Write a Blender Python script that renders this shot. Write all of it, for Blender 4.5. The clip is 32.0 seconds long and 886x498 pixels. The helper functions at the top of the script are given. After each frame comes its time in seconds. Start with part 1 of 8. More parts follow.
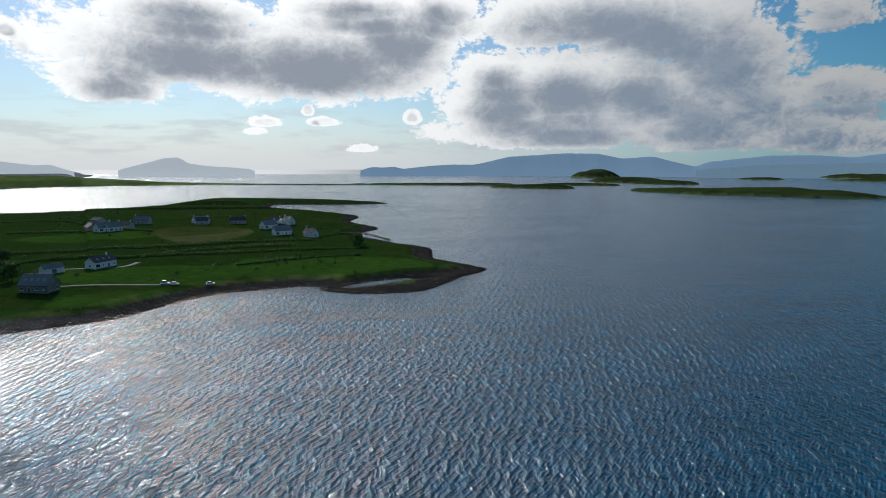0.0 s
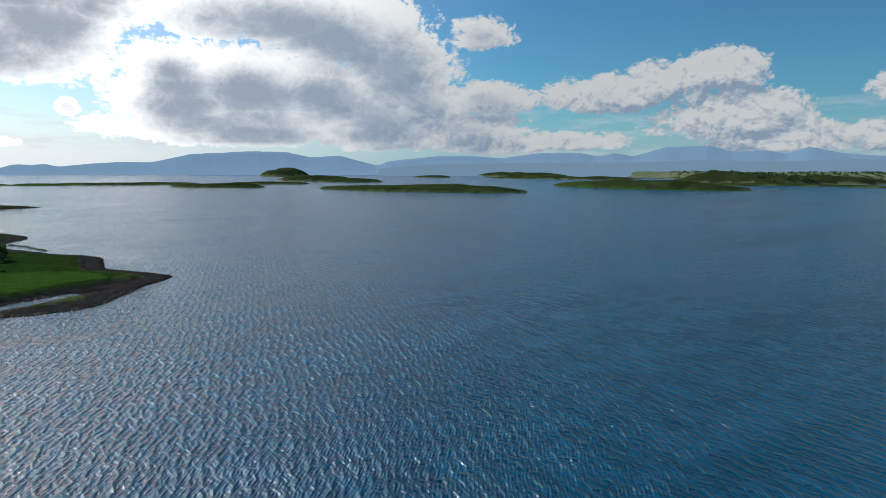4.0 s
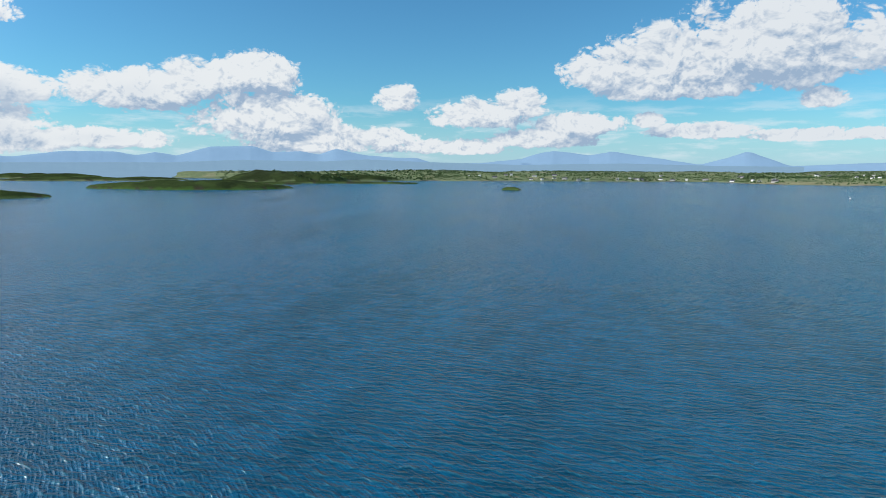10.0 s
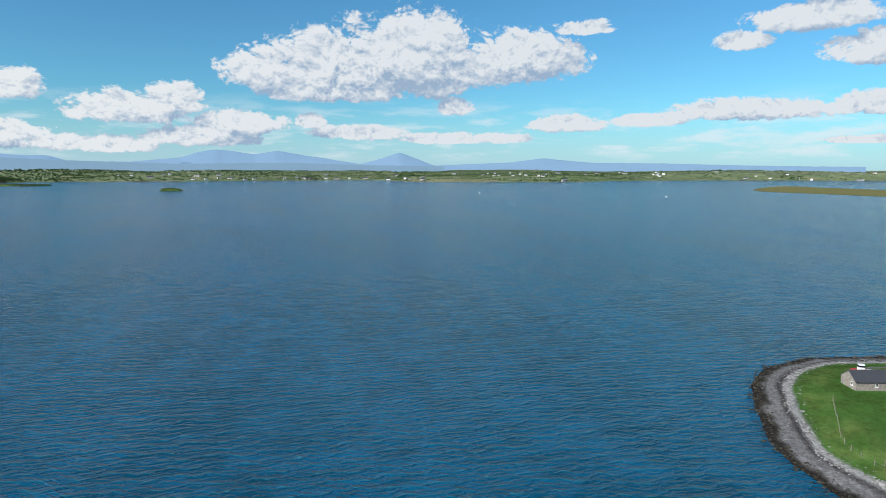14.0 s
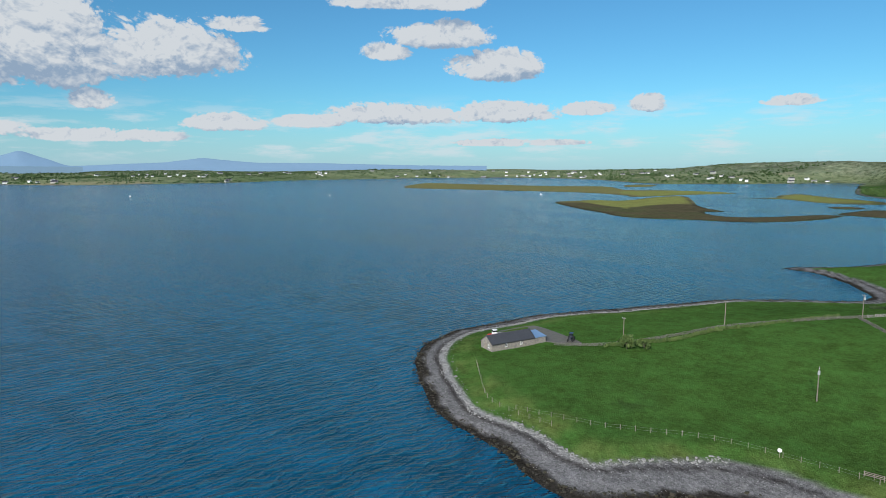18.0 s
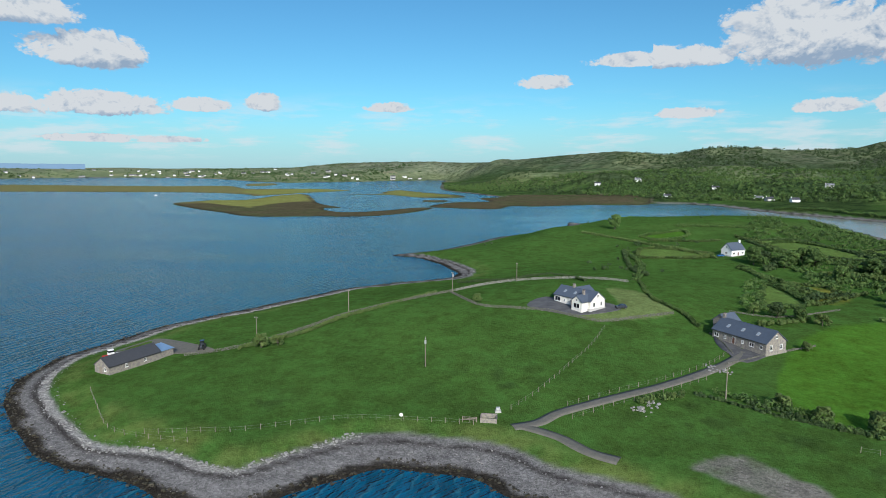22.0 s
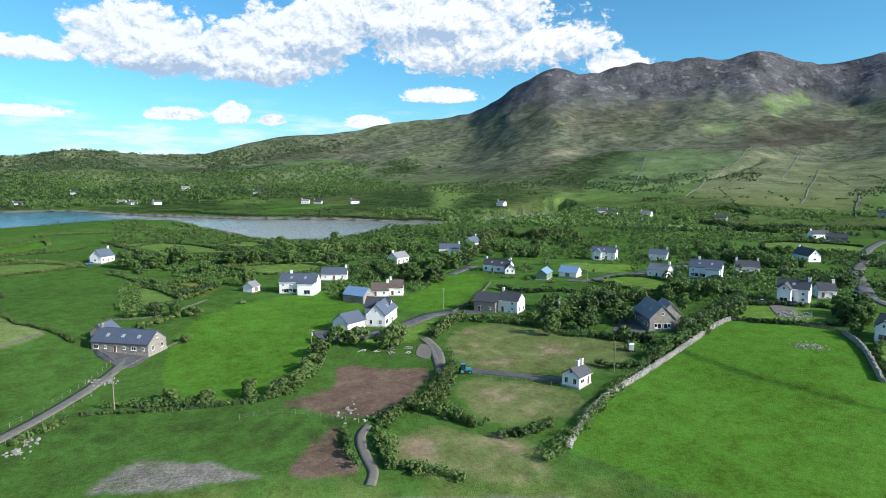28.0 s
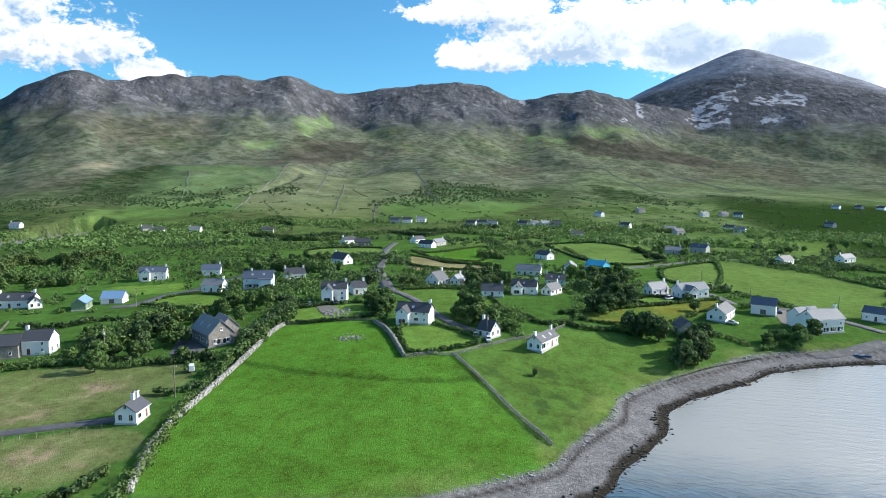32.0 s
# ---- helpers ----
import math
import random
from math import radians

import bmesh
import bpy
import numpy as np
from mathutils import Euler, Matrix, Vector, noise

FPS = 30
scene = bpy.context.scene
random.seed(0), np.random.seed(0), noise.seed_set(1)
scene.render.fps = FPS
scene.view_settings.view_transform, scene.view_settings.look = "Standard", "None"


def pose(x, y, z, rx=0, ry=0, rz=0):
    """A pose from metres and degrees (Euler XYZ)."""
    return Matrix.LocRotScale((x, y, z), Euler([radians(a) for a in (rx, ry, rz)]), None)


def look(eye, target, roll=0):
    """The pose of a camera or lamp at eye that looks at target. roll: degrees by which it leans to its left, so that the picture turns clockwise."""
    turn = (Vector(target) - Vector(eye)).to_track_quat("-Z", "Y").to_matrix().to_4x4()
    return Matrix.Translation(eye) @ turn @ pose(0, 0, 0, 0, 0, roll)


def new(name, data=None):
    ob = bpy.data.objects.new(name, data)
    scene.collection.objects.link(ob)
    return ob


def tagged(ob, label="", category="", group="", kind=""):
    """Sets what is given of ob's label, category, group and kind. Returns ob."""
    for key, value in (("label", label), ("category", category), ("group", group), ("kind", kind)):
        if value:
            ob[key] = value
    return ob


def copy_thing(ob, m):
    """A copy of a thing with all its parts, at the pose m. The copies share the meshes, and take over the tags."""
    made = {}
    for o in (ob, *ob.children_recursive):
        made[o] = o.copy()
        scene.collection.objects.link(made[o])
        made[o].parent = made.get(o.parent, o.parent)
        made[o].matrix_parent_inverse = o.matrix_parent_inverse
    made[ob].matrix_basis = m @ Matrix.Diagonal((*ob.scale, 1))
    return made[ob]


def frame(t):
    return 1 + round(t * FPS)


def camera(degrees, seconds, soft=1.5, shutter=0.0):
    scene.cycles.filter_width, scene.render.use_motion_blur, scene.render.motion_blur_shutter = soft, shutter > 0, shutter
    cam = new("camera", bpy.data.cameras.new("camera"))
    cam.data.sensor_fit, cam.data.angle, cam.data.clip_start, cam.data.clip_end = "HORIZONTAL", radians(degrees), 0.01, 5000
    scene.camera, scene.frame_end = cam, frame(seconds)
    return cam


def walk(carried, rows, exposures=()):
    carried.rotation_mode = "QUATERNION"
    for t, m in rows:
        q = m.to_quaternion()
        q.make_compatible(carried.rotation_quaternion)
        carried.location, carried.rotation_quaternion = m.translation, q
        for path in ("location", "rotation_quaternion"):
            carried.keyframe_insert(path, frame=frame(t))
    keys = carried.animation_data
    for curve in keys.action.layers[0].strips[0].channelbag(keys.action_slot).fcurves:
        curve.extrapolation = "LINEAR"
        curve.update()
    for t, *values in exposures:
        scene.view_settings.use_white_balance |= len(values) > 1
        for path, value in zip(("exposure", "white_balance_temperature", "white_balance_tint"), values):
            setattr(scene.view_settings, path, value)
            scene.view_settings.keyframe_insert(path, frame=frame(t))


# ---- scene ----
cam = camera(71.2, 32.0, soft=0.7)
EYE = (0.0, 0.0, 60.0)
# seconds, heading, tilt and lean in degrees (heading 0 looks along +y, minus turns to the right)
TURN = [
    (0.0, 0.0, -7.57, 0.0), (0.5, -3.53, -7.57, -0.04), (1.0, -7.1, -7.57, -0.07), (2.0, -14.2, -7.61, -0.14), (3.0, -21.35, -7.63, -0.24),
    (3.5, -24.76, -7.64, -0.25), (5.5, -37.32, -7.64, -0.26), (6.0, -40.69, -7.63, -0.23), (7.0, -47.55, -7.57, -0.23),
    (8.0, -54.15, -7.55, -0.25), (9.0, -60.8, -7.52, -0.25), (10.0, -67.94, -7.51, -0.2), (11.0, -75.42, -7.51, -0.18),
    (12.0, -83.0, -7.5, -0.19), (13.0, -90.48, -7.5, -0.17), (13.5, -94.2, -7.48, -0.2), (15.5, -108.82, -7.44, -0.2)]
TURN += [
    (16.0, -112.59, -7.41, -0.13), (17.0, -120.2, -7.4, 0.0), (18.0, -128.0, -7.44, 0.07), (19.0, -136.05, -7.47, 0.1),
    (20.0, -144.44, -7.5, 0.08), (21.0, -153.07, -7.51, 0.01), (22.0, -161.82, -7.53, -0.08), (23.0, -170.6, -7.52, -0.15),
    (24.0, -179.49, -7.47, -0.2), (25.0, -188.45, -7.43, -0.2), (25.5, -192.97, -7.41, -0.2), (27.5, -211.47, -7.18, -0.16),
    (28.0, -216.19, -7.05, -0.16), (28.25, -218.5, -6.66, -0.15), (28.5, -220.9, -6.02, -0.14), (28.75, -223.25, -5.78, -0.12),
    (29.0, -225.68, -5.71, -0.11), (29.5, -230.58, -5.7, -0.09), (30.0, -235.78, -5.69, -0.07), (31.0, -246.12, -5.67, 0.01), (32.0, -256.23, -5.68, 0.08)]
EXPOSURE = [(0.0, -0.98), (3.0, -0.72), (6.0, -0.25), (9.0, 0.0), (13.0, 0.0), (19.0, -0.24), (23.0, -0.12), (28.0, 0.36), (32.0, 0.54)]
walk(cam, [(t, pose(*EYE, 90 + tilt, lean, a)) for t, a, tilt, lean in TURN], EXPOSURE)

# ---- sky, clouds and sun ----
SUN_HEADING, SUN_HEIGHT = 27.0, 27.0
sun_way = Vector((-math.sin(radians(SUN_HEADING)) * math.cos(radians(SUN_HEIGHT)),
                  math.cos(radians(SUN_HEADING)) * math.cos(radians(SUN_HEIGHT)), math.sin(radians(SUN_HEIGHT))))
sun_data = bpy.data.lights.new("sun", "SUN")
sun_data.energy, sun_data.angle, sun_data.color = 5.0, radians(1.2), (1.0, 0.965, 0.915)
sun = new("sun", sun_data)
sun.matrix_world = look(sun_way * 900, (0, 0, 0))

world = bpy.data.worlds.new("sky")
scene.world = world
world.use_nodes = True


class Nodes:
    """A short way to wire nodes."""

    def __init__(self, tree):
        self.tree = tree

    def add(self, kind, **values):
        node = self.tree.nodes.new(kind)
        for key, value in values.items():
            setattr(node, key, value)
        return node

    def put(self, socket, value):
        if isinstance(value, bpy.types.NodeSocket):
            self.tree.links.new(value, socket)
        else:
            socket.default_value = value

    def math(self, op, a, b=0.0, c=0.0, clamp=False):
        node = self.add("ShaderNodeMath", operation=op, use_clamp=clamp)
        for i, v in enumerate((a, b, c)):
            self.put(node.inputs[i], v)
        return node.outputs[0]

    def vec(self, op, a, b=(0, 0, 0), c=(0, 0, 0)):
        node = self.add("ShaderNodeVectorMath", operation=op)
        for i, v in enumerate((a, b, c)):
            self.put(node.inputs[i], v)
        return node.outputs["Value" if op in ("LENGTH", "DOT_PRODUCT", "DISTANCE") else "Vector"]

    def noise(self, where, scale, detail=4.0, rough=0.55, distortion=0.0):
        node = self.add("ShaderNodeTexNoise")
        self.put(node.inputs["Vector"], where)
        for key, v in (("Scale", scale), ("Detail", detail), ("Roughness", rough), ("Distortion", distortion)):
            self.put(node.inputs[key], v)
        return node.outputs["Fac"]

    def add_noise_colour(self, where, scale):
        node = self.add("ShaderNodeTexNoise")
        self.put(node.inputs["Vector"], where)
        self.put(node.inputs["Scale"], scale)
        return self.vec("SUBTRACT", node.outputs["Color"], (0.5, 0.5, 0.5))

    def ramp(self, value, low, high, a=0.0, b=1.0, smooth=True):
        node = self.add("ShaderNodeMapRange", interpolation_type="SMOOTHSTEP" if smooth else "LINEAR")
        for i, v in enumerate((value, low, high, a, b)):
            self.put(node.inputs[i], v)
        return node.outputs[0]

    def mix(self, fac, a, b, blend="MIX"):
        node = self.add("ShaderNodeMix", data_type="RGBA", blend_type=blend)
        for i, v in ((0, fac), (6, a), (7, b)):
            self.put(node.inputs[i], (*v, 1.0) if isinstance(v, tuple) and len(v) == 3 else v)
        return node.outputs[2]


# clouds: heading, height above the horizon, half width, half height, in degrees
CLOUDS_WEST = [(21.8, 10.1, 10.0, 3.08), (11.2, 9.7, 12.0, 3.64), (4.2, 11.5, 5.5, 2.79), (27.4, 7.1, 4.0, 1.82), (21.7, 12.9, 6.5, 1.7), (7.2, 13.8, 7.4, 1.35), (-13.1, 12.9, 11.8, 2.46), (-23.7, 9.5, 4.9, 3.71), (-19.2, 11.2, 5.8, 2.66), (-10.9, 7.1, 7.3, 2.88), (-5.4, 6.0, 5.1, 2.7), (-17.1, 7.0, 5.6, 2.57), (-11.0, 3.4, 10.6, 1.58), (-21.7, 4.9, 5.7, 1.94), (-26.0, 5.9, 3.7, 2.0)]
CLOUDS_WEST += [(-31.8, 6.0, 4.1, 1.26), (-30.5, 3.5, 5.0, 1.3), (-32.8, 2.0, 4.7, 0.94), (-22.7, 2.6, 7.0, 1.17), (-31.4, 11.5, 3.3, 1.2), (0.7, 13.7, 4.0, 1.59), (-4.9, 8.2, 3.5, 1.93), (34.2, 10.0, 0.9, 0.71), (15.7, 3.9, 1.4, 0.44), (16.5, 3.1, 0.9, 0.29), (10.6, 4.0, 1.3, 0.35), (12.1, 5.0, 0.5, 0.49), (2.8, 4.5, 0.8, 0.65), (7.4, 1.7, 1.3, 0.4)]
CLOUDS_NORTH = [(-39, 2.3, 4.6, 0.8), (-42.5, 6.2, 4.6, 1.5), (-46.5, 7.0, 2.6, 1.5), (-51.5, 7.8, 3.6, 1.5), (-52.5, 4.3, 5.9, 2.1),
                (-64, 6.1, 1.9, 1.0), (-71, 4.7, 4.2, 1.1), (-75, 5.7, 2.3, 1.1), (-63, 2.6, 3.1, 0.9), (-67, 1.9, 6.0, 0.7), (-56, 2.2, 5.0, 0.9), (-77, 2.6, 4.5, 0.8)]
CLOUDS_EAST = [(-82, 8.5, 3.7, 1.6), (-88, 8.8, 6.1, 2.4), (-95, 10.0, 7.0, 3.2), (-104, 10.0, 5.7, 2.1), (-88, 6.9, 6.1, 1.0), (-110, 12.0, 2.5, 0.6),
               (-80, 3.8, 3.5, 0.9), (-86, 4.1, 1.1, 0.6), (-90, 3.1, 4.1, 0.6), (-99, 5.5, 1.4, 0.7), (-109, 4.0, 2.7, 0.7), (-116, 4.2, 2.9, 0.5),
               (-124, 4.9, 6.1, 0.9), (-133, 5.0, 4.5, 0.8), (-99, 2.7, 5.5, 0.5), (-128, 11.6, 4.2, 1.0), (-133, 9.1, 3.8, 1.2), (-123, 10.2, 1.9, 0.7),
               (-125, 14.3, 5.7, 0.6), (-141, 5.2, 2.0, 0.5), (-146, 5.6, 1.4, 0.7), (-135, 2.3, 5.3, 0.3)]
# the four at heights 21 to 27 are unseen, added to brighten the water
CLOUDS_SOUTH = [(-157, 5.3, 1.8, 0.4), (-171, 7.5, 2.3, 0.6), (179, 9.2, 6.3, 0.8), (-178, 9.1, 3.0, 0.5), (168, 10.5, 5.7, 2.4), (160, 9.9, 5.7, 2.1), (157, 11.8, 5.4, 1.6),
                (167, 4.8, 2.1, 0.5), (162, 4.9, 1.5, 0.8), (159, 4.5, 1.2, 0.5), (177, 4.6, 2.4, 0.4), (141, 11.2, 7.5, 2.6), (135, 11.3, 5.4, 2.1),
                (129, 9.5, 2.8, 0.9), (146, 13.7, 11.9, 2.0), (151, 4.5, 1.8, 0.5), (144, 6.9, 3.6, 0.6), (68, 21, 17, 5), (48, 27, 22, 8), (8, 23, 18, 5), (88, 26, 14, 5), (99, 11.8, 4.5, 1.3), (93, 13.3, 7.8, 2.4),
                (83, 12.7, 6.2, 2.8), (75, 11.9, 5.9, 2.5), (71, 8.9, 3.6, 1.9), (100, 15.5, 7.5, 1.1)]

n = Nodes(world.node_tree)
world.node_tree.nodes.clear()
sky = n.add("ShaderNodeTexSky", sky_type="NISHITA", sun_disc=False, sun_elevation=radians(SUN_HEIGHT), sun_rotation=radians(-SUN_HEADING),
            altitude=60.0, air_density=1.0, dust_density=0.25, ozone_density=2.2)
way = n.add("ShaderNodeTexCoord").outputs["Generated"]
split = n.add("ShaderNodeSeparateXYZ")
n.put(split.inputs[0], way)
east, north, up = split.outputs
heading = n.math("MULTIPLY", n.math("ARCTAN2", n.math("MULTIPLY", east, -1.0), north), 57.2958)
height = n.math("MULTIPLY", n.math("ARCSINE", up), 57.2958)
join = n.add("ShaderNodeCombineXYZ")
n.put(join.inputs[0], heading), n.put(join.inputs[1], height)
place = join.outputs[0]
# ragged outline: heaped puffs at two scales
def puffs(at):
    """Rounded heads with creases between them, about 0."""
    bent = n.vec("ADD", at, n.vec("MULTIPLY", n.add_noise_colour(at, 16.0), (0.05, 0.05, 0.03)))
    total = 0.0
    for scale, detail, amount in ((11.0, 0.0, 0.55), (27.0, 1.0, 0.62), (64.0, 1.0, 0.40), (150.0, 1.0, 0.30)):
        cell = n.add("ShaderNodeTexVoronoi", feature="SMOOTH_F1", normalize=True)
        n.put(cell.inputs["Vector"], bent)
        for key, v in (("Scale", scale), ("Detail", detail), ("Roughness", 0.62), ("Smoothness", 0.35)):
            n.put(cell.inputs[key], v)
        total = n.math("ADD", total, n.math("MULTIPLY", n.math("SUBTRACT", 0.40, cell.outputs["Distance"]), amount * 2.6))
    return total


def cloud_field(at):
    """Flat-based heaps: 0 in the middle, 1 at the rim."""
    field = None
    for a, e, w, h in CLOUDS_WEST + CLOUDS_NORTH + CLOUDS_EAST + CLOUDS_SOUTH:
        e, h = e - 0.28 * h, h * 1.28
        uv = n.vec("MULTIPLY_ADD", at, (1 / w, 1 / h, 0), (-a / w, -e / h, 0))
        far = n.vec("LENGTH", n.vec("MAXIMUM", uv, n.vec("MULTIPLY", uv, (1.0, -1.75, 0.0))))
        if h < 1.9:
            far = n.math("MAXIMUM", far, 0.9 - h / 1.9)
        field = far if field is None else n.math("MINIMUM", field, far)
    return field


def cloud_body(heap, ray):
    return n.math("ADD", heap, n.math("MULTIPLY", puffs(n.vec("MULTIPLY", ray, (1.0, 1.0, 1.3))), n.ramp(heap, -1.2, 0.4, 0.3, 1.25, False)))


heap_here = n.math("SUBTRACT", 0.86, cloud_field(place))
heap_above = n.math("SUBTRACT", 0.86, cloud_field(n.vec("ADD", place, (0.6, 1.3, 0.0))))
body = cloud_body(heap_here, way)
upper = cloud_body(heap_here, n.vec("ADD", way, (-0.004, 0.004, 0.010)))
wisp = n.noise(n.vec("MULTIPLY", way, (1.0, 1.0, 2.2)), 70.0, 6.0, 0.65)
cover = n.ramp(n.math("ADD", body, n.math("MULTIPLY", n.math("SUBTRACT", wisp, 0.5), 0.7)), 0.0, 0.34)
# light on the clouds: heads turned to the light are white, hollows and undersides grey; against the sun the thick parts are dark and the rims bright
to_sun = n.vec("DOT_PRODUCT", way, tuple(sun_way))
back = n.ramp(to_sun, 0.45, 0.95)
under = n.math("MINIMUM", n.math("MAXIMUM", n.math("SUBTRACT", heap_above, heap_here), -0.55), 0.55)
hollow = n.math("SUBTRACT", upper, body)
front_shade = n.math("ADD", 0.40, n.math("ADD", n.math("MULTIPLY", under, 0.95), n.math("MULTIPLY", hollow, 1.35)), clamp=True)
depth_ = n.math("ADD", n.math("MULTIPLY", heap_here, 0.75), n.math("ADD", n.math("MULTIPLY", body, 0.22), n.math("ADD", n.math("MULTIPLY", under, 0.55), n.math("MULTIPLY", hollow, 0.22))))
back_shade = n.ramp(depth_, -0.08, 0.72)
against = n.ramp(to_sun, 0.25, 0.72)
shadow = n.math("ADD", n.math("MULTIPLY", front_shade, n.math("SUBTRACT", 1.0, against)), n.math("MULTIPLY", back_shade, against))
grey = n.mix(back, (0.33, 0.45, 0.61), (0.42, 0.48, 0.57))
white = n.mix(back, n.mix(n.ramp(to_sun, -0.55, 0.1), (0.74, 0.79, 0.84), (0.80, 0.84, 0.87)), (1.5, 1.53, 1.55))
cloud_colour = n.mix(shadow, white, grey)
# a low veil of small far clouds above the horizon
veil_at = n.vec("MULTIPLY", way, (1.0, 1.0, 5.5))
veil = n.math("MULTIPLY", n.ramp(n.noise(veil_at, 9.0, 8.0, 0.6), 0.47, 0.66), n.math("MULTIPLY", n.ramp(height, 0.3, 1.5), n.ramp(height, 7.0, 3.0)))
# high clouds out of view, thin
high = n.math("MULTIPLY", n.ramp(n.noise(way, 3.2, 6.0, 0.6), 0.5, 0.75), n.ramp(height, 16.0, 28.0))
glare = n.ramp(to_sun, 0.55, 1.0)
sky_light = n.mix(n.math("MULTIPLY", back, 0.8), n.vec("MULTIPLY", sky.outputs[0], (0.051, 0.106, 0.130)), n.vec("MULTIPLY", sky.outputs[0], (0.098, 0.120, 0.140)))
haze = n.mix(n.math("ADD", n.ramp(height, 6.0, -0.3, 0.0, 0.62), n.math("MULTIPLY", back, n.ramp(height, 16.0, 0.0, 0.12, 0.38)), clamp=True), sky_light, n.mix(back, (0.46, 0.66, 0.86), (1.02, 1.06, 1.10)))
shown = n.mix(n.math("MULTIPLY", veil, 0.6), haze, (0.80, 0.86, 0.92))
shown = n.mix(n.math("MULTIPLY", high, 0.7), shown, (0.75, 0.78, 0.82))
# unseen clouds above the view near the sun, boosted to brighten the sea
near_sun = n.math("MULTIPLY", glare, n.ramp(height, 14.0, 22.0))
shown = n.mix(cover, shown, n.vec("MULTIPLY", cloud_colour, n.mix(near_sun, (1.0, 1.0, 1.0), (3.2, 3.1, 3.0))))
shown = n.vec("MULTIPLY", shown, n.mix(back, (1.0, 1.0, 1.0), (1.3, 1.3, 1.3)))
# far sea beyond the edge of the sheet
glitter = n.ramp(n.vec("DOT_PRODUCT", n.vec("NORMALIZE", n.vec("MULTIPLY", way, (1.0, 1.0, 0.0))), (-math.sin(radians(SUN_HEADING)), math.cos(radians(SUN_HEADING)), 0.0)), 0.90, 1.0)
shown = n.mix(n.ramp(height, -0.24, -0.27), shown, n.mix(glitter, n.mix(back, (0.12, 0.22, 0.34), (0.42, 0.48, 0.54)), (1.5, 1.55, 1.6)))
glow = n.add("ShaderNodeBackground")
n.put(glow.inputs[0], shown)
glow.inputs[1].default_value = 1.0
n.put(n.add("ShaderNodeOutputWorld").inputs[0], glow.outputs[0])

# ---- plan of the land ----
def lattice(ix, iy, seed):
    v = (ix * 374761393 + iy * 668265263 + seed * 974711) & 0xFFFFFFFF
    v = ((v ^ (v >> 13)) * 1274126177) & 0xFFFFFFFF
    return ((v ^ (v >> 16)) & 0xFFFF) / 65535.0


def value_noise(x, y, seed=0):
    x, y = np.asarray(x, float), np.asarray(y, float)
    ix, iy = np.floor(x).astype(np.int64), np.floor(y).astype(np.int64)
    u, v = x - ix, y - iy
    u, v = u * u * (3 - 2 * u), v * v * (3 - 2 * v)
    a = lattice(ix, iy, seed) * (1 - u) + lattice(ix + 1, iy, seed) * u
    b = lattice(ix, iy + 1, seed) * (1 - u) + lattice(ix + 1, iy + 1, seed) * u
    return a * (1 - v) + b * v


def fbm(x, y, size, octaves=4, seed=0):
    """Noise about 0, from -1 to 1, with features of that size in metres."""
    total, amp, norm = 0.0, 1.0, 0.0
    for k in range(octaves):
        total = total + amp * (value_noise(x / size + 17.3 * k, y / size - 9.1 * k, seed + k) * 2 - 1)
        norm += amp
        amp, size = amp * 0.5, size * 0.5
    return total / norm


def step(v, low, high):
    v = np.clip((np.asarray(v, float) - low) / (high - low), 0, 1)
    return v * v * (3 - 2 * v)


def rounded(points, cuts=4, closed=True):
    """A smooth line through the points."""
    p = np.array(points, float)
    out = []
    count = len(p)
    for i in range(count if closed else count - 1):
        a, b, c, d = (p[(i + k) % count] if closed else p[min(max(i + k, 0), count - 1)] for k in (-1, 0, 1, 2))
        for s in np.arange(cuts) / cuts:
            out.append(0.5 * (2 * b + (c - a) * s + (2 * a - 5 * b + 4 * c - d) * s * s + (3 * b - a - 3 * c + d) * s ** 3))
    if not closed:
        out.append(p[-1])
    return np.array(out)


def signed(line, x, y, reach=260.0):
    """How far inside the closed line each place is, in metres (minus: outside), up to the reach."""
    x, y = np.asarray(x, float), np.asarray(y, float)
    best = np.full(x.shape, reach ** 2)
    inside = np.zeros(x.shape, bool)
    for (ax, ay), (bx, by) in zip(line, np.roll(line, -1, axis=0)):
        dx, dy = bx - ax, by - ay
        s = np.clip(((x - ax) * dx + (y - ay) * dy) / (dx * dx + dy * dy + 1e-9), 0, 1)
        best = np.minimum(best, (x - ax - s * dx) ** 2 + (y - ay - s * dy) ** 2)
        if ay != by:
            inside ^= ((ay > y) != (by > y)) & (x < (bx - ax) * (y - ay) / (by - ay) + ax)
    return np.where(inside, 1, -1) * np.sqrt(best)


# shores, in metres from the point under the camera
WEST_HEADLAND = [(-4900, 2300), (-2600, 1500), (-1300, 900), (-800, 790), (-562, 784), (-500, 823), (-441, 855), (-437, 969), (-433, 1150), (-300, 1130),
                 (-181, 1085), (-88, 1030), (-158, 990), (-262, 985), (-240, 890), (-133, 800), (-102, 748), (-101, 678), (-64, 608), (-76, 547),
                 (-38, 489), (-9, 455), (-7, 409), (6, 389), (19, 373), (25, 358), (11, 336), (-7, 300), (-23, 291), (-39, 290),
                 (-58, 297), (-64, 307), (-90, 299), (-108, 287), (-120, 265), (-127, 245), (-138, 233), (-159, 216)]
NEAR_BAY = [(-185, 195), (-225, 160), (-245, 125), (-235, 97), (-220, 64), (-194, 40), (-173, 22), (-154, 18), (-133, 8), (-119, 3),
            (-101, -18), (-85, -42), (-72, -61), (-50, -77), (-30, -89), (-4, -99), (20, -104), (29, -109), (39, -109), (49, -107), (57, -98),
            (67, -85), (80, -84), (93, -88), (112, -88), (130, -95), (151, -107), (166, -122)]
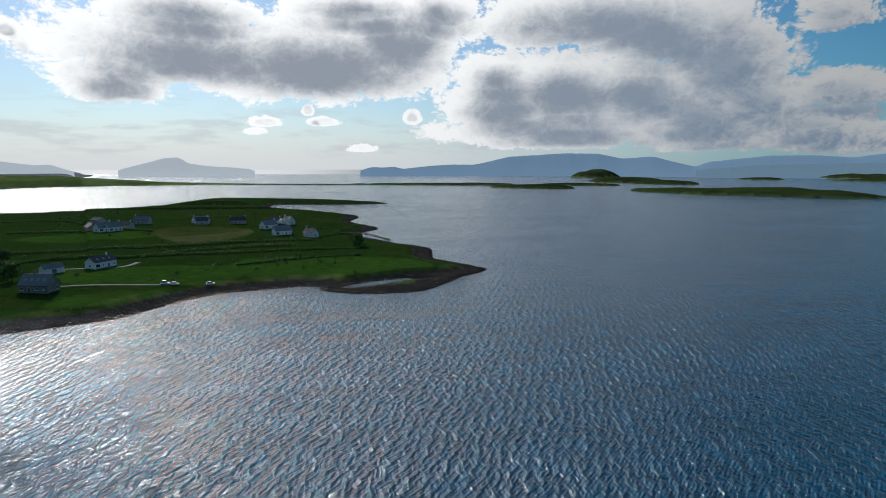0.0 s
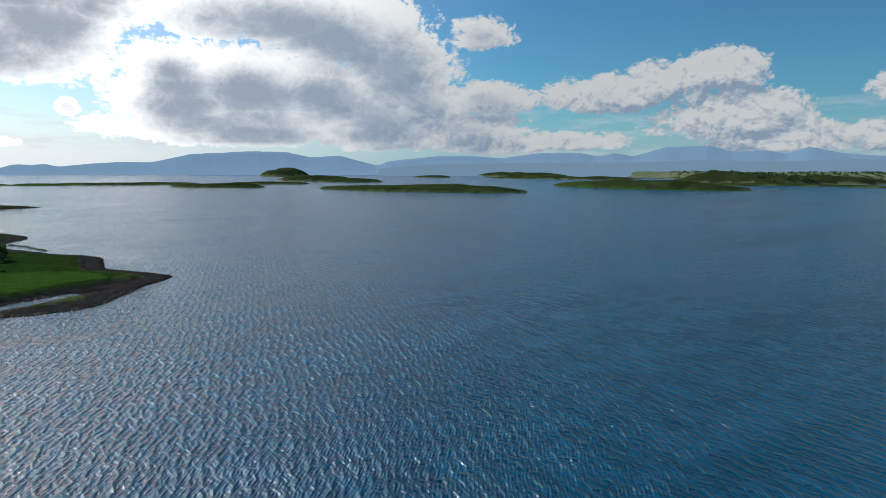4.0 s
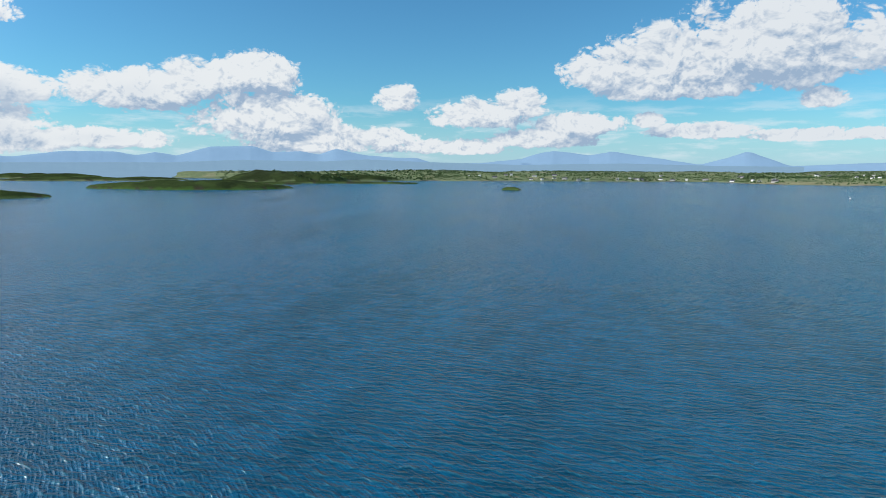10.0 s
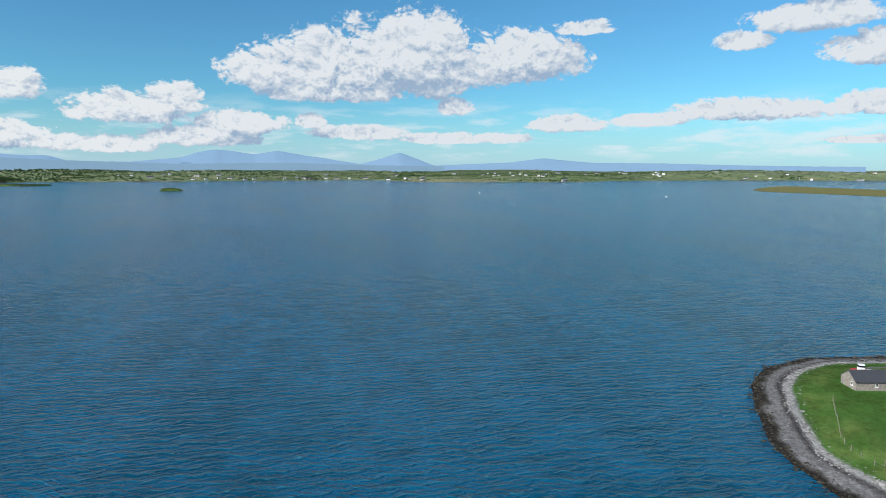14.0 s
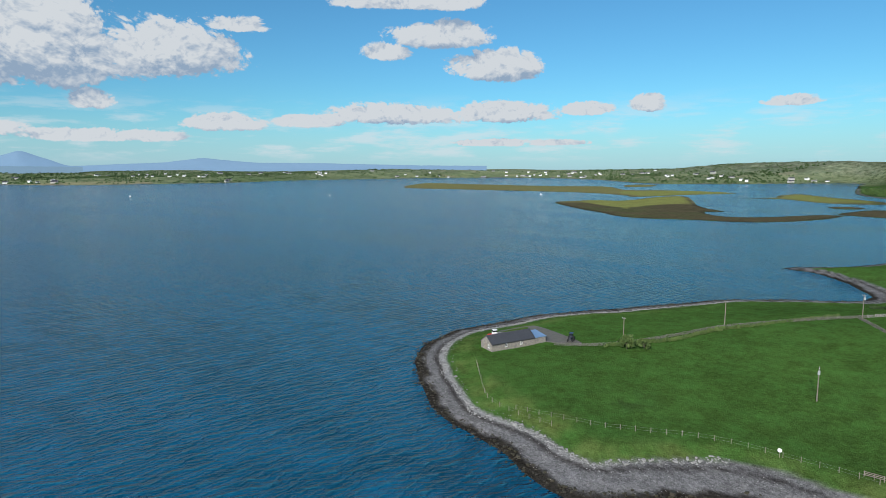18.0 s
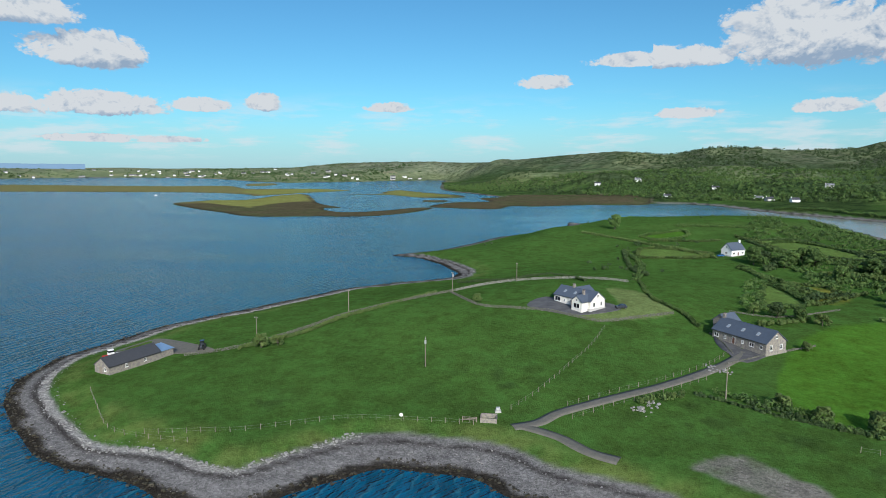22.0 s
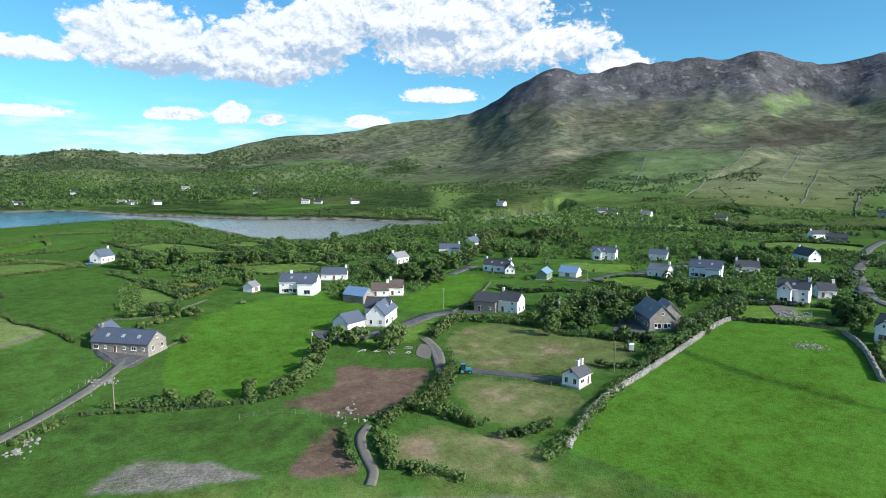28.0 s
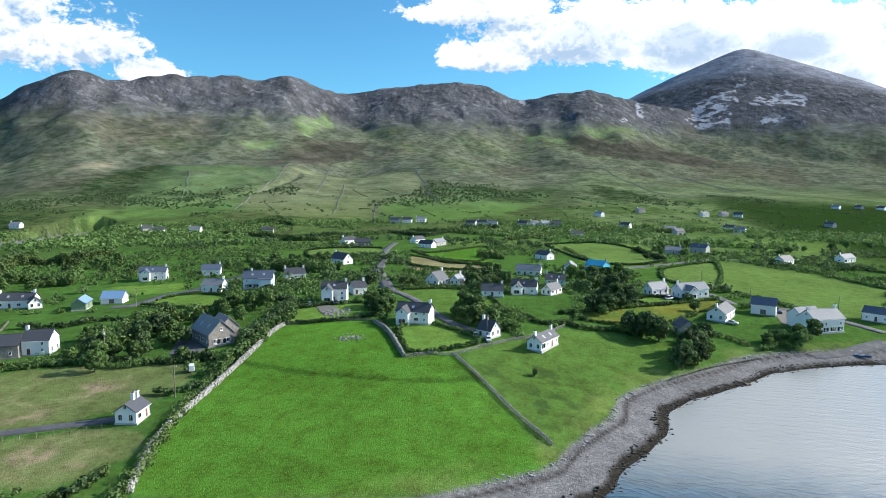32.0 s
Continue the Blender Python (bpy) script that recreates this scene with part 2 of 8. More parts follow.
EAST_POINT = [(173, -140), (173, -153), (172, -184), (163, -210), (152, -238), (141, -271), (123, -293), (99, -322), (116, -357), (145, -383), (164, -389),
              (142, -426), (129, -476), (120, -520), (110, -540), (95, -563), (78, -635), (79, -689), (57, -672), (2, -690), (-70, -690), (-147, -700),
              (-190, -647), (-195, -533), (-211, -484), (-240, -501), (-297, -544), (-338, -545), (-422, -582)]
BEHIND = [(-700, -700), (-1500, -900), (-2500, -2500), (-2500, -4900), (-4900, -4900)]
FAR_SHORE = [(-640, -540), (-459, -610), (-424, -631), (-352, -705), (-260, -790), (-200, -870), (-148, -950), (-90, -1080), (5, -1102), (85, -1103), (240, -1190),
             (380, -1370), (532, -1606), (760, -2300), (929, -2700), (1318, -2100), (1989, -2553), (2500, -2800), (2950, -2650), (3050, -2000), (2900, -1300),
             (2635, -902), (2668, -256), (2999, -26), (2656, 780), (2493, 1295), (2005, 1403), (2500, 2300), (2700, 3600), (2300, 4900)]
FAR_BEHIND = [(4950, 4950), (4950, -4950), (-4000, -4950), (-4000, -1000), (-1500, -600)]
HEAD_FAR = [(-4900, 4900), (-2600, 2600), (-1420, 1620), (-1117, 1878), (-847, 2040), (-560, 2060), (-269, 2053), (-20, 2080), (-269, 2110), (-600, 2150),
            (-1000, 2350), (-1700, 2900), (-2900, 4900)]
SALT_ISLE = [(744, -831), (614, -734), (534, -688), (460, -643), (391, -668), (325, -691), (297, -766), (297, -864), (327, -866), (353, -778), (394, -750), (448, -806), (433, -832), (524, -925), (713, -1206), (745, -1150), (702, -982), (749, -937), (751, -897)]
LONG_ISLE = [(1611, -1103), (1351, -1132), (1012, -1209), (823, -1152), (789, -1104), (766, -1136), (756, -1292), (733, -1462), (933, -1514), (1034, -1448), (1270, -1666), (1431, -1563), (1823, -1529), (2029, -1495)]
SMALL_ISLE = [(645, -1200), (543, -1251), (426, -1154), (347, -1194), (392, -1289), (520, -1409), (618, -1513), (610, -1389), (576, -1297)]
MUD_BANK = [(317, -895), (281, -875), (240, -868), (204, -873), (199, -946), (156, -953), (87, -1022), (-1, -1061), (-1, -1240), (108, -1270), (199, -1268), (268, -1247), (307, -1160), (263, -1062), (317, -1015)]
MARSH_BITS = [[(386, -1061), (364, -1013), (334, -1024), (346, -1077)], [(1343, -1880), (1196, -1674), (1169, -1770), (1285, -1964)]]
SHORES = [rounded(WEST_HEADLAND + NEAR_BAY + EAST_POINT + BEHIND), rounded(FAR_SHORE + FAR_BEHIND), rounded(HEAD_FAR)]
LOW_SHORES = [rounded(s) for s in [SALT_ISLE, LONG_ISLE, SMALL_ISLE, MUD_BANK] + MARSH_BITS]
# islands in the bay: heading, half width in degrees, distance, half depth, height in metres
ISLES = [(-25.5, 9.6, 1560, 120, 14), (-13.0, 3.4, 2080, 70, 5), (-16.6, 3.3, 2600, 220, 26), (-19.4, 2.9, 2350, 90, 16), (-46.0, 7.8, 1890, 150, 27),
         (-74.3, 1.2, 1690, 12, 7), (-35.0, 5.5, 3900, 300, 26), (-13.6, 2.2, 3600, 200, 60), (-27.0, 1.6, 3300, 80, 10), (-8.0, 4.0, 1800, 60, 12),
         (-39.0, 6.5, 3100, 160, 13), (-53.5, 5.2, 2650, 200, 50), (-59.0, 5.0, 2800, 160, 36), (-58.0, 7.0, 2350, 30, 5), (-47.0, 8.0, 2300, 60, 7), (2.5, 7.0, 2080, 16, 5), (-3.0, 4.0, 2080, 16, 4)]
# ponds: x, y, half length, half width, turn in degrees
PONDS = [(67, -598, 24, 15, 10), (-33, 318, 24, 5, 38), (-520, -575, 75, 17, 20), (-235, 905, 80, 22, 10), (-330, 760, 80, 8, 10)]
# knolls of the low land: x, y, radius, height
KNOLLS = [(25, -262, 62, 7.0), (80, -205, 60, 3.0), (60, -470, 70, 6), (-40, -560, 90, 8), (-120, -600, 80, 6), (-90, -420, 90, 4), (-130, -300, 120, 3),
          (-300, -430, 140, 4), (-250, -60, 130, 5), (-300, 330, 160, 3), (-380, -150, 160, 5), (60, -600, 60, 4)]
# the ridge: heading, height angle of the skyline, distance, distance of its foot
RIDGE = [(36, 0.3, 3900, 2500), (50, 2.0, 3700, 1500), (62, 3.6, 3500, 1050), (72, 4.9, 3300, 900), (83, 6.6, 3000, 800), (87.5, 7.8, 2800, 780), (90.9, 8.6, 2700, 760), (96.6, 7.8, 2700, 760),
         (100.4, 9.2, 2650, 760), (103.4, 9.6, 2600, 760), (108, 9.2, 2550, 760), (110.9, 8.4, 2550, 760), (114, 8.8, 2500, 760), (117.6, 10.0, 2450, 760), (119.6, 9.5, 2450, 760),
         (123.1, 9.65, 2400, 780), (128.2, 9.2, 2350, 790), (131.3, 8.65, 2300, 800), (133.8, 9.2, 2250, 800), (137.2, 8.1, 2250, 820)]
RIDGE += [(139.4, 6.4, 2350, 850), (141.5, 5.2, 2400, 880), (148.1, 4.4, 2450, 950), (152, 3.6, 2400, 1000), (155.7, 3.3, 2350, 1050), (158.5, 3.1, 2350, 1080), (162.4, 2.1, 2350, 1120),
          (164.9, 1.4, 2300, 1150), (168.8, 1.3, 2200, 1170), (173, 1.65, 2100, 1180), (175.4, 1.6, 2100, 1180), (178.4, 1.0, 2200, 1180), (182.4, 1.4, 2300, 1200), (187, 1.05, 2400, 1230),
          (191.7, 0.6, 2600, 1400), (193.7, 0.8, 2600, 1500), (197.8, 0.5, 3000, 1700), (203, 0.4, 3500, 2000), (212, 0.3, 3900, 2600)]
RIDGE_AT = np.arange(30.0, 230.0, 0.1)
RIDGE_SMOOTH = []
for column, soft_ in ((1, 11), (2, 61), (3, 61)):
    values = np.interp(RIDGE_AT, [row[0] for row in RIDGE], [row[column] for row in RIDGE])
    for _ in range(3):
        values = np.convolve(np.pad(values, soft_ // 2, "edge"), np.ones(soft_) / soft_, "valid")
    RIDGE_SMOOTH.append(values)
CONE = (78.5, 4000.0, 823.0)


def ground_parts(x, y):
    """Height of the ground, how far inland, height of the hills alone."""
    x, y = np.asarray(x, float), np.asarray(y, float)
    r = np.hypot(x, y)
    a = np.degrees(np.arctan2(-x, y))
    inland = np.full(x.shape, -260.0)
    for line in SHORES:
        inland = np.maximum(inland, signed(line, x, y))
    low = np.full(x.shape, -260.0)
    for line in LOW_SHORES:
        near = (np.abs(x - line[:, 0].mean()) < 1000) & (np.abs(y - line[:, 1].mean()) < 700)
        if near.any():
            low[near] = np.maximum(low[near], signed(line, x[near], y[near]))
    isle_z = np.full(x.shape, -260.0)
    for heading_, half, dist, depth, tall in ISLES:
        off = (a - heading_ + 180) % 360 - 180
        skew = fbm(x, y, 150.0, 4, 5) * 0.55
        q = (off / half) ** 2 + ((r - dist - off * 9) / depth) ** 2 + skew
        isle_z = np.maximum(isle_z, np.where(q < 1, 1.2 + tall * (1 - np.clip(q, 0, 1)) ** 0.75 * (0.72 + 0.4 * fbm(x, y, 110.0, 4, 8)) + 2.5 * step(q, 1.0, 0.94), -8 * (q - 1)))
    for px_, py_, length, width, turn in PONDS:
        c, s = math.cos(radians(turn)), math.sin(radians(turn))
        u, v = (x - px_) * c + (y - py_) * s, -(x - px_) * s + (y - py_) * c
        q = np.sqrt((u / length) ** 2 + (v / width) ** 2) + 0.12 * fbm(x, y, 25.0, 2, 3)
        inland = np.minimum(inland, np.where(q < 2.5, (q - 1) * min(width, 12), 260))
    wob = fbm(x, y, 14.0, 3, 11) * 2.2
    d = inland + wob * step(r, 60, 400) * 0.6 + wob * 0.4
    shore = np.where(d < 0, np.maximum(d * 0.09, -7.0), np.minimum(d, 13) * 0.12 + step(d, 12, 19) * 1.3)
    # hills
    a360 = np.where(a < 30, a + 360, a)
    el, dist, foot = (np.interp(a360, RIDGE_AT, RIDGE_SMOOTH[k]) for k in range(3))
    inside_ridge = step(a360, 30, 48) * step(a360, 222, 205)
    crest = EYE[2] + dist * np.tan(np.radians(el))
    u = (r - foot) / (dist - foot)
    rise = np.where(u < 0, 0, np.where(u < 1, 0.35 * u + 0.65 * np.clip(u, 0, 1) ** 3.5, 1 - (u - 1) * 0.8))
    hills = np.maximum(crest * rise, 0) * inside_ridge
    rough = fbm(x, y, 420.0, 5, 21)
    gully = 1 - np.abs(fbm(x * 1.0, y * 1.0, 300.0, 4, 31))
    bumpy = step(u, 0.02, 0.5) * inside_ridge
    hills = hills + bumpy * (rough * (9 + 0.10 * hills) * step(u, 1.05, 0.75) + (gully - 0.75) * 0.22 * hills * step(u, 1.0, 0.82))
    hills = hills + step(u, 0.55, 0.85) * inside_ridge * step(hills, 150, 320) * (fbm(x, y, 110.0, 4, 35) * 16 - np.abs(fbm(x, y, 240.0, 3, 37)) * 26) * step(u, 1.1, 0.98)
    fore = step(a360, 155, 170) * step(u, -0.02, 0.1) * step(u, 0.95, 0.5) * inside_ridge * step(d, 10, 250) * step(a360, 203, 190)
    hills = hills + fore * (16 + 36 * fbm(x, y, 300.0, 3, 41))
    ca, cr, ch = CONE
    cx, cy = -cr * math.sin(radians(ca)), cr * math.cos(radians(ca))
    cd = np.hypot(x - cx, y - cy)
    cone = ch - 0.49 * (np.sqrt(cd ** 2 + 150 ** 2) - 150) + fbm(x, y, 260.0, 4, 51) * 0.02 * cd + 22 * np.exp(-(cd / 120) ** 2) - 10
    hills = np.maximum(hills, np.where(r > 2300, cone, 0))
    # low rolling land
    roll = 8 + 34 * step(r, 2650, 4500) + fbm(x, y, 600.0, 4, 61) * (5 + 9 * step(r, 2600, 3600))
    east_side = step(a360, 190, 204) * step(r, 1200, 2400)
    head = ((a > 8) & (a < 60) & (r > 1600))
    low_land = np.where(head, 5 + 14 * step(a, 20, 31) * step(r, 1900, 2600) + 8 * fbm(x, y, 300.0, 3, 66), roll * east_side)
    knolls = fbm(x, y, 130.0, 3, 71) * 1.3 + 1.6 * step(d, 20, 160) + 5 * step(r, 330, 720) * step(a360, 60, 160)
    for kx, ky, kr, kh in KNOLLS:
        knolls = knolls + kh * np.exp(-((x - kx) ** 2 + (y - ky) ** 2) / kr ** 2)
    climb = np.where(a360 > 165, step(d, 9, 255), step(d, 9, 110))
    z = shore + climb * np.maximum(hills, low_land) + step(d, 12, 60) * knolls * step(r, 1500, 900)
    z = np.where(d < 9, shore, z)
    z = np.maximum(z, np.where(low > -200, np.where(low < 0, low * 0.08, np.minimum(low * 0.06, 1.0) + 0.25 * fbm(x, y, 60.0, 3, 81)), -50))
    z = np.maximum(z, isle_z)
    return z, d, hills, low, isle_z


def ground_z(x, y):
    return float(ground_parts(np.array([x]), np.array([y]))[0][0])

# houses: x, y, turn of the ridge, length, width, height of the eaves, wall, roof, form
SHORE_HOUSES = [
    (21.9, -226.3, 145, 17.0, 7.8, 2.9, 'c', 'b', 'bung1'),
    (-31.3, -204.0, 313, 19, 8.6, 3.0, 's', 'b', 'bung2'),
    (-111.4, -189.3, 222, 14.7, 7.0, 4.1, 'w', 'b', 'wh1'),
    (-96.9, -186.9, 196, 8.3, 7.4, 3.2, 'w', 'b', 'garage'),
    (-108.0, -253.9, 321, 16, 8.6, 5.1, 'w', 'b', 'modern'),
    (-134.7, -274.1, 327, 12.2, 7.4, 2.8, 'w', 'b', 'cot'),
    (-121.1, -224.7, 295, 10.1, 7.4, 2.9, 's', 'm', 'shed'),
    (-134.6, -230.0, 326, 7.3, 7.4, 2.4, 'w', 'n', 'cot'),
    (-141.0, -227.0, 324, 5.8, 7.4, 3.5, 'w', 'n', 'tall'),
    (-188.2, -300.8, 197, 10.5, 7.4, 3.3, 'w', 'g', 'cot')]
LANE_HOUSES = [
    (-237.0, -316.6, 327, 13.3, 7.4, 3.3, 'w', 'b', 'cot'),
    (-267.1, -331.2, 207, 14, 7.4, 3.4, 'w', 'b', 'gab'),
    (-217.1, -246.4, 294, 14.8, 7.4, 3.4, 'w', 'd', 'long'),
    (-218.2, -238.9, 232, 9.3, 5.0, 2.4, 'w', 'd', 'gab'),
    (-219.8, -215.1, 210, 11.1, 5.4, 2.9, 'n', 'm', 'shed'),
    (-233.0, -210.1, 292, 9.1, 7.4, 2.4, 'w', 'm', 'shed'),
    (-296.9, -240.7, 297, 14, 7.4, 4.4, 'w', 'b', 'dormer'),
    (-315.0, -215.9, 297, 10, 7.4, 3.4, 'w', 'b', 'cot'),
    (-261.5, -177.9, 278, 9.8, 7.4, 3.4, 'w', 'g', 'cot'),
    (-272.7, -160.6, 293, 14.0, 8.6, 5.0, 'b', 'b', 'modern')]
VILLAGE_HOUSES = [
    (-298.2, -154.5, 306, 10.4, 7.4, 3.4, 'w', 'd', 'long'),
    (-158.6, -172.1, 293, 8.0, 7.4, 4.6, 'w', 'd', 'farm'),
    (-152.8, -179.3, 301, 8.6, 7.4, 4.0, 's', 'd', 'farmb'),
    (-180.9, -124.6, 235, 15.6, 8.6, 3.7, 's', 'g', 'stoneh'),
    (-119.7, -104.7, 192, 6.0, 5.0, 2.8, 'w', 'd', 'cottage'),
    (-245.1, -108.1, 285, 10.5, 7.4, 5.4, 'w', 'd', 'dormer'),
    (-376.2, -160.7, 239, 14, 7.4, 3.4, 'w', 'd', 'gab'),
    (-515.1, -199.8, 292, 14, 7.4, 3.4, 's', 'd', 'long'),
    (-531.5, -219.5, 147, 14, 7.4, 3.4, 'w', 'd', 'cot'),
    (-49.1, -392.1, 221, 10.2, 7.4, 3.4, 'w', 'b', 'gab')]
ROAD_HOUSES = [
    (-90.7, -266.8, 212, 5.1, 5.0, 2.4, 'w', 'g', 'shed'),
    (-261.1, -103.9, 309, 6.2, 6.9, 2.9, 'w', 'd', 'cot'),
    (-219.0, -64.5, 268, 12.7, 7.4, 4.3, 'w', 'd', 'dormer'),
    (-209.3, -34.9, 244, 5.5, 6.0, 2.6, 'w', 'd', 'gab'),
    (-205.0, -15.9, 158, 12.4, 5.2, 2.9, 'w', 'd', 'long'),
    (-317.5, 45.8, 122, 16, 7.4, 4.1, 'w', 'g', 'dormer'),
    (-316.9, 30.0, 133, 11.4, 5.7, 3.0, 'w', 'g', 'gab'),
    (-274.5, 52.0, 156, 15.5, 7.2, 3.1, 'w', 'd', 'cot'),
    (-290.2, 72.2, 252, 9.5, 7.4, 4.2, 'w', 'b', 'shed'),
    (-268.0, 87.2, 119, 14.2, 8.6, 5.4, 'w', 'g', 'hall')]
HILL_FOOT_HOUSES = [
    (-291.2, 116.5, 230, 10.2, 6.1, 3.4, 'w', 'b', 'cot'),
    (-490.5, 133.6, 137, 14, 7.4, 3.4, 'w', 'd', 'cot'),
    (-516.4, 181.9, 131, 14, 7.4, 3.4, 'w', 'g', 'cot'),
    (-296.0, -75.7, 164, 10.2, 7.4, 2.6, 'w', 'd', 'gab'),
    (-300.0, -66.1, 167, 7.4, 5.0, 2.4, 'w', 'g', 'gab'),
    (-277.3, -44.7, 278, 9.6, 7.4, 2.6, 'w', 'd', 'cot'),
    (-289.7, -31.4, 268, 11.9, 7.4, 3.5, 'w', 'd', 'dormer'),
    (-293.2, -19.0, 154, 10.4, 5.1, 2.4, 'w', 'd', 'gab'),
    (-353.8, -36.0, 267, 13.8, 7.4, 3.0, 'w', 'g', 'cot'),
    (-322.3, -19.3, 277, 9.7, 7.4, 2.7, 'w', 'd', 'long')]
BAY_HOUSES = [
    (-452.1, -34.8, 230, 12.0, 7.4, 3.4, 'w', 'd', 'cot'),
    (-396.5, 2.3, 235, 12.9, 7.4, 3.3, 'a', 'a', 'cot'),
    (-389.5, -14.1, 180, 14, 6.7, 2.5, 'w', 'g', 'cot'),
    (-557.4, 86.9, 235, 14, 7.4, 4.4, 'g', 'b', 'dormer'),
    (-537.0, 63.1, 271, 12.2, 7.4, 3.0, 'g', 'g', 'cot'),
    (-563.9, -163.2, 157, 14, 7.4, 3.4, 'w', 'd', 'cot'),
    (-515.0, -140.3, 249, 14, 7.4, 3.4, 'w', 'd', 'cot'),
    (-543.7, -137.8, 336, 14, 7.4, 3.2, 'g', 'g', 'cot'),
    (-244.3, 33.8, 196, 6.8, 6.2, 3.3, 'g', 'd', 'shed'),
    (-181.8, 274.0, 177, 13.4, 8.6, 3.3, 's', 'g', 'stoneW')]
SLIP_HOUSES = [
    (-188.0, 336.0, 71, 14, 7.4, 3.4, 'w', 'd', 'longW'),
    (-203.1, 316.9, 59, 10, 5.2, 2.8, 'w', 'g', 'shed'),
    (-286.8, 502.0, 132, 14, 7.4, 3.4, 's', 'd', 'cot'),
    (-271.4, 492.1, 63, 12.1, 7.4, 3.4, 'w', 'g', 'gab'),
    (-266.0, 496.4, 65, 12.2, 7.4, 3.4, 'w', 'g', 'gab'),
    (-264.8, 511.9, 167, 14, 7.4, 3.4, 'g', 'd', 'cot'),
    (-268.9, 552.5, 176, 14, 7.4, 3.4, 'g', 'g', 'gab'),
    (-221.8, 565.4, 46, 14, 7.4, 3.4, 'w', 'g', 'cot'),
    (-216.0, 554.5, 191, 10, 7.4, 3.3, 'g', 'd', 'cot'),
    (-188.3, 567.0, 195, 14, 7.4, 3.3, 'g', 'd', 'long')]
WEST_HOUSES = [
    (-152.4, 538.5, 57, 14, 7.4, 3.4, 'w', 'g', 'gab'),
    (-129.3, 494.2, 41, 14, 7.4, 3.4, 'w', 'g', 'gab'),
    (-143.2, 571.3, 139, 10.7, 7.4, 3.4, 'w', 'g', 'gab'),
    (-104.6, 486.5, 143, 10, 7.4, 3.4, 'w', 'd', 'gab'),
    (-156.4, 576.7, 162, 10, 7.4, 2.8, 'w', 'd', 'cot'),
    (-306.4, 548.8, 155, 11.2, 7.4, 3.4, 'g', 'd', 'shed')]
HOUSES = SHORE_HOUSES + LANE_HOUSES + VILLAGE_HOUSES + ROAD_HOUSES + HILL_FOOT_HOUSES + BAY_HOUSES + SLIP_HOUSES + WEST_HOUSES
# roads and drives: surface, width, line
ROADS = [
    ('gravel', 3.2, [(26, -129), (21, -133), (17, -140), (8, -149), (-6, -162), (-19, -178), (-26, -189), (-29, -196)]),
    ('tar', 6, [(-29, -234), (-28, -223), (-25, -209), (-26, -198), (-29, -193)]),
    ('gravel', 3, [(24, -130), (16, -127), (9, -122), (3, -120)]),
    ('gravel', 2.2, [(-53, -95), (-56, -99), (-58, -106), (-61, -113), (-65, -117)]),
    ('gravel', 2.2, [(-97, -134), (-103, -144), (-109, -156), (-111, -163)]),
    ('tar', 3.5, [(-103, -132), (-107, -126), (-113, -117), (-119, -108)]),
    ('tar', 6, [(-88, -188), (-89, -179), (-98, -177), (-114, -180), (-130, -186), (-140, -185), (-149, -179)]),
    ('tar', 5.5, [(-190, -253), (-218, -268)])]
ROADS += [
    ('tar', 5.5, [(-223, -203), (-229, -196), (-253, -197), (-264, -192), (-305, -193), (-332, -191)]),
    ('tar', 6, [(-555, -182), (-472, -164), (-398, -140), (-346, -124), (-293, -102), (-272, -92)]),
    ('tar', 4, [(-272, -92), (-256, -76), (-234, -61), (-221, -51), (-214, -41)]),
    ('tar', 5, [(-305, 63), (-329, 55), (-338, 37), (-359, 31)]),
    ('tar', 5, [(-401, 10), (-455, 50), (-501, 87), (-505, 115)]),
    ('tar', 5, [(-258, 106), (-243, 88), (-236, 75)]),
    ('tar', 4.5, [(-271, 111), (-284, 103), (-300, 90), (-307, 69)]),
    ('gravel', 2.4, [(-112, -163), (-108, -150), (-100, -137)]),
    ('tar', 3.5, [(-204, 327), (-194, 331), (-177, 337), (-175, 352)])]
ROADS += [
    ('gravel', 3, [(-178, 283), (-158, 291), (-133, 295)])]
# yards: surface, outline
YARDS = [
    ('asphalt', [(40, -220), (35, -233), (23, -228), (13, -231), (7, -225), (20, -214), (32, -215)]),
    ('asphalt', [(-25, -204), (-28, -199), (-36, -197), (-29, -187), (-25, -192)]),
    ('gravel', [(157, -148), (155, -160), (148, -162), (130, -158), (126, -154), (138, -149), (147, -141)]),
    ('asphalt', [(-194, -146), (-195, -144), (-178, -127), (-170, -121), (-164, -128), (-172, -133)]),
    ('gravel', [(-235, -112), (-232, -101), (-218, -100)]),
    ('asphalt', [(-334, 29), (-322, 38), (-306, 37), (-310, 29)]),
    ('gravel', [(-305, 81), (-295, 84), (-274, 81), (-276, 75)]),
    ('gravel', [(-107, -158), (-108, -153), (-101, -145), (-100, -150)]),
    ('asphalt', [(-85, -190), (-90, -191), (-91, -186), (-87, -179), (-84, -180)])]
# fields: growth, outline
FIELDS = [
    ('bright', [(-93, -82), (-124, -95), (-193, -110), (-204, -110), (-215, -81), (-178, -56), (-184, -42), (-131, -10), (-115, -17)]),
    ('bright', [(-48, -214), (-72, -241), (-109, -248), (-121, -221), (-95, -191), (-74, -163), (-56, -144), (-48, -147), (-32, -161)]),
    ('bright', [(-127, -205), (-183, -248), (-200, -236), (-144, -191)]),
    ('mown', [(14, -254), (0, -253), (-11, -228), (12, -211), (22, -214), (7, -225)]),
    ('lawn', [(-92, -173), (-108, -175), (-127, -182), (-128, -176), (-110, -164), (-99, -164)]),
    ('lawn', [(-216, -113), (-230, -115), (-235, -90), (-220, -83)]),
    ('lawn', [(-196, -64), (-212, -57), (-197, -36), (-186, -43), (-181, -55)])]
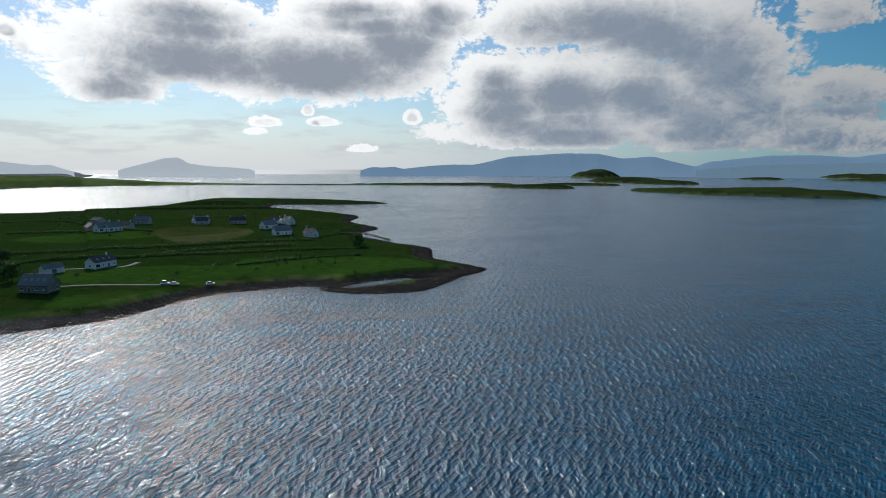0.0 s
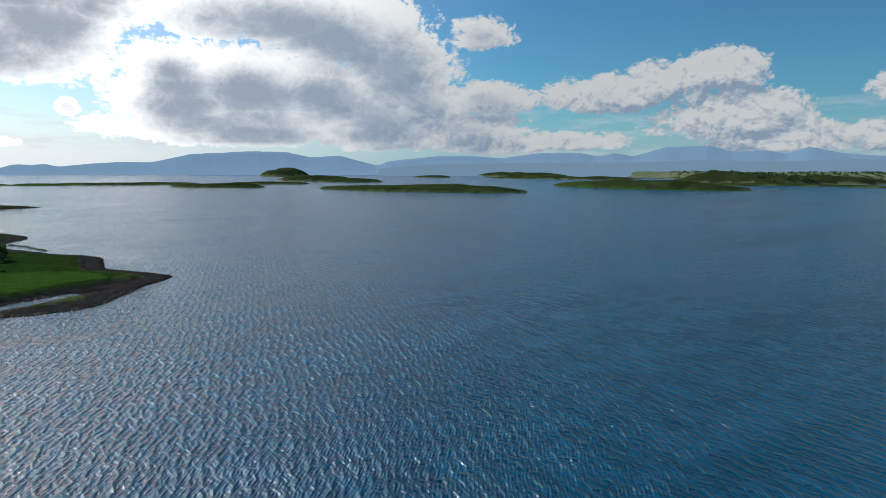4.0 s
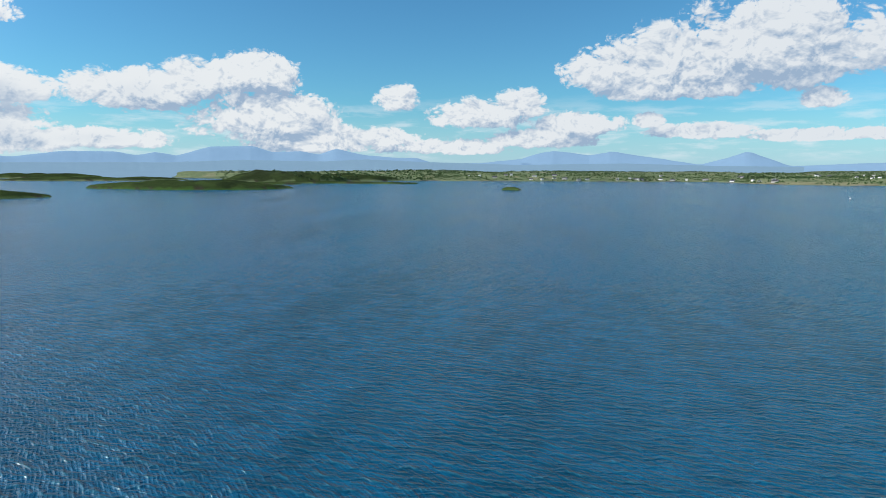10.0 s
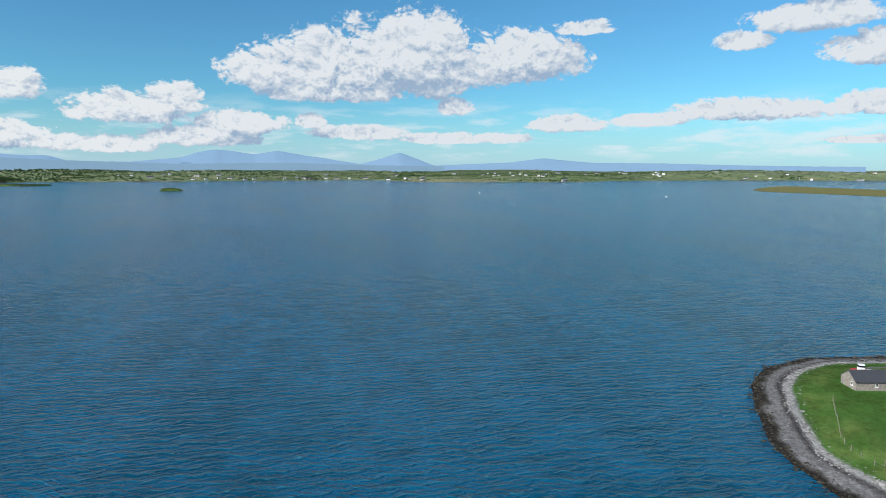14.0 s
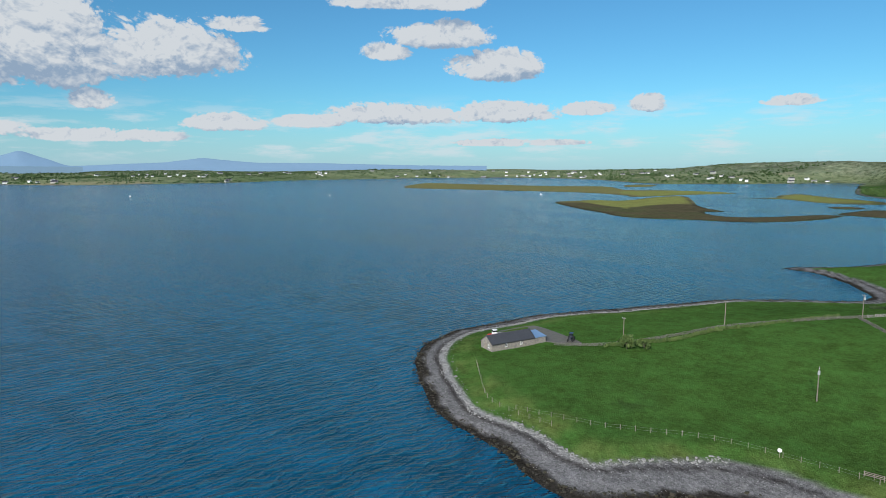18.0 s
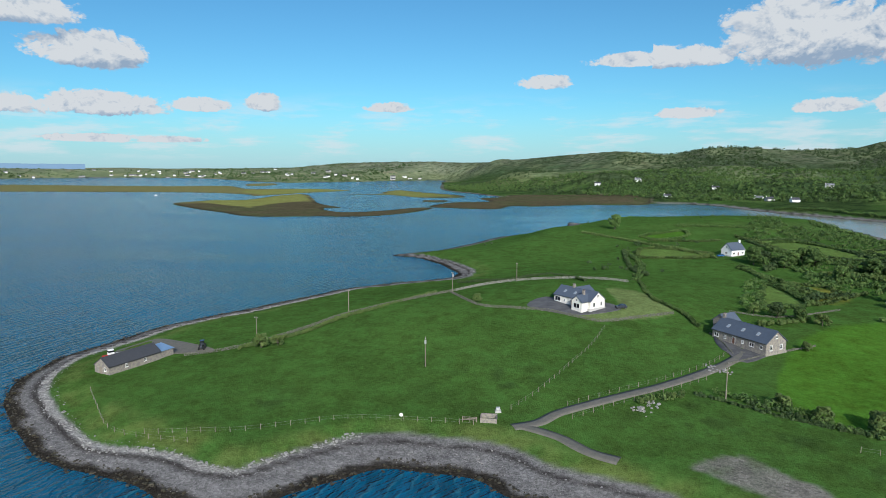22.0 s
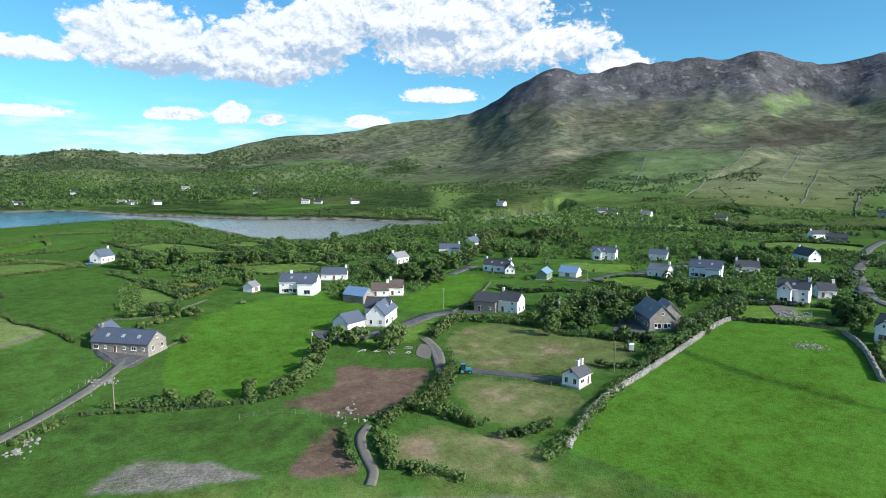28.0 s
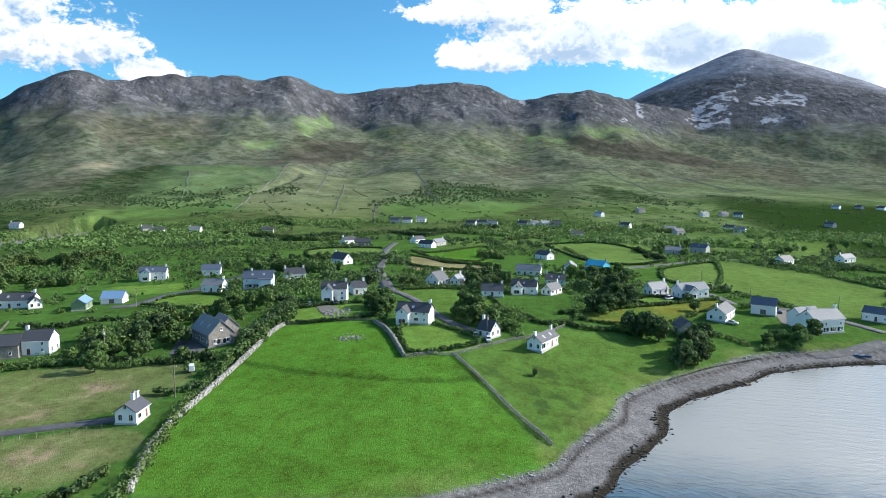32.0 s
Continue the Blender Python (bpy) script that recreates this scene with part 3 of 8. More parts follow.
FIELDS += [
    ('lawn', [(-267, -245), (-282, -223), (-286, -212), (-263, -197), (-248, -223)]),
    ('dry', [(-117, -158), (-137, -165), (-147, -152), (-159, -119), (-143, -108), (-124, -112), (-106, -132)]),
    ('dry', [(-96, -124), (-105, -122), (-115, -104), (-112, -94), (-103, -93), (-90, -98), (-88, -109)]),
    ('dry', [(-64, -106), (-77, -108), (-84, -92), (-89, -85), (-77, -79), (-65, -89), (-62, -96)]),
    ('soil', [(-77, -155), (-88, -145), (-95, -136), (-85, -127), (-73, -120), (-62, -125), (-55, -139), (-67, -141)]),
    ('soil', [(-58, -120), (-55, -112), (-54, -103), (-51, -101), (-42, -106), (-45, -112)])]
FIELDS += [
    ('stones', [(-15, -127), (-22, -129), (-28, -123), (-36, -114), (-38, -109), (-32, -111), (-19, -116), (-10, -121)]),
    ('pasture', [(-185, -39), (-231, -10), (-234, 11), (-223, 27), (-185, 18), (-154, 1), (-137, -8)]),
    ('lime', [(-604, -35), (-620, 42), (-447, 49), (-425, 4), (-500, -22)]),
    ('lime', [(-411, 40), (-488, 100), (-378, 154), (-301, 123), (-301, 86), (-331, 76), (-367, 55)]),
    ('tan', [(-430, -130), (-397, -68), (-358, -65), (-351, -103)]),
    ('bright', [(-452, -139), (-538, -95), (-408, -70), (-418, -100)]),
    ('lime', [(-657, 129), (-765, 226), (-636, 226), (-569, 169)]),
    ('yellow', [(-66, -309), (-81, -289), (-70, -267), (-63, -286)])]
FIELDS += [
    ('bright', [(-324, 461), (-273, 440), (-217, 460), (-252, 513), (-306, 502)]),
    ('bright', [(-202, 323), (-118, 350), (-109, 307), (-172, 287)]),
    ('bright', [(-121, 370), (-37, 390), (-5, 357), (-26, 336), (-97, 314)]),
    ('bright', [(-164, 246), (-160, 272), (-131, 286), (-122, 289), (-139, 256)]),
    ('tan', [(-238, 514), (-168, 532), (-155, 462), (-191, 437)])]
# dry stone walls: height, line
STONE_WALLS = [
    (1.4, [(-93, -83), (-109, -91), (-124, -95), (-144, -99), (-164, -103), (-192, -109), (-203, -110)]),
    (1.1, [(-203, -110), (-211, -96), (-216, -81)]),
    (1.4, [(-214, -79), (-202, -69), (-178, -56)]),
    (1.2, [(-178, -56), (-183, -49), (-185, -42), (-200, -32), (-218, -17), (-233, -10)]),
    (1.2, [(-185, -42), (-161, -26), (-145, -15), (-135, -8)]),
    (1.1, [(132, -149), (124, -155), (116, -165), (109, -181), (103, -200), (87, -224), (74, -242)]),
    (1.1, [(75, -238), (58, -217), (44, -215), (32, -215), (22, -212), (12, -210), (0, -219), (-11, -228)])]
STONE_WALLS += [
    (1.2, [(74, -242), (64, -259), (51, -270), (34, -277), (16, -279), (6, -276)]),
    (1.0, [(-23, -183), (-33, -193), (-43, -202), (-51, -209)]),
    (0.9, [(-21, -211), (-24, -203), (-26, -193)]),
    (1.0, [(-30, -240), (-46, -239), (-70, -259)]),
    (1.0, [(-193, 22), (-209, 36), (-223, 51), (-228, 57)]),
    (1.1, [(-139, -184), (-161, -197), (-191, -222)])]
# hedges: height, line
HEDGES = [
    (1.6, [(-19, -160), (-26, -157), (-32, -156), (-39, -149), (-48, -145), (-54, -144), (-60, -146), (-71, -156), (-77, -165)]),
    (2.2, [(-64, -114), (-72, -119), (-81, -120), (-89, -125), (-100, -134), (-109, -146), (-114, -160), (-128, -172), (-148, -185), (-170, -204)]),
    (2.0, [(-54, -99), (-57, -108), (-60, -115)]),
    (2.0, [(-56, -95), (-62, -102), (-65, -110)]),
    (2.5, [(-142, -171), (-147, -161), (-151, -148), (-150, -137), (-156, -127), (-159, -119), (-167, -114)]),
    (2.5, [(-85, -82), (-97, -86), (-110, -90), (-125, -96), (-139, -100), (-161, -106), (-187, -113), (-227, -124), (-250, -131)])]
HEDGES += [
    (2.0, [(-80, -112), (-82, -108), (-84, -103)]),
    (2.0, [(-87, -94), (-93, -92), (-100, -93)]),
    (2.2, [(-62, -96), (-65, -92), (-68, -86)]),
    (1.8, [(-11, -157), (-4, -153), (0, -150)]),
    (2.0, [(-288, -159), (-298, -142), (-313, -125)]),
    (2.0, [(-277, -91), (-287, -77), (-292, -59)]),
    (2.0, [(-238, -50), (-238, -36), (-236, -19), (-234, -2), (-235, 11)]),
    (2.0, [(-248, 40), (-245, 50), (-238, 54)]),
    (2.5, [(-236, 58), (-241, 69), (-240, 76), (-246, 86)]),
    (2.0, [(-553, -25), (-425, 4)]),
    (2.0, [(-481, 129), (-447, 140), (-404, 145), (-378, 154)]),
    (2.0, [(-546, 162), (-493, 176), (-447, 181)])]
HEDGES += [
    (1.8, [(-355, 54), (-336, 70), (-318, 81), (-298, 94)]),
    (2.0, [(-3, -438), (-19, -440), (-37, -442), (-47, -448)]),
    (2.0, [(-49, -358), (-56, -308), (-62, -279), (-63, -264)]),
    (2.0, [(-63, -264), (-79, -283), (-88, -293)]),
    (2.0, [(-67, -365), (-83, -323), (-101, -302)]),
    (2.0, [(-59, -468), (-73, -431), (-83, -386), (-101, -381)]),
    (2.0, [(-23, -511), (-50, -511), (-80, -511), (-111, -512)]),
    (2.0, [(44, -462), (5, -432), (-27, -401), (-39, -380)]),
    (2.0, [(12, -403), (1, -351), (3, -284)]),
    (1.8, [(-265, 371), (-249, 384), (-226, 393), (-184, 413), (-147, 439), (-96, 466)])]
HEDGES += [
    (1.8, [(-240, 335), (-230, 353), (-211, 366)]),
    (1.8, [(-195, 362), (-169, 379), (-132, 394), (-86, 415), (-57, 426)]),
    (1.8, [(-358, 504), (-314, 515), (-234, 495)]),
    (1.8, [(-175, 383), (-145, 411), (-105, 432)]),
    (1.5, [(-118, 350), (-84, 375), (-53, 395)]),
    (1.5, [(-437, 609), (-392, 626), (-325, 579)]),
    (1.5, [(-100, 486), (-74, 556), (-44, 508)])]
# wire fences
FENCES = [
    [(104, -102), (85, -107), (74, -114), (64, -121), (52, -125), (33, -128)],
    [(29, -137), (24, -150), (19, -168), (14, -187), (11, -206)],
    [(17, -143), (8, -152), (-6, -166), (-18, -181), (-26, -196)],
    [(15, -136), (5, -147), (-8, -160), (-19, -172)],
    [(135, -118), (124, -110), (112, -102), (102, -101), (90, -102)],
    [(-41, -137), (-52, -134), (-61, -123), (-64, -119)],
    [(-102, -125), (-107, -117), (-115, -106)],
    [(-159, 238), (-147, 248), (-134, 268), (-121, 286)]]
# groves: number of trees, outline
GROVES = [
    (30, [(-178, -380), (-236, -432), (-238, -383), (-238, -341), (-197, -282), (-156, -287), (-145, -317)]),
    (26, [(-141, -258), (-171, -277), (-186, -266), (-174, -235), (-160, -229), (-151, -244)]),
    (20, [(-235, -312), (-302, -298), (-249, -246), (-235, -258), (-213, -271)]),
    (30, [(-152, -157), (-173, -173), (-204, -183), (-212, -165), (-163, -127), (-150, -135)]),
    (22, [(-220, -157), (-247, -145), (-248, -133), (-200, -121), (-205, -134)]),
    (24, [(-342, -225), (-404, -182), (-346, -155), (-291, -187)]),
    (18, [(-344, -352), (-370, -317), (-316, -270), (-296, -302)]),
    (14, [(-58, -381), (-74, -359), (-71, -342), (-55, -358)])]
GROVES += [
    (14, [(-105, -360), (-144, -364), (-137, -332), (-99, -332)]),
    (20, [(-146, -415), (-174, -381), (-150, -314), (-120, -330)]),
    (14, [(-268, -3), (-319, 17), (-278, 19), (-255, 3)]),
    (12, [(-237, 11), (-249, 28), (-229, 28), (-228, 12)]),
    (14, [(-210, 26), (-242, 41), (-218, 41), (-205, 30)]),
    (16, [(-241, -55), (-238, -39), (-219, -29), (-217, -46)]),
    (20, [(-328, -69), (-392, -60), (-299, -40), (-272, -52)]),
    (24, [(-355, -16), (-419, 25), (-353, 27), (-301, -2)]),
    (12, [(-245, 59), (-255, 81), (-244, 78), (-237, 59)]),
    (18, [(-547, 37), (-592, 88), (-470, 59), (-474, 36)])]
GROVES += [
    (10, [(-260, -102), (-237, -81), (-216, -73), (-218, -81)]),
    (14, [(-539, 136), (-621, 184), (-642, 246), (-555, 197)]),
    (12, [(-249, 343), (-247, 355), (-204, 291), (-207, 284)]),
    (10, [(-69, 457), (-62, 468), (-57, 426), (-65, 430)])]
# electricity poles
POLES = [
    (57, -158),
    (117, -165),
    (104, -204),
    (74, -238),
    (-20, -156),
    (53, -266),
    (-74, -167),
    (-140, -191),
    (-225, -192),
    (-160, -149),
    (-134, -104),
    (-301, 69),
    (-368, 59),
    (-296, 103),
    (-291, 32),
    (-206, -35),
    (-391, -128),
    (-417, -102)]

# more of the plan: hedged fields behind the houses, patches of the hill, tree belts
BACK_FIELDS = [
    ('lime', [(-76, -439), (-95, -450), (-119, -407), (-119, -371), (-95, -376), (-81, -394), (-71, -410)]),
    ('lime', [(-82, -339), (-99, -334), (-112, -302), (-138, -301), (-167, -326), (-153, -332), (-136, -332), (-118, -332)]),
    ('bright', [(-127, -426), (-154, -453), (-155, -414), (-129, -400)]),
    ('lime', [(-52, -305), (-56, -296), (-60, -273), (-59, -260), (-47, -252), (-43, -255)]),
    ('pasture', [(-60, -310), (-75, -303), (-79, -288), (-66, -283)]),
    ('lime', [(-457, -226), (-484, -217), (-494, -176), (-448, -160), (-410, -196)]),
    ('tan', [(-438, -133), (-423, -113), (-396, -86), (-381, -65), (-364, -66), (-356, -82), (-377, -113)])]
BACK_FIELDS += [
    ('bright', [(-484, -145), (-468, -122), (-541, -93), (-428, -75), (-406, -88), (-434, -116)]),
    ('lawn', [(-216, -116), (-227, -118), (-243, -93), (-222, -83), (-205, -108)]),
    ('lawn', [(-228, -194), (-253, -188), (-251, -165), (-233, -155), (-224, -163)]),
    ('pasture', [(-272, -89), (-286, -62), (-259, -39), (-225, -51), (-253, -73)]),
    ('lime', [(-581, -44), (-614, 0), (-571, 33), (-481, 49), (-433, 20), (-460, -8)]),
    ('lime', [(-421, 43), (-479, 85), (-348, 63), (-368, 40)]),
    ('yellow', [(-255, -7), (-280, 20), (-312, 56), (-294, 53), (-254, 28), (-244, 10), (-246, -4)]),
    ('lawn', [(-295, 18), (-308, 28), (-302, 41), (-284, 24)])]
BACK_FIELDS += [
    ('lawn', [(-206, -67), (-218, -60), (-203, -37), (-188, -46), (-184, -56)]),
    ('lime', [(3, -408), (-9, -412), (-36, -396), (-31, -380), (-8, -379), (3, -381)]),
    ('lime', [(-64, -446), (-98, -459), (-119, -388), (-102, -381), (-77, -408)]),
    ('bright', [(4, -454), (-25, -489), (-28, -463), (-9, -444)]),
    ('lime', [(-123, -421), (-149, -450), (-155, -419), (-134, -399)])]
HILL_PATCHES = [
    ('green', [(-668, -653), (-741, -647), (-946, -817), (-1221, -978), (-1313, -881), (-1356, -716), (-1094, -642), (-833, -529), (-720, -547)]),
    ('scrub', [(-800, -782), (-982, -959), (-1178, -1017), (-1291, -959), (-957, -795)]),
    ('fresh', [(-668, -653), (-747, -703), (-760, -664), (-697, -632)]),
    ('pale', [(-1385, -722), (-1507, -428), (-1081, -293), (-804, -296), (-796, -373), (-790, -439), (-837, -524), (-1094, -642)]),
    ('green', [(-992, -355), (-1036, -281), (-852, -204), (-791, -282)]),
    ('green', [(-996, -339), (-1290, -296), (-1313, -106), (-1111, -77), (-902, -143), (-817, -197), (-809, -276)]),
    ('scrub', [(-1293, -289), (-1347, -214), (-1109, -101), (-1082, -171)]),
    ('scrub', [(-1433, -24), (-1402, 34), (-1217, 127), (-1143, 29)])]
HILL_PATCHES += [
    ('heath', [(-2180, 27), (-2401, 196), (-2342, 348), (-2193, 408), (-2098, 214), (-2068, 48)]),
    ('heath', [(-2216, -111), (-2305, 28), (-2116, 48), (-2006, -36)]),
    ('fresh', [(-1872, -968), (-2136, -960), (-2056, -896), (-1786, -872)]),
    ('fresh', [(-1549, -963), (-1636, -903), (-1582, -861), (-1521, -909)]),
    ('fresh', [(-2263, -261), (-2239, -113), (-2206, -87), (-2196, -228)]),
    ('fresh', [(-2298, -62), (-2444, 126), (-2424, 149), (-2267, -19)]),
    ('heath', [(-1362, -770), (-1686, -799), (-1910, -714), (-1687, -649), (-1496, -707)]),
    ('tan', [(-1130, -1104), (-1230, -1076), (-1164, -1056), (-1093, -1068)]),
    ('fresh', [(-754, -1093), (-841, -1128), (-698, -866), (-483, -681)]),
    ('scrub', [(-674, -1173), (-700, -976), (-456, -675), (-353, -761), (-514, -942)])]
HILL_PATCHES += [
    ('scrub', [(-459, -648), (-678, -824), (-670, -712), (-511, -634)]),
    ('scrub', [(-210, -1180), (-311, -1121), (-269, -860), (-167, -949)]),
    ('green', [(-394, -1721), (-642, -1947), (-879, -1766), (-866, -1516), (-620, -1483), (-458, -1204), (-287, -1174)]),
    ('pale', [(-635, -2114), (-777, -2175), (-886, -2090), (-800, -2046), (-670, -2035)]),
    ('fresh', [(-76, -1544), (-181, -1761), (-231, -1686), (-171, -1246), (-113, -1433)]),
    ('scrub', [(-458, -1204), (-620, -1483), (-621, -1449), (-481, -1187)]),
    ('scrub', [(-884, -1547), (-972, -1457), (-941, -1350), (-861, -1444)]),
    ('scrub', [(-506, -886), (-713, -1120), (-610, -869), (-467, -662), (-424, -704)]),
    ('scrub', [(-249, -1153), (-330, -1124), (-277, -911), (-219, -928)])]
HILL_PATCHES += [
    ('scrub', [(11, -1265), (-138, -1223), (-179, -1175), (10, -1115)])]
SCREE = [
    [(-2850, 364), (-3112, 451), (-3133, 538), (-3241, 655), (-3012, 586), (-2875, 524), (-2750, 442), (-2798, 371)],
    [(-3068, 697), (-3121, 821), (-3061, 892), (-2897, 847), (-2951, 640)],
    [(-2804, 629), (-2829, 760), (-2762, 779), (-2739, 669)],
    [(-2609, -315), (-4754, -515), (-2555, -289)],
    [(-2509, 78), (-2619, 120), (-2577, 132), (-2490, 90)],
    [(-3535, 756), (-3590, 790), (-3237, 669), (-3055, 607), (-2787, 534)],
    [(-2750, 442), (-2933, 572), (-2758, 529), (-2731, 507)],
    [(-4777, 214), (-2738, 192), (-2640, 154)]]
HILL_WALLS = [
    [(-1414, -737), (-1094, -642), (-812, -516)],
    [(-1017, -370), (-774, -282)],
    [(-1308, -370), (-1019, -260)],
    [(-1299, -545), (-847, -372)],
    [(-1256, -981), (-1301, -873), (-1398, -729), (-1566, -546), (-1518, -341)],
    [(-1511, -444), (-1313, -357)],
    [(-1521, -678), (-1115, -525)],
    [(-1213, -878), (-885, -661)],
    [(-1783, -40), (-1786, 24), (-1543, 84), (-1361, 115), (-1329, 201)],
    [(-1906, 177), (-1779, 251), (-1548, 318)],
    [(-1526, -443), (-1081, -280)],
    [(-587, -1610), (-597, -1516), (-495, -1286)]]
BELTS = [
    (5, [(-149, -279), (-170, -297), (-158, -260), (-167, -251), (-184, -258)]),
    (6, [(-157, -341), (-176, -356), (-188, -355), (-212, -334), (-220, -327)]),
    (3, [(-59, -343), (-69, -360), (-76, -365)]),
    (4, [(-167, -946), (-211, -911), (-242, -853), (-276, -800), (-344, -742), (-415, -653), (-479, -590)]),
    (6, [(-230, -301), (-248, -303), (-323, -368), (-337, -332)]),
    (2.5, [(-62, -268), (-71, -279), (-81, -285)]),
    (6, [(-346, -208), (-331, -177), (-340, -163), (-376, -164)]),
    (5, [(-172, -161), (-169, -150), (-187, -158)]),
    (4, [(-177, -112), (-195, -115), (-212, -118), (-235, -122), (-242, -134)])]
BELTS += [
    (5, [(-378, -369), (-415, -375)]),
    (5, [(-536, -485), (-554, -424), (-619, -417), (-612, -364), (-577, -296)]),
    (5, [(-577, -296), (-658, -251), (-695, -233), (-650, -180), (-752, -163), (-777, -118)]),
    (6, [(-698, -425), (-740, -414), (-724, -372)]),
    (5, [(-713, -434), (-763, -427), (-745, -383)]),
    (4, [(-312, -68), (-344, -68), (-288, -57), (-309, -54)]),
    (5, [(-645, -116), (-568, -85)]),
    (3, [(-298, -99), (-315, -97), (-290, -86)]),
    (3, [(-236, -90), (-228, -79)]),
    (1.3, [(-278, -87), (-283, -75), (-290, -62)]),
    (1.2, [(-444, -135), (-422, -114), (-395, -92), (-400, -68)])]
BELTS += [
    (1.0, [(-25, -156), (-30, -154), (-36, -150), (-41, -147), (-48, -144), (-55, -144)]),
    (2.4, [(-59, -117), (-56, -109), (-54, -101)]),
    (2.8, [(-68, -115), (-75, -119), (-81, -119), (-88, -120), (-95, -128), (-100, -133)]),
    (2.4, [(-100, -133), (-104, -144), (-109, -157), (-126, -171), (-138, -171)]),
    (2.2, [(-65, -115), (-61, -107), (-59, -98)]),
    (2.4, [(-77, -116), (-82, -111), (-84, -100)]),
    (2, [(-85, -95), (-94, -91)]),
    (1.8, [(-137, -170), (-146, -159), (-151, -147)]),
    (2.4, [(-60, -99), (-63, -92)]),
    (5, [(-282, -378), (-312, -385), (-340, -389), (-367, -413)])]
BELTS += [
    (6, [(-278, -317), (-274, -295), (-269, -274), (-290, -285)]),
    (7, [(-365, -365), (-368, -352), (-390, -355)]),
    (2.4, [(-183, -208), (-187, -193), (-199, -186), (-203, -173)]),
    (5.5, [(-164, -160), (-172, -161), (-178, -158), (-191, -161), (-197, -159)]),
    (5, [(-197, -159), (-206, -151), (-217, -156)]),
    (2.8, [(-154, -152), (-154, -142), (-155, -132), (-157, -124), (-163, -112)]),
    (3.2, [(-149, -102), (-158, -106), (-164, -106), (-173, -108), (-185, -109), (-201, -114), (-211, -113), (-229, -120)]),
    (3, [(-112, -161), (-121, -166), (-133, -174), (-142, -169), (-145, -166)]),
    (2, [(-134, -111), (-137, -105), (-143, -103)])]
BELTS += [
    (5, [(-387, -235), (-355, -190), (-329, -157), (-348, -149)]),
    (1.4, [(-281, -60), (-264, -51), (-249, -43), (-247, -35), (-244, -27), (-233, -18), (-237, -10), (-231, -3), (-235, 10)]),
    (4, [(-544, 35), (-512, 44), (-478, 51)]),
    (1.6, [(-252, -13), (-255, -7), (-246, -4)]),
    (5, [(-452, -83), (-444, -73), (-436, -62)]),
    (3, [(-299, -64), (-305, -53), (-333, -48)]),
    (5, [(-551, -298), (-565, -253), (-675, -242), (-722, -187), (-701, -129)]),
    (5, [(-620, -89), (-670, -57), (-771, -15), (-780, 69), (-836, 147)]),
    (2.2, [(-346, -187), (-359, -172), (-369, -170)])]
BELTS += [
    (1.4, [(-70, -120), (-63, -110), (-60, -102)]),
    (0.9, [(119, -158), (113, -166), (106, -177), (102, -195), (93, -214), (81, -238)]),
    (0.9, [(-13, -159), (-30, -151), (-43, -146), (-53, -144)]),
    (1.0, [(-18, -216), (-14, -229), (-10, -235), (-2, -251), (4, -308)]),
    (2, [(-37, -226), (-47, -231), (-54, -237)]),
    (1.6, [(12, -402), (6, -337), (-2, -308)]),
    (1.4, [(-46, -350), (-60, -313), (-70, -282)]),
    (1.6, [(-96, -364), (-104, -345), (-123, -345)]),
    (1, [(84, -278), (59, -271), (43, -300), (23, -267)])]
SINGLE_TREES = [
    (-159, -404, 1, 0.85),
    (-83, -359, 1, 1.06),
    (-143, -351, 1, 0.97),
    (-173, -350, 1, 0.88),
    (-226, -340, 1, 1.09),
    (-203, -333, 1, 1.0),
    (-282, -392, 1, 0.91),
    (-198, -270, 1, 1.12),
    (-206, -270, 1, 1.03),
    (-93, -278, 1, 0.94),
    (-86, -323, 1, 0.85),
    (-79, -363, 1, 1.06),
    (-261, 0, 3, 0.94),
    (-262, 5, 3, 1.17),
    (-273, 11, 3, 1.07),
    (-289, 16, 3, 0.97),
    (-309, 9, 3, 1.2),
    (-322, 1, 3, 1.1),
    (-234, 14, 3, 1.0),
    (-232, 19, 3, 1.23),
    (-230, 23, 3, 1.13),
    (-204, 28, 3, 1.03)]
SINGLE_TREES += [
    (-212, 34, 3, 0.94),
    (-219, 32, 3, 1.17),
    (-236, 39, 3, 1.07),
    (-426, -73, 2, 0.72),
    (-446, -68, 2, 0.9),
    (-317, -52, 2, 0.82),
    (-299, -109, 2, 0.75),
    (-284, -89, 2, 0.93),
    (-289, -87, 2, 0.85),
    (-232, -52, 2, 0.77),
    (-230, -48, 2, 0.95),
    (-231, -45, 2, 0.88),
    (-231, -42, 2, 0.8),
    (-242, -39, 2, 0.72),
    (-227, -37, 2, 0.9),
    (-220, -30, 2, 0.82),
    (-220, -27, 2, 0.75),
    (-282, 43, 2, 0.93),
    (-193, -266, 0, 0.85),
    (-200, -265, 0, 1.06),
    (-276, -382, 0, 0.97),
    (-170, -239, 0, 0.88)]
SINGLE_TREES += [
    (-361, -394, 0, 1.09),
    (-176, -133, 0, 1.0),
    (-185, -144, 0, 0.91),
    (-199, -145, 0, 1.12),
    (-146, -140, 0, 1.03),
    (-32, -156, 4, 0.85),
    (-49, -148, 4, 1.06),
    (-61, -148, 4, 0.97),
    (-67, -155, 4, 0.88),
    (-56, -145, 4, 1.09),
    (-78, -169, 4, 1.0),
    (-54, -145, 4, 0.91),
    (-86, -174, 4, 1.44),
    (-97, -160, 4, 1.8),
    (-160, -407, 1, 0.85),
    (-83, -356, 1, 1.06),
    (-117, -336, 1, 0.97),
    (-86, -321, 1, 0.88),
    (-56, -364, 1, 1.09),
    (-205, -415, 1, 1.0)]
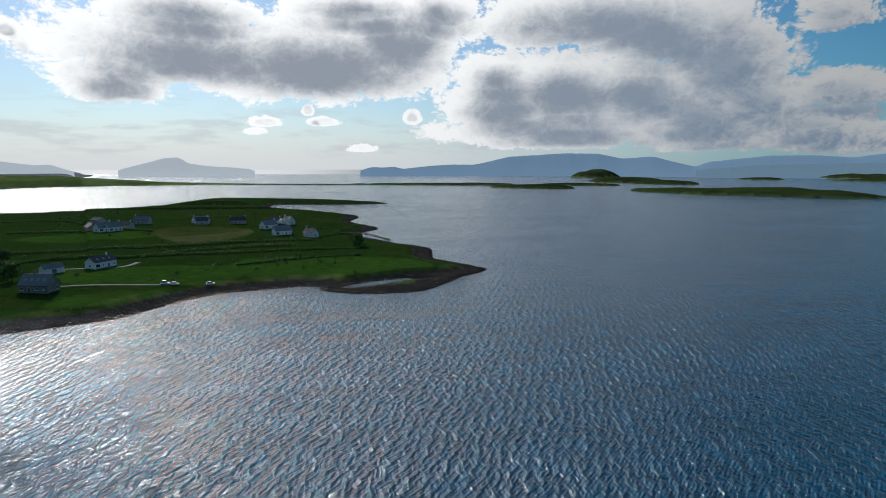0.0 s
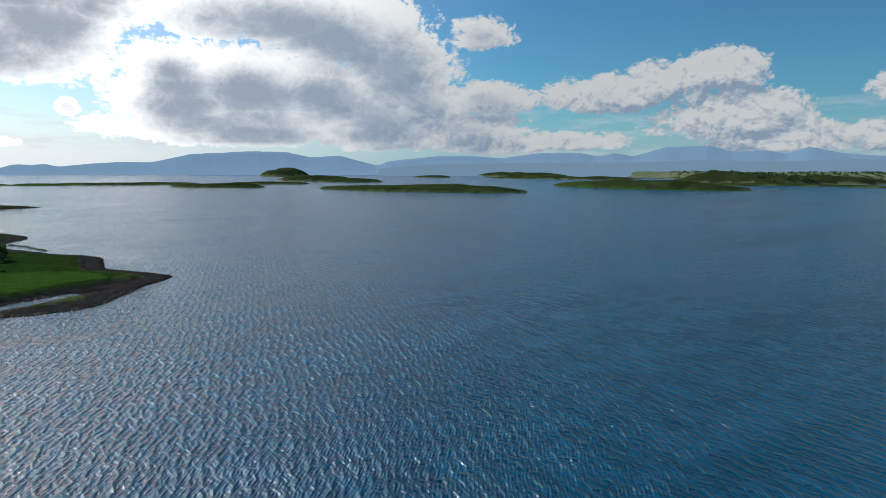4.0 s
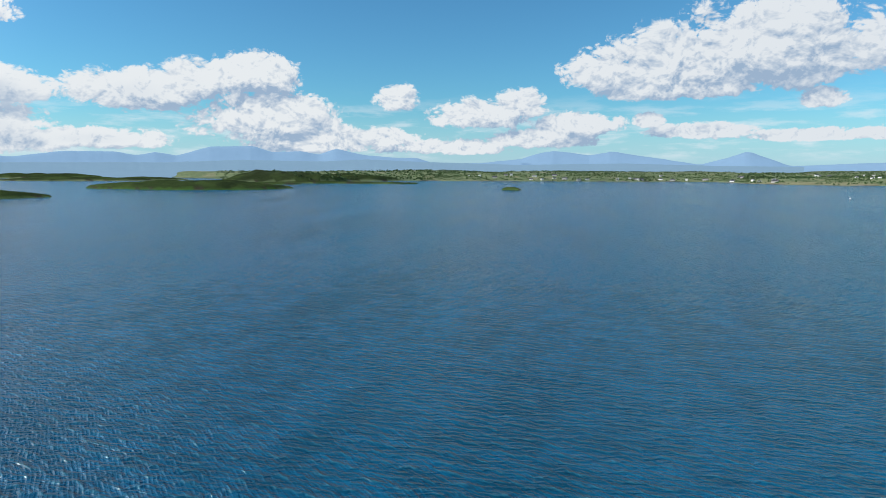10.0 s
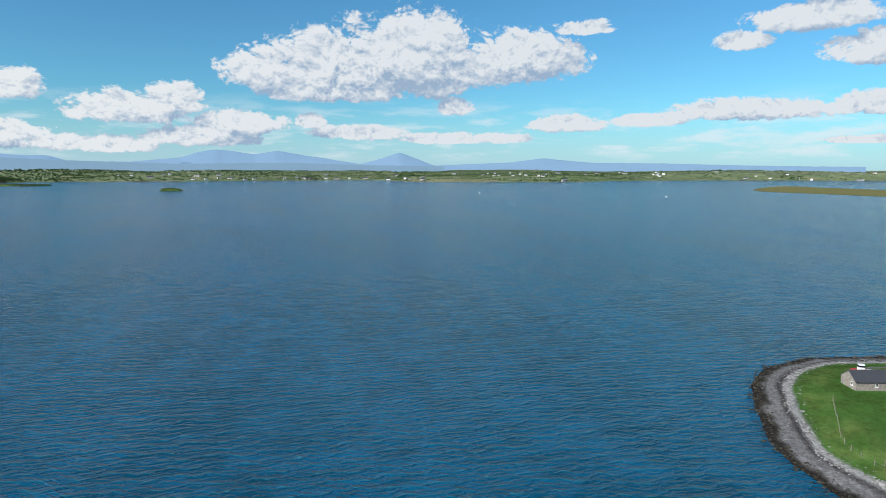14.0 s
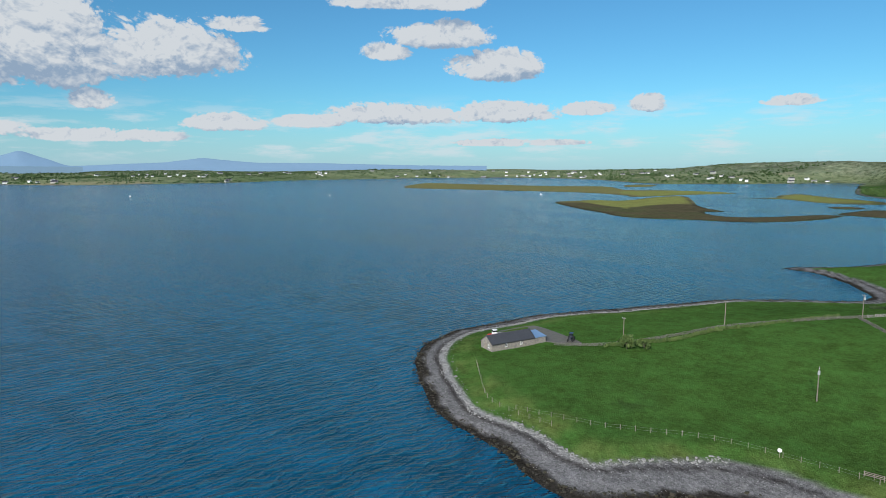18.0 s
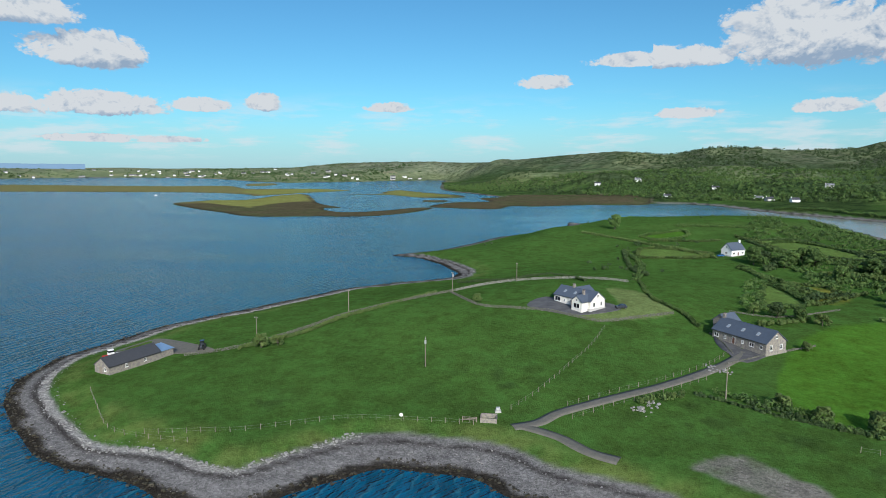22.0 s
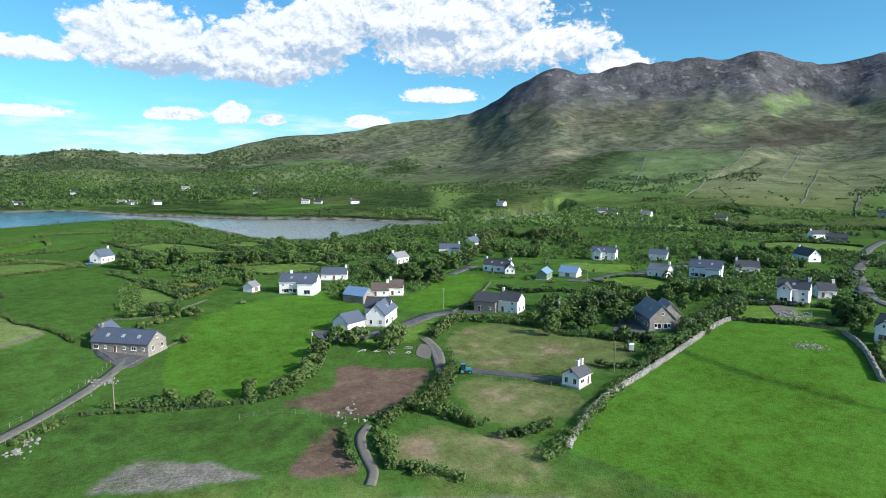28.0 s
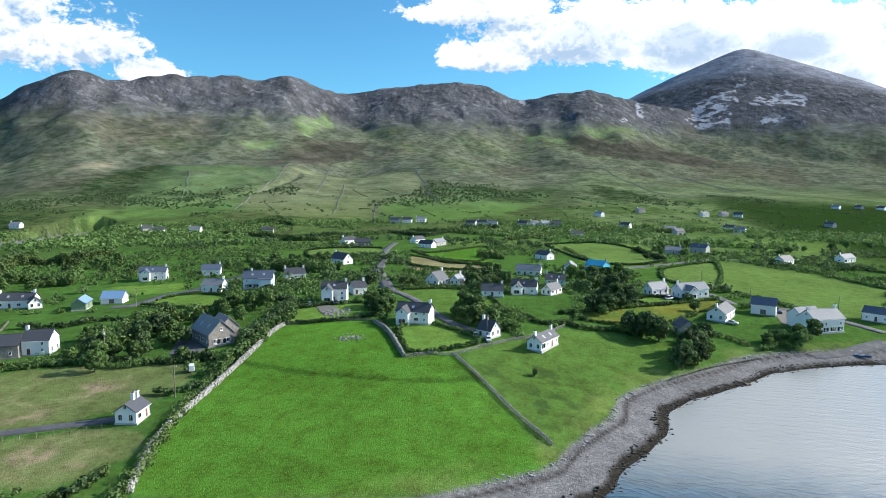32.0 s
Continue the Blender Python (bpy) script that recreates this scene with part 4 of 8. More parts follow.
MARSH = [
    [(972, -1336), (871, -1504), (731, -1461), (735, -1269), (781, -1151), (885, -1215)],
    [(653, -975), (717, -1122), (727, -1203), (584, -997), (592, -940)],
    [(572, -1312), (592, -1457), (371, -1221), (475, -1153)],
    [(731, -874), (728, -1020), (730, -1127), (684, -1157), (568, -961), (574, -851), (554, -775), (664, -831)]]

# ---- materials ----
def material(name, colour, rough=0.85, metal=0.0, spot=0.0, size=1.0, bump=0.0, bump_size=None, second=None, spec=0.3, transmission=0.0, random_tone=0.0):
    """A surface with two scales of variation. spot: strength of the variation; size, bump_size: metres."""
    m = bpy.data.materials.new(name)
    m.use_nodes = True
    k = Nodes(m.node_tree)
    shader = m.node_tree.nodes["Principled BSDF"]
    shader.inputs["Roughness"].default_value, shader.inputs["Metallic"].default_value = rough, metal
    shader.inputs["Specular IOR Level"].default_value = spec
    shader.inputs["Transmission Weight"].default_value = transmission
    at = k.add("ShaderNodeNewGeometry").outputs["Position"]
    big, small = k.noise(at, 1 / size, 4.0, 0.6), k.noise(at, 6 / size, 3.0, 0.6)
    tone = k.math("ADD", k.math("MULTIPLY", k.math("SUBTRACT", big, 0.5), spot * 2), k.math("MULTIPLY", k.math("SUBTRACT", small, 0.5), spot * 1.4))
    if random_tone:
        own = k.add("ShaderNodeObjectInfo").outputs["Random"]
        tone = k.math("ADD", tone, k.math("MULTIPLY", k.math("SUBTRACT", own, 0.5), random_tone * 2))
    base = k.mix(k.ramp(big, 0.4, 0.62), colour, second) if second else k.mix(0.0, colour, colour)
    bright = k.add("ShaderNodeHueSaturation")
    k.put(bright.inputs["Color"], base)
    k.put(bright.inputs["Value"], k.math("ADD", tone, 1.0))
    k.put(shader.inputs["Base Color"], bright.outputs[0])
    if bump:
        b = k.add("ShaderNodeBump")
        b.inputs["Distance"].default_value = bump
        b.inputs["Strength"].default_value = 0.8
        k.put(b.inputs["Height"], k.noise(at, 1 / (bump_size or size), 5.0, 0.6))
        k.put(shader.inputs["Normal"], b.outputs[0])
    return m


def ground_material():
    """Grass, moor, shingle, rock and soil, told by the tint of the land cover and its grain."""
    m = bpy.data.materials.new("land")
    m.use_nodes = True
    k = Nodes(m.node_tree)
    shader = m.node_tree.nodes["Principled BSDF"]
    shader.inputs["Roughness"].default_value, shader.inputs["Specular IOR Level"].default_value = 1.0, 0.0
    at = k.add("ShaderNodeNewGeometry").outputs["Position"]
    tint = k.add("ShaderNodeAttribute", attribute_name="land_cover").outputs["Color"]
    kind = k.add("ShaderNodeAttribute", attribute_name="land_kind")
    stony, scrubby, mown = (k.add("ShaderNodeSeparateColor"), None, None)[0], None, None
    k.put(stony.inputs[0], kind.outputs["Color"])
    stone, scrub, rock = stony.outputs[0], stony.outputs[1], stony.outputs[2]
    n30, n5, n1, n02 = k.noise(at, 0.03, 5.0, 0.6), k.noise(at, 0.2, 4.0, 0.6), k.noise(at, 0.9, 4.0, 0.65), k.noise(at, 3.2, 3.0, 0.7)
    tone = k.math("ADD", k.math("MULTIPLY", k.math("SUBTRACT", n30, 0.5), 0.65), k.math("MULTIPLY", k.math("SUBTRACT", n5, 0.5), 1.15))
    tone = k.math("ADD", tone, k.math("MULTIPLY", k.math("SUBTRACT", n1, 0.5), 1.05))
    tone = k.math("ADD", tone, k.math("MULTIPLY", k.math("SUBTRACT", n02, 0.5), k.math("ADD", 0.9, k.math("MULTIPLY", stone, 0.2))))
    bright = k.add("ShaderNodeHueSaturation")
    k.put(bright.inputs["Value"], k.math("ADD", 1.0, tone))
    k.put(bright.inputs["Hue"], k.math("ADD", 0.5, k.math("MULTIPLY", k.math("SUBTRACT", n5, 0.5), 0.045)))
    k.put(bright.inputs["Color"], tint)
    # moor: broken patches of grass, sedge and heather on high ground
    high_up = k.add("ShaderNodeSeparateXYZ")
    k.put(high_up.inputs[0], at)
    upland = k.ramp(high_up.outputs[2], 14.0, 50.0)
    sedge = k.noise(at, 0.013, 10.0, 0.74)
    broken = k.add("ShaderNodeHueSaturation")
    k.put(broken.inputs["Color"], bright.outputs[0])
    k.put(broken.inputs["Value"], k.math("ADD", 1.0, k.math("MULTIPLY", k.math("MULTIPLY", k.math("SUBTRACT", sedge, 0.5), 2.6), upland)))
    k.put(broken.inputs["Hue"], k.math("ADD", 0.5, k.math("MULTIPLY", k.math("MULTIPLY", k.math("SUBTRACT", k.noise(at, 0.02, 8.0, 0.7), 0.5), 0.16), upland)))
    k.put(broken.inputs["Saturation"], k.ramp(upland, 0.0, 1.0, 1.0, 0.82))
    # scrub: dark clumps of gorse, bramble and heather
    clump = k.math("MULTIPLY", k.ramp(k.math("ADD", k.math("MULTIPLY", k.noise(at, 0.05, 5.0, 0.65), 0.6), k.math("MULTIPLY", k.noise(at, 0.35, 4.0, 0.6), 0.4)), 0.46, 0.58), scrub)
    colour = k.mix(k.math("MULTIPLY", clump, 0.85), broken.outputs[0], (0.026, 0.048, 0.018))
    # bare rock and scree
    streak = k.noise(k.vec("MULTIPLY", at, (1.0, 1.0, 0.35)), 0.026, 9.0, 0.7)
    bare = k.math("MULTIPLY", k.ramp(streak, 0.545, 0.60), rock)
    colour = k.mix(bare, colour, k.mix(n5, (0.085, 0.083, 0.092), (0.27, 0.267, 0.285)))
    # scree runs straight down the slope
    run_down = k.noise(k.vec("MULTIPLY", at, (1.0, 1.0, 0.12)), 0.022, 6.0, 0.62)
    colour = k.mix(k.math("MULTIPLY", k.ramp(run_down, 0.47, 0.54), k.ramp(kind.outputs["Alpha"], 0.15, 0.75)), colour, (0.37, 0.375, 0.40))
    # stones of the beach
    pebble = k.add("ShaderNodeTexVoronoi", feature="F1")
    k.put(pebble.inputs["Vector"], at)
    pebble.inputs["Scale"].default_value = 2.2
    shade_ = k.add("ShaderNodeSeparateColor")
    k.put(shade_.inputs[0], pebble.outputs["Color"])
    each = k.add("ShaderNodeHueSaturation")
    k.put(each.inputs["Value"], k.ramp(shade_.outputs[0], 0.0, 1.0, 0.75, 1.25, False))
    k.put(each.inputs["Color"], colour)
    wash = k.mix(stone, colour, each.outputs[0])
    k.put(shader.inputs["Base Color"], wash)
    b = k.add("ShaderNodeBump")
    b.inputs["Distance"].default_value, b.inputs["Strength"].default_value = 0.35, 0.8
    k.put(b.inputs["Height"], k.math("ADD", k.math("ADD", k.math("MULTIPLY", n1, 0.7), k.math("ADD", n02, k.math("MULTIPLY", clump, 2.5))), k.math("ADD", k.math("MULTIPLY", k.math("MULTIPLY", k.noise(k.vec("MULTIPLY", at, (1.0, 1.0, 0.6)), 0.028, 9.0, 0.66), rock), 60.0), k.math("MULTIPLY", k.math("MULTIPLY", sedge, upland), 9.0))))
    k.put(shader.inputs["Normal"], b.outputs[0])
    return m


def water_material():
    m = bpy.data.materials.new("sea_water")
    m.use_nodes = True
    k = Nodes(m.node_tree)
    shader = m.node_tree.nodes["Principled BSDF"]
    at = k.add("ShaderNodeNewGeometry").outputs["Position"]
    spot = k.add("ShaderNodeSeparateXYZ")
    k.put(spot.inputs[0], at)

    def laid(way_deg, along_crest, across):
        """The place in a frame turned to the wind: across the crests, then along them."""
        c, s = math.cos(radians(way_deg)), math.sin(radians(way_deg))
        out = k.add("ShaderNodeCombineXYZ")
        k.put(out.inputs[0], k.vec("DOT_PRODUCT", at, (c / across, s / across, 0.0)))
        k.put(out.inputs[1], k.vec("DOT_PRODUCT", at, (-s / along_crest, c / along_crest, 0.0)))
        return out.outputs[0]

    gusts = k.noise(laid(12, 60.0, 260.0), 1.0, 4.0, 0.6, 0.3)
    lanes = k.noise(laid(4, 9.0, 70.0), 1.0, 5.0, 0.62, 0.4)
    sets = k.noise(laid(8, 26.0, 11.0), 1.0, 4.0, 0.6)
    ruffle = k.math("ADD", k.math("MULTIPLY", gusts, 0.5), k.math("ADD", k.math("MULTIPLY", lanes, 0.25), k.math("MULTIPLY", sets, 0.25)))
    wander = k.noise(at, 0.045, 3.0, 0.6)
    stray = k.noise(k.vec("ADD", at, (91.0, 37.0, 0.0)), 0.11, 3.0, 0.6)
    heave = 0.0
    # trains of short wind waves: length in metres, heading of travel, height, bend
    for i, (length, way_deg, tall, bend) in enumerate([(3.9, 4, 0.24, 12.0), (2.8, -11, 0.22, 15.0), (2.1, 17, 0.17, 18.0), (1.6, -24, 0.12, 22.0), (1.15, 8, 0.09, 26.0), (0.8, -34, 0.06, 28.0)]):
        turn = 2 * math.pi / length
        run = k.vec("DOT_PRODUCT", at, (math.cos(radians(way_deg)) * turn, math.sin(radians(way_deg)) * turn, 0.0))
        phase = k.math("ADD", run, k.math("MULTIPLY", wander if i % 2 else stray, bend))
        crest = k.math("POWER", k.math("ADD", k.math("MULTIPLY", k.math("SINE", phase), 0.5), 0.5), 2.2)
        heave = k.math("ADD", heave, k.math("MULTIPLY", crest, tall))
    ripple = k.noise(laid(5, 0.8, 0.4), 1.0, 3.0, 0.6, 0.3)
    heave = k.math("ADD", heave, k.math("MULTIPLY", ripple, 0.16))
    # the inlet and the small bay lie in the lee
    lee = k.math("MAXIMUM", k.math("MULTIPLY", k.ramp(spot.outputs[1], -470.0, -640.0), k.ramp(spot.outputs[0], 260.0, 60.0)),
                 k.math("MULTIPLY", k.ramp(spot.outputs[0], -85.0, -150.0), k.ramp(spot.outputs[1], 240.0, 120.0)))
    b = k.add("ShaderNodeBump")
    b.inputs["Distance"].default_value, b.inputs["Strength"].default_value = 1.0, 1.0
    k.put(b.inputs["Height"], k.math("MULTIPLY", heave, k.math("MULTIPLY", k.ramp(ruffle, 0.36, 0.64, 0.6, 1.15), k.ramp(lee, 0.0, 1.0, 1.0, 0.10, False))))
    k.put(shader.inputs["Normal"], b.outputs[0])
    paws = k.noise(laid(6, 15.0, 4.0), 1.0, 5.0, 0.68, 0.2)
    # paler where ruffled: wave light put into the base colour
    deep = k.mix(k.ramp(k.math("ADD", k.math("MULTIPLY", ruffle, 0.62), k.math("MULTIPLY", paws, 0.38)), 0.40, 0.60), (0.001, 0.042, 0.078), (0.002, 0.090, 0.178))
    # crest highlights painted into the base colour
    lit_crests = k.mix(k.math("MULTIPLY", k.ramp(heave, 0.42, 0.80), 0.55), deep, (0.03, 0.15, 0.20))
    # the small bay is paler and greyer
    bay_pale = k.math("MULTIPLY", k.ramp(spot.outputs[0], -105.0, -150.0), k.ramp(spot.outputs[1], 240.0, 120.0))
    k.put(shader.inputs["Base Color"], k.mix(k.math("MULTIPLY", bay_pale, 0.92), lit_crests, (0.24, 0.25, 0.235)))
    k.put(shader.inputs["Roughness"], k.ramp(ruffle, 0.4, 0.6, 0.10, 0.18))
    shader.inputs["IOR"].default_value = 1.33
    shader.inputs["Specular IOR Level"].default_value = 0.35
    return m


LAND, WATER = ground_material(), water_material()


def far_material(name, colour, haze_glow, share):
    """Distant hills whose kilometres of haze are put in as their own glow."""
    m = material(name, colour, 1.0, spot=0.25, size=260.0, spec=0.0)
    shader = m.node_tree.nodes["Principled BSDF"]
    shader.inputs["Emission Color"].default_value = (*haze_glow, 1)
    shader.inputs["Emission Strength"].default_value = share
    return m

# ---- land, sea and distance ----
def ring_sheet(radii, headings):
    a = np.radians(headings)
    x = -np.sin(a)[None, :] * radii[:, None]
    y = np.cos(a)[None, :] * radii[:, None]
    rows, cols = x.shape
    i = np.arange(rows - 1)[:, None] * cols + np.arange(cols)[None, :]
    j = np.arange(rows - 1)[:, None] * cols + (np.arange(cols)[None, :] + 1) % cols
    quads = np.stack([i, j, j + cols, i + cols], -1).reshape(-1, 4)
    return x.ravel(), y.ravel(), quads


def quad_mesh(name, co, quads, mat, smooth=True):
    me = bpy.data.meshes.new(name)
    me.vertices.add(len(co))
    me.vertices.foreach_set("co", np.asarray(co, np.float32).ravel())
    me.loops.add(quads.size)
    me.loops.foreach_set("vertex_index", quads.astype(np.int32).ravel())
    me.polygons.add(len(quads))
    me.polygons.foreach_set("loop_start", np.arange(0, quads.size, quads.shape[1], dtype=np.int32))
    me.update(calc_edges=True)
    me.polygons.foreach_set("use_smooth", np.full(len(quads), smooth))
    me.materials.append(mat)
    return me


GRID_A, GRID_R = 0.25, 0.0115
RADII = np.exp(np.arange(math.log(55.0), math.log(5600.0), GRID_R))
HEADINGS = np.arange(0, 360, GRID_A)
gx, gy, quads = ring_sheet(RADII, HEADINGS)
gz, inland, hills, low, isle = ground_parts(gx, gy)
Z_GRID, INLAND_GRID = gz.reshape(len(RADII), -1), inland.reshape(len(RADII), -1)


def on_grid(grid, x, y):
    """What the grid of the land holds at these places."""
    x, y = np.atleast_1d(np.asarray(x, float)), np.atleast_1d(np.asarray(y, float))
    u = np.clip((np.log(np.hypot(x, y) + 1e-6) - math.log(55.0)) / GRID_R, 0, grid.shape[0] - 1.001)
    v = (np.degrees(np.arctan2(-x, y)) % 360) / GRID_A
    i, j = np.floor(u).astype(int), np.floor(v).astype(int)
    s, t = u - i, v - j
    j, k = j % grid.shape[1], (j + 1) % grid.shape[1]
    return (grid[i, j] * (1 - s) + grid[i + 1, j] * s) * (1 - t) + (grid[i, k] * (1 - s) + grid[i + 1, k] * s) * t


def ground_at(x, y):
    return np.maximum(on_grid(Z_GRID, x, y), -2.0)


keep = (gz[quads] > -1.2).any(1)
quads = quads[keep]
used = np.zeros(len(gx), bool)
used[quads.ravel()] = True
index = np.cumsum(used) - 1
quads = index[quads]
gx, gy, gz, inland, hills, low, isle = (v[used] for v in (gx, gy, gz, inland, hills, low, isle))
land_mesh = quad_mesh("ground", np.stack([gx, gy, gz], 1), quads, LAND)
land = tagged(new("ground", land_mesh), "green pasture, moor and stony shore rising to bare mountains", "ground", kind="structure")


def tint(mask, colour):
    global cover_tint
    cover_tint = cover_tint * (1 - mask[:, None]) + np.array(colour)[None, :] * mask[:, None]


gr = np.hypot(gx, gy)
ga = np.degrees(np.arctan2(-gx, gy))
ga360 = np.where(ga < 30, ga + 360, ga)
cover_tint = np.tile(np.array([0.061, 0.128, 0.024]), (len(gx), 1))
patch = fbm(gx, gy, 60.0, 3, 101)
# a patchwork of fields further off
cell = 95.0
jx, jy = gx + 22 * fbm(gx, gy, 110.0, 2, 7), gy + 22 * fbm(gx, gy, 110.0, 2, 9)
field_no = lattice(np.floor((jx * 0.8 + jy * 0.6) / cell).astype(np.int64), np.floor((jy * 0.8 - jx * 0.6) / (cell * 0.7)).astype(np.int64), 4)
far_fields = step(gr, 450, 650)
tint(far_fields * step(field_no, 0.45, 0.46), (0.10, 0.16, 0.04))
tint(far_fields * step(field_no, 0.75, 0.76), (0.055, 0.105, 0.025))
dry_isle = step(isle, 0.2, 0.8)
wide_land = step(gr, 2300, 2500) * (1 - dry_isle)
tint(wide_land * step(field_no, 0.2, 0.21) * step(field_no, 0.41, 0.4), (0.22, 0.27, 0.10))
tint(wide_land * step(field_no, 0.6, 0.61) * step(field_no, 0.72, 0.71), (0.17, 0.23, 0.07))
tint(wide_land * step(field_no, 0.9, 0.91), (0.30, 0.26, 0.13))
scrub_mask = 0.25 * step(gr, 350, 500) + 0.5 * step(gr, 700, 850) * step(gr, 1500, 1200)
slope_fields = step(gr, 640, 760) * step(gr, 1350, 1150) * step(ga360, 165, 155)
tint(slope_fields * step(field_no, 0.12, 0.13) * step(field_no, 0.25, 0.24), (0.085, 0.175, 0.032))
tint(slope_fields * step(field_no, 0.5, 0.51) * step(field_no, 0.62, 0.61), (0.13, 0.155, 0.055))
tint(slope_fields * step(field_no, 0.8, 0.81), (0.06, 0.085, 0.03))
moor = step(hills + 25 * patch, 25, 85) * step(gr, 850, 1150)
tint(step(gr, 650, 800) * step(ga360, 160, 150) * 0.6, (0.095, 0.125, 0.042))
# moor grass, its hue cooled for the haze before it
tint(moor * 0.85, (0.140, 0.149, 0.094))
tint(step(gr, 560, 640) * step(gr, 1900, 1500) * step(ga360, 94, 90) * 0.85 * step(field_no, 0.3, 0.31), (0.13, 0.18, 0.065))
brown = moor * step(fbm(gx, gy, 240.0, 5, 111) + 0.25 * fbm(gx, gy, 45.0, 3, 112), 0.05, 0.3) * step(ga360, 175, 155)
tint(brown * 0.5, (0.105, 0.085, 0.055))
olive = moor * step(fbm(gx, gy, 180.0, 5, 113) + 0.3 * fbm(gx, gy, 40.0, 3, 114), 0.12, 0.35)
tint(olive * 0.45, (0.125, 0.165, 0.06))
# heather on the tops, tinted bluer than it is to carry haze
heath = step(hills + 45 * patch, 210, 330)
tint(heath * 0.9, (0.088, 0.088, 0.098))
HILL_TINT = {"green": (0.095, 0.17, 0.04), "fresh": (0.14, 0.21, 0.055), "pale": (0.16, 0.185, 0.075), "heath": (0.075, 0.062, 0.05), "tan": (0.22, 0.19, 0.11), "scrub": (0.05, 0.085, 0.025)}
hill_scrub, hill_open = np.zeros(len(gx)), np.zeros(len(gx))
for growth, outline in HILL_PATCHES:
    line = np.array(outline, float)
    box_ = (gx > line[:, 0].min() - 20) & (gx < line[:, 0].max() + 20) & (gy > line[:, 1].min() - 20) & (gy < line[:, 1].max() + 20)
    mask = np.zeros(len(gx))
    soft_edge = 6.0 if growth in ("green", "pale") else 14.0
    mask[box_] = step(signed(line, gx[box_], gy[box_]) + 1.3 * soft_edge * fbm(gx[box_], gy[box_], 40.0, 3, 120), -soft_edge, soft_edge)
    if growth in ("green", "pale"):
        mask = mask * (0.55 + 0.45 * step(fbm(gx, gy, 70.0, 4, 121), -0.35, 0.25))
    tint(mask * 0.85, HILL_TINT[growth])
    if growth == "scrub":
        hill_scrub = np.maximum(hill_scrub, mask)
    elif growth != "heath":
        hill_open = np.maximum(hill_open, mask)
scree = np.zeros(len(gx))
for outline in SCREE:
    line = np.array(outline, float)
    box_ = (np.abs(gx - line[:, 0].mean()) < 700) & (np.abs(gy - line[:, 1].mean()) < 700)
    mask = np.zeros(len(gx))
    mask[box_] = step(signed(line, gx[box_], gy[box_]) + 16 * fbm(gx[box_], gy[box_], 60.0, 3, 125), -6, 10)
    scree = np.maximum(scree, mask)
cone_ground = step(gr, 3350, 3600) * step(ga360, 96, 88)
tint(cone_ground * 0.9, (0.22, 0.23, 0.26))
east_wood = step(ga360, 150, 164) * step(gr, 1120, 1250) * step(gr, 3200, 2300)
east_wood = east_wood * (0.35 + 0.65 * step(fbm(gx, gy, 230.0, 3, 303), -0.25, 0.1)) * step(ga360, 206, 192)
tint(east_wood * 0.75, (0.055, 0.092, 0.032))
glade = step(ga360, 150, 162) * step(gr, 1150, 1300) * step(gr, 3400, 2600) * step(fbm(gx, gy, 210.0, 3, 131), 0.12, 0.25)
tint(glade * 0.7, (0.16, 0.20, 0.075))
# distant fields made a paler green, partly as painted haze
tint(step(gr, 2400, 3000) * step(ga360, 195, 205) * 0.3, (0.19, 0.22, 0.10))
for fa, fw, r0_, r1_, colour in ((-98.5, 4.6, 2600, 2850, (0.36, 0.30, 0.15)), (-68.5, 5.2, 2450, 2800, (0.24, 0.27, 0.085)), (-114, 6.0, 2900, 3300, (0.16, 0.25, 0.07))):
    tint(step(np.abs(ga - fa), fw, fw - 0.3) * step(gr, r0_, r0_ + 30) * step(gr, r1_, r1_ - 60), colour)
low_wet = step(low, -2, 4)
tint(low_wet, (0.095, 0.082, 0.045))
tint(low_wet * step(fbm(gx, gy, 70.0, 3, 133), -0.1, 0.3) * 0.6, (0.085, 0.10, 0.04))
tint(low_wet * step(gr, 1050, 1150) * step(gx, 330, 420) * 0.8, (0.21, 0.20, 0.075))
for outline in MARSH:
    tint(step(signed(np.array(outline, float), gx, gy) + 9 * fbm(gx, gy, 40.0, 3, 134), -4, 6) * low_wet, (0.22, 0.23, 0.065))
# isle greens darkened in the colour for the backlight on them
tint(step(isle, 1.0, 1.8), (0.036, 0.054, 0.017))
tint(step(isle, 1.0, 1.8) * step(fbm(gx, gy, 120.0, 3, 136), 0.05, 0.2) * 0.8, (0.052, 0.078, 0.022))
tint(step(isle, 1.0, 1.8) * step(fbm(gx, gy, 70.0, 3, 137), 0.1, 0.25) * 0.85, (0.026, 0.036, 0.014))
tint(step(isle, 0.2, 0.8) * step(isle + 2 * patch, 4.6, 3.2), (0.055, 0.045, 0.034))
tint(step(low + 3 * patch, 12, 2) * low_wet, (0.05, 0.043, 0.032))
tint(step(low, 4.5, 1.0) * low_wet * step(gr, 1050, 1200), (0.30, 0.27, 0.20))
# far farmland muted to grey-green: haze mixed into the land colour
tint(step(gr, 2300, 2600) * (1 - dry_isle) * step(ga360, 190, 202) * 0.35, (0.21, 0.23, 0.15))
tint(wide_land * step(ga360, 190, 205) * 0.3, (0.19, 0.22, 0.12))
# shade of the backlit headland, put into its ground colour
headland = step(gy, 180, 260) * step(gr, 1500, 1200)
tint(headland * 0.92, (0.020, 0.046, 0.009))
